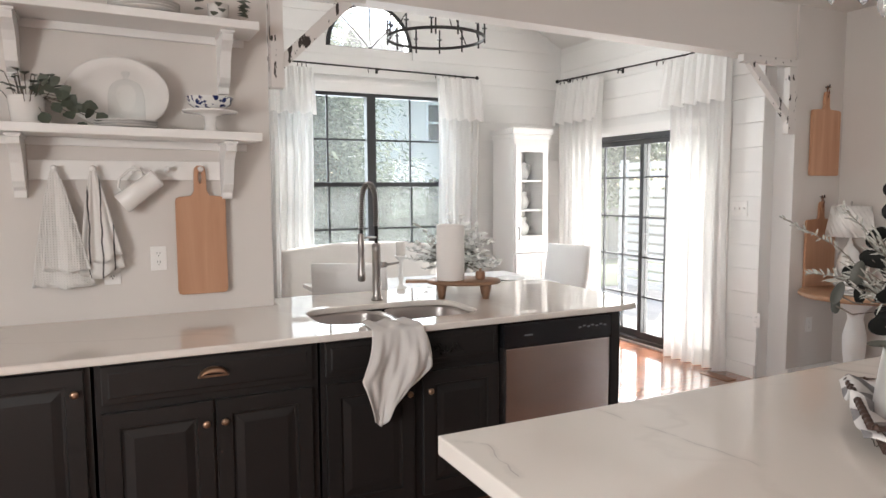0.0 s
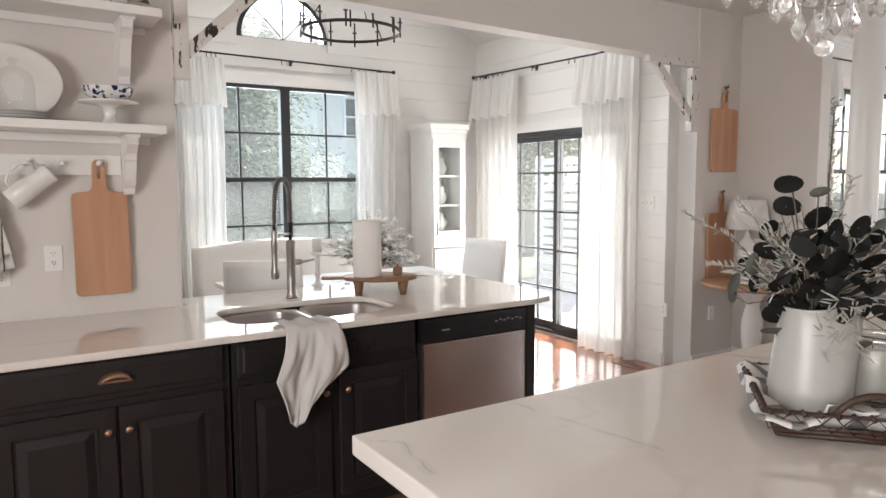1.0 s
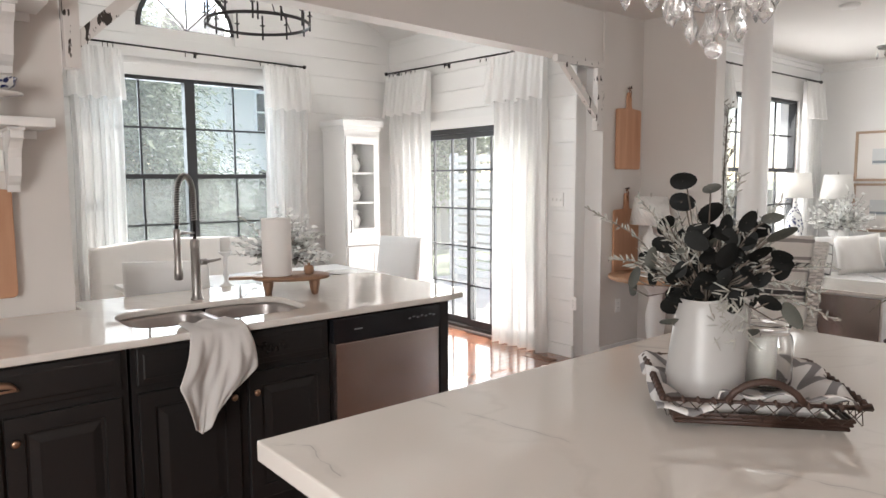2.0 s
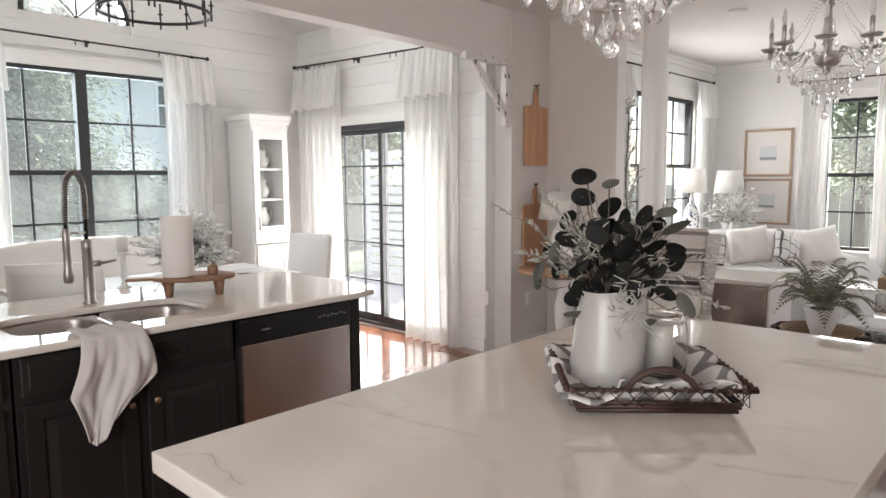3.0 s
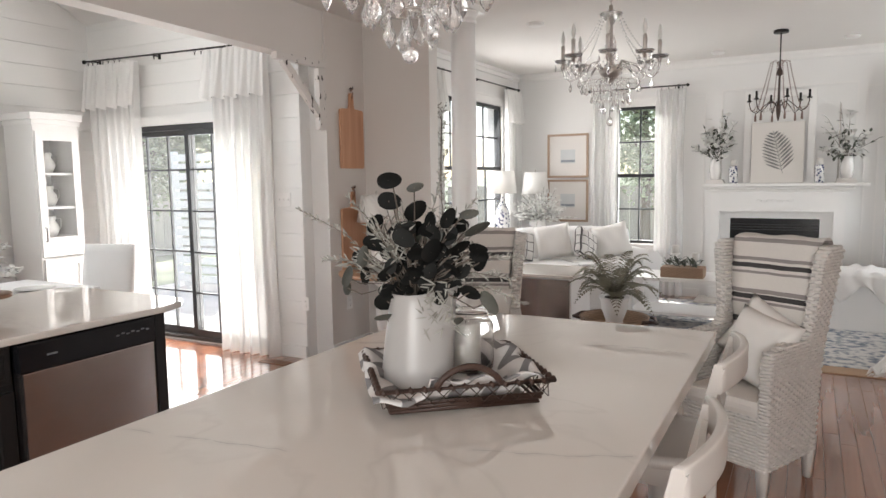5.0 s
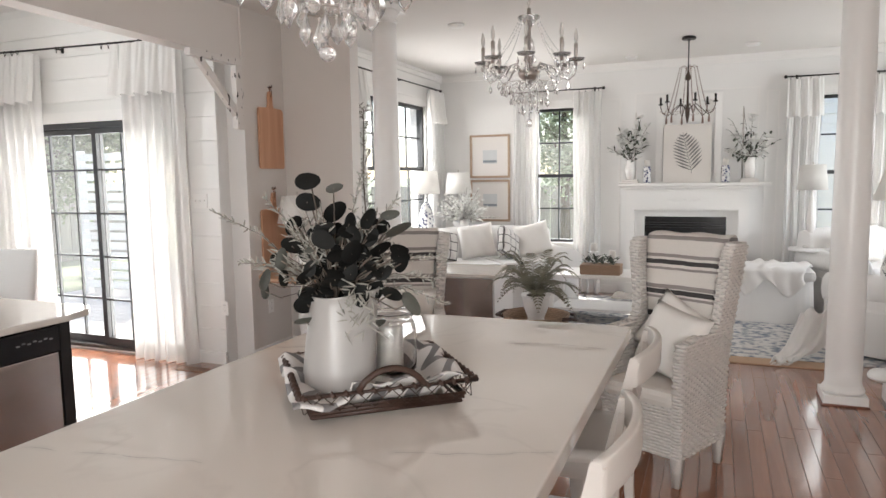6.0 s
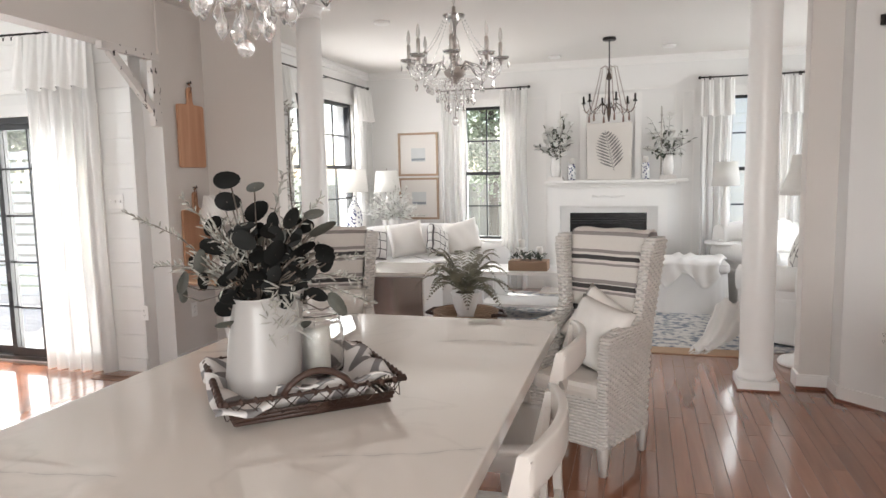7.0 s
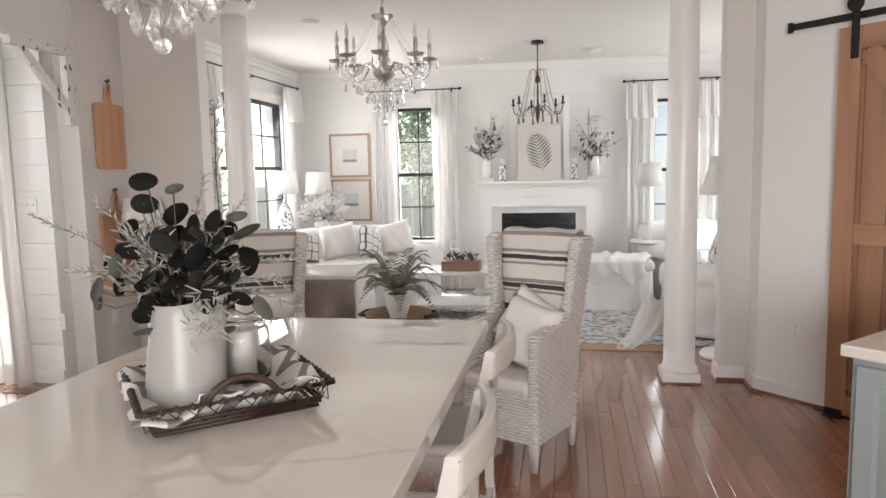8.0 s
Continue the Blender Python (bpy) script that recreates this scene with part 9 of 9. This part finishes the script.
box(bm, 0, 0, 0.873, 1.43, 0.62, 0.915, 0.008)
part("slab", bm, M_QUARTZ, ctp)


# ---- outdoors ----
bm = bmesh.new()
R = 900
bm.faces.new([bm.verts.new(q) for q in ((-R, -R, -0.45), (R, -R, -0.45), (R, R, -0.45), (-R, R, -0.45))])
structure("ground", bm, M_GRASS, "lawn round the house", "ground")
M_DECK = wood("weathered deck board", (0.52, 0.485, 0.46), (0.42, 0.385, 0.36), 0.8, 1, 5, 0.1)
M_FENCE = wood("grey fence board", (0.50, 0.46, 0.42), (0.40, 0.36, 0.32), 0.85, 2, 6, 0.1)
deck = thing("deck", pose(4.6, 2.6, -0.06), "weathered wooden deck outside the patio door", "deck")
for k in range(28):
    bm = bmesh.new()
    box(bm, 0.145 * k, 0, -0.03, 0.145 * k + 0.14, 6.0, 0, 0.003)
    part("board", bm, M_DECK, deck)
bm = bmesh.new()
for x in (0.1, 2.0, 3.9):
    for y in (0.1, 2.6, 5.9):
        box(bm, x - 0.05, y - 0.05, -0.39, x + 0.05, y + 0.05, -0.03)
part("footing", bm, M_DECK, deck)
dr = thing("deck_railing", pose(8.4, 2.6, -0.06), "dark deck railing with slim balusters", "railing")
for y in (4.1, 5.2):
    bm = bmesh.new()
    box(bm, -0.045, y - 0.045, 0, 0.045, y + 0.045, 1.0, 0.004)
    part("post", bm, M_DECK, dr)
for z in (0.1, 0.92):
    bm = bmesh.new()
    box(bm, -0.02, 4.145, z, 0.02, 5.155, z + 0.05)
    part("rail", bm, M_DECK, dr)
for k in range(9):
    bm = bmesh.new()
    box(bm, -0.01, 4.24 + 0.1 * k, 0.15, 0.01, 4.26 + 0.1 * k, 0.92)
    part("baluster", bm, M_IRON, dr)
ps = thing("privacy_screen", pose(7.0, 7.3, -0.06), "white horizontal slat screen on the deck", "screen")
for y in (0.0, 0.95):
    bm = bmesh.new()
    box(bm, -0.045, y - 0.045, 0, 0.045, y + 0.045, 2.0, 0.004)
    part("post", bm, M_TRIM, ps)
for k in range(14):
    bm = bmesh.new()
    box(bm, -0.06, -0.05, 0.1 + 0.135 * k, -0.046, 1.0, 0.2 + 0.135 * k)
    part("slat", bm, M_TRIM, ps)
fn = thing("fence", pose(0, 0, -0.45), "grey board fence along the garden", "fence")
for k in range(70):
    bm = bmesh.new()
    box(bm, -6 + 0.3 * k, 15.0, 0, -6 + 0.3 * k + 0.285, 15.03, 1.75)
    part("board", bm, M_FENCE, fn)
fe2 = thing("fence", pose(0, 0, -0.45), "brown board fence beyond the living room", "fence")
for k in range(50):
    bm = bmesh.new()
    box(bm, 17.0, -6 + 0.3 * k, 0, 17.03, -6 + 0.3 * k + 0.285, 1.7)
    part("board", bm, M_FENCE, fe2)

M_LEAFOUT = leafy("garden leaf", (0.31, 0.35, 0.23))
M_NEEDLE = leafy("blue green evergreen", (0.25, 0.28, 0.22))
M_BARK = surface("rough bark", (0.12, 0.09, 0.07), 0.9, vary=0.3, scale=8, grain=40, relief=0.5)


def tree(x, y, h, r, seed, mat, label, conical=False, dense=330):
    t = thing("tree", pose(x, y, -0.45), label, "tree", "garden trees")
    rnd = random.Random(seed)
    bm = bmesh.new()
    tube(bm, [(0, 0, 0), (0.05, 0.02, h * 0.3), (0, 0.05, h * 0.6), (0.02, 0, h * 0.92)], 0.035 * h * 0.6, 9, 0.02)
    verts, faces = [], []
    for k in range(46):
        z = h * (0.12 + 0.84 * k / 46) if conical else h * rnd.uniform(0.3, 0.95)
        a = rnd.uniform(0, 6.28)
        rr = r * ((1 - z / h) * 1.05 + 0.06) if conical else r * math.sqrt(max(0.08, 1 - ((z / h - 0.62) / 0.4) ** 2)) * rnd.uniform(0.55, 1.05)
        tip = Vector((rr * math.cos(a), rr * math.sin(a), z + (-0.1 * rr if conical else 0.25 * rr)))
        root = Vector((0, 0, z - (0.0 if conical else 0.35 * rr)))
        tube(bm, [root, root.lerp(tip, 0.6) + Vector((0, 0, 0.1 * rr)), tip], 0.03, 5, 0.006)
        way = (tip - root).normalized()
        for j in range(dense):
            f = rnd.uniform(0.2, 1.08)
            q = root.lerp(tip, f) + Vector((rnd.gauss(0, 1), rnd.gauss(0, 1), rnd.gauss(0, 0.7))) * r * 0.13
            ln = rnd.uniform(0.08, 0.17) if conical else rnd.uniform(0.08, 0.16)
            along = way * (0.9 if conical else 0.2) + Vector((rnd.uniform(-1, 1), rnd.uniform(-1, 1), rnd.uniform(-0.9, 0.5)))
            along.normalize()
            side = along.cross(Vector((rnd.uniform(-1, 1), rnd.uniform(-1, 1), rnd.uniform(-1, 1)))).normalized() * ln * (0.13 if conical else 0.3)
            n = len(verts)
            sag = Vector((0, 0, -0.12 * ln))
            verts += [tuple(q), tuple(q + along * ln * 0.5 + side), tuple(q + along * ln + sag), tuple(q + along * ln * 0.5 - side)]
            faces.append((n, n + 1, n + 2, n + 3))
    part("trunk", bm, M_BARK, t)
    me = bpy.data.meshes.new("crown")
    me.from_pydata(verts, [], faces)
    me.materials.append(mat)
    new("crown", me).parent = t
    return t


tree(2.6, 11.4, 4.8, 2.9, 1, M_NEEDLE, "pale feathery evergreen outside the dining window", True, 1100)
tree(-1.6, 12.5, 5.0, 2.6, 2, M_NEEDLE, "tall evergreen beside the fence", True)
tree(12.5, 9.5, 6.0, 2.2, 3, M_LEAFOUT, "leafy garden tree beyond the deck")
tree(9.0, 11.5, 6.5, 2.4, 4, M_LEAFOUT, "broad leafy tree beyond the deck")
tree(15.5, 3.2, 6.5, 2.6, 5, M_LEAFOUT, "leafy tree beyond the fireplace wall")
tree(13.5, 12.5, 7.0, 2.6, 6, M_LEAFOUT, "far leafy garden tree")

ho = thing("neighbour_house", pose(13.4, 22.0, -0.45), "pale sided house beyond the fence", "house")
M_SIDING = surface("pale vinyl siding", (0.80, 0.765, 0.72), 0.7, vary=0.05, scale=2, grain=10, relief=0.3, stretch=(0.2, 0.2, 18))
bm = bmesh.new()
box(bm, -4.5, 0, 0, 4.5, 8, 5.6)
part("wall", bm, M_SIDING, ho)
bm = bmesh.new()
vs = [bm.verts.new(q) for q in ((-4.9, -0.4, 5.5), (4.9, -0.4, 5.5), (4.9, 8.4, 5.5), (-4.9, 8.4, 5.5), (-4.9, 4, 8.3), (4.9, 4, 8.3))]
for q in ((0, 1, 5, 4), (2, 3, 4, 5), (0, 4, 3), (1, 2, 5), (0, 3, 2, 1)):
    bm.faces.new([vs[i] for i in q])
M_SHINGLE = surface("grey shingles", (0.12, 0.115, 0.11), 0.9, vary=0.2, scale=8, grain=30, relief=0.4)
part("roof", bm, M_SHINGLE, ho)
for x in (-3, 0, 3):
    for z in (1.0, 3.6):
        bm = bmesh.new()
        for x0, x1, z0, z1 in ((-0.5, -0.42, 0, 1.4), (0.42, 0.5, 0, 1.4), (-0.42, 0.42, 0, 0.08), (-0.42, 0.42, 1.32, 1.4), (-0.42, 0.42, 0.67, 0.73)):
            box(bm, x + x0, -0.05, z + z0, x + x1, -0.001, z + z1)
        wf = part("window", bm, M_TRIM, ho)
        bm = bmesh.new()
        box(bm, x - 0.42, -0.02, z + 0.08, x + 0.42, -0.005, z + 1.32)
        part("pane", bm, M_PLASTIC, wf)


# second house close by the corner window, clad in lapped boards
h2 = thing("neighbour_house", pose(12.6, -4.2, -0.45), "white lap-sided house near the corner window", "house")
bm = bmesh.new()
box(bm, 0.05, -3.2, 0, 7, 3.6, 5.8)
part("wall", bm, M_SIDING, h2)
lap = None
for k in range(36):
    if lap is None:
        bm = bmesh.new()
        vs = [bm.verts.new(q) for q in ((0.0, -3.2, 0), (0.0, 3.6, 0), (0.035, 3.6, 0.165), (0.035, -3.2, 0.165), (0.049, -3.2, 0), (0.049, 3.6, 0), (0.049, 3.6, 0.165), (0.049, -3.2, 0.165))]
        for q in ((0, 1, 2, 3), (4, 7, 6, 5), (0, 4, 5, 1), (3, 2, 6, 7), (0, 3, 7, 4), (1, 5, 6, 2)):
            bm.faces.new([vs[i] for i in q])
        ob = part("lap_board", bm, M_SIDING, h2)
        lap = ob.data
    else:
        ob = new("lap_board", lap)
        ob.parent = h2
    ob.location = (0, 0, 0.16 * k)
bm = bmesh.new()
vs = [bm.verts.new(q) for q in ((-0.4, -3.6, 5.75), (7.4, -3.6, 5.75), (7.4, 4.0, 5.75), (-0.4, 4.0, 5.75), (3.5, -3.6, 8.2), (3.5, 4.0, 8.2))]
for q in ((0, 4, 5, 3), (1, 2, 5, 4), (0, 1, 4), (3, 5, 2), (0, 3, 2, 1)):
    bm.faces.new([vs[i] for i in q])
part("roof", bm, M_SHINGLE, h2)

# ---- shiplap boards ----
def plain_box_mesh(name, x0, y0, z0, x1, y1, z1, mat, e=0.0015):
    """A board with eased edges on all sides, from few faces."""
    v = []
    for sx, sy, sz in ((e, e, 0), (e, 0, e), (0, e, e)):
        for z in (z0 + sz, z1 - sz):
            for y in (y0 + sy, y1 - sy):
                for x in (x0 + sx, x1 - sx):
                    v.append((x, y, z))
    Zf, Yf, Xf = 0, 8, 16
    q = [(Zf + 0, Zf + 2, Zf + 3, Zf + 1), (Zf + 4, Zf + 5, Zf + 7, Zf + 6), (Yf + 0, Yf + 1, Yf + 5, Yf + 4), (Yf + 2, Yf + 6, Yf + 7, Yf + 3), (Xf + 0, Xf + 4, Xf + 6, Xf + 2), (Xf + 1, Xf + 3, Xf + 7, Xf + 5)]
    for y in (0, 2):
        for z in (0, 4):
            a, b = (y + z, y + z + 1)
            q.append((Zf + a, Zf + b, Yf + b, Yf + a))
    for x in (0, 1):
        for z in (0, 4):
            a, b = (x + z, x + z + 2)
            q.append((Zf + a, Zf + b, Xf + b, Xf + a))
    for x in (0, 1):
        for y in (0, 2):
            a, b = (x + y, x + y + 4)
            q.append((Yf + a, Yf + b, Xf + b, Xf + a))
    for k in range(8):
        q.append((Zf + k, Yf + k, Xf + k))
    me = bpy.data.meshes.new(name)
    me.from_pydata(v, [], q)
    tmp = bmesh.new()
    tmp.from_mesh(me)
    bmesh.ops.recalc_face_normals(tmp, faces=tmp.faces)
    tmp.to_mesh(me)
    tmp.free()
    me.materials.append(mat)
    return me


PITCH = 0.192


def spans(lo, hi, cuts):
    """The stretches of lo to hi that the cuts leave."""
    out, at = [], lo
    for a, b in sorted(cuts):
        if a > at:
            out.append((at, min(a, hi)))
        at = max(at, b)
    if at < hi:
        out.append((at, hi))
    return [s for s in out if s[1] - s[0] > 0.02]


k = 0
while True:
    z0 = 0.1 + PITCH * k
    z1 = z0 + PITCH - 0.0022
    if z0 > 3.9:
        break
    mid = (z0 + z1) / 2
    half = (RIDGE_X - DIN_X0) * min(1.0, max(0.0, (RIDGE_Z - mid) / (RIDGE_Z - SPRING_Z)))
    cuts = []
    if z1 > WIN[2] - 0.11 and z0 < WIN[3] + 0.11:
        cuts.append((WIN[0] - 0.09, WIN[1] + 0.09))
    if z1 > ARCH_C[1] - 0.03 and z0 < ARCH_C[1] + ARCH_R:
        low = max(z0, ARCH_C[1]) - ARCH_C[1]
        w = math.sqrt(max(0, ARCH_R ** 2 - low ** 2)) + 0.004
        cuts.append((ARCH_C[0] - w, ARCH_C[0] + w))
    for a, b in spans(max(DIN_X0, RIDGE_X - half), min(DIN_X1, RIDGE_X + half), cuts):
        ob = new("plank", plain_box_mesh("plank", a, DIN_Y, z0, b, DIN_Y + 0.014, z1, M_WHITE))
        ob.parent = wall_dn
    if z1 < 3.05:
        cuts = [(DOOR[0] - 0.09, DOOR[1] + 0.09)] if z0 < DOOR[3] + 0.11 else []
        for a, b in spans(NORTH + 0.15, DIN_Y, cuts):
            ob = new("plank", plain_box_mesh("plank", DIN_X1, a, z0, DIN_X1 + 0.014, b, z1, M_WHITE))
            ob.parent = wall_de
    k += 1

# ---- floor boards ----
rnd = random.Random(99)
BW = 0.083
shared = {}
for ln in (0.7, 0.95, 1.2, 1.5):
    shared[ln] = plain_box_mesh("floor_board", 0, 0, -0.012, ln - 0.0015, BW - 0.0015, 0, M_FLOOR, 0.0012)
verts, faces = [], []
count = 0
row = 0
y = SOUTH
while y < DIN_Y:
    in_dining = y >= NORTH - 0.001
    x_lo, x_hi = (DIN_X0, DIN_X1 + 0.1) if in_dining else (WEST, EAST)
    x = x_lo - rnd.uniform(0, 1.2)
    while x < x_hi:
        ln = rnd.choice((0.7, 0.95, 1.2, 1.5))
        a, b = max(x, x_lo), min(x + ln, x_hi)
        whole = a == x and b == x + ln
        near = (2.9 < x + ln / 2 < 6.0 and -1.6 < y < 0.62) or (2.6 < x + ln / 2 < 4.4 and 3.5 < y < 5.2)
        if whole and near and count < 300:
            ob = new("floor_board", shared[ln])
            ob.location = (x, y, 0)
            ob.parent = floor
            count += 1
        elif b - a > 0.01:
            i = len(verts)
            e = 0.0012
            x0, x1, y0, y1 = a, b - 0.0015, y, min(y + BW - 0.0015, DIN_Y)
            verts += [(x0, y0, -0.012), (x1, y0, -0.012), (x1, y1, -0.012), (x0, y1, -0.012),
                      (x0, y0, -e), (x1, y0, -e), (x1, y1, -e), (x0, y1, -e),
                      (x0 + e, y0 + e, 0), (x1 - e, y0 + e, 0), (x1 - e, y1 - e, 0), (x0 + e, y1 - e, 0)]
            for u, w in ((0, 1), (1, 2), (2, 3), (3, 0)):
                faces += [(i + u, i + w, i + 4 + w, i + 4 + u), (i + 4 + u, i + 4 + w, i + 8 + w, i + 8 + u)]
            faces += [(i + 8, i + 9, i + 10, i + 11)]
        x += ln
    y += BW
    row += 1
me = bpy.data.meshes.new("floor_boards_joined")
me.from_pydata(verts, [], faces)
me.materials.append(M_FLOORREST)
rest = new("floor_boards_joined", me)
rest.parent = floor
tagged(rest, kind="stuff")
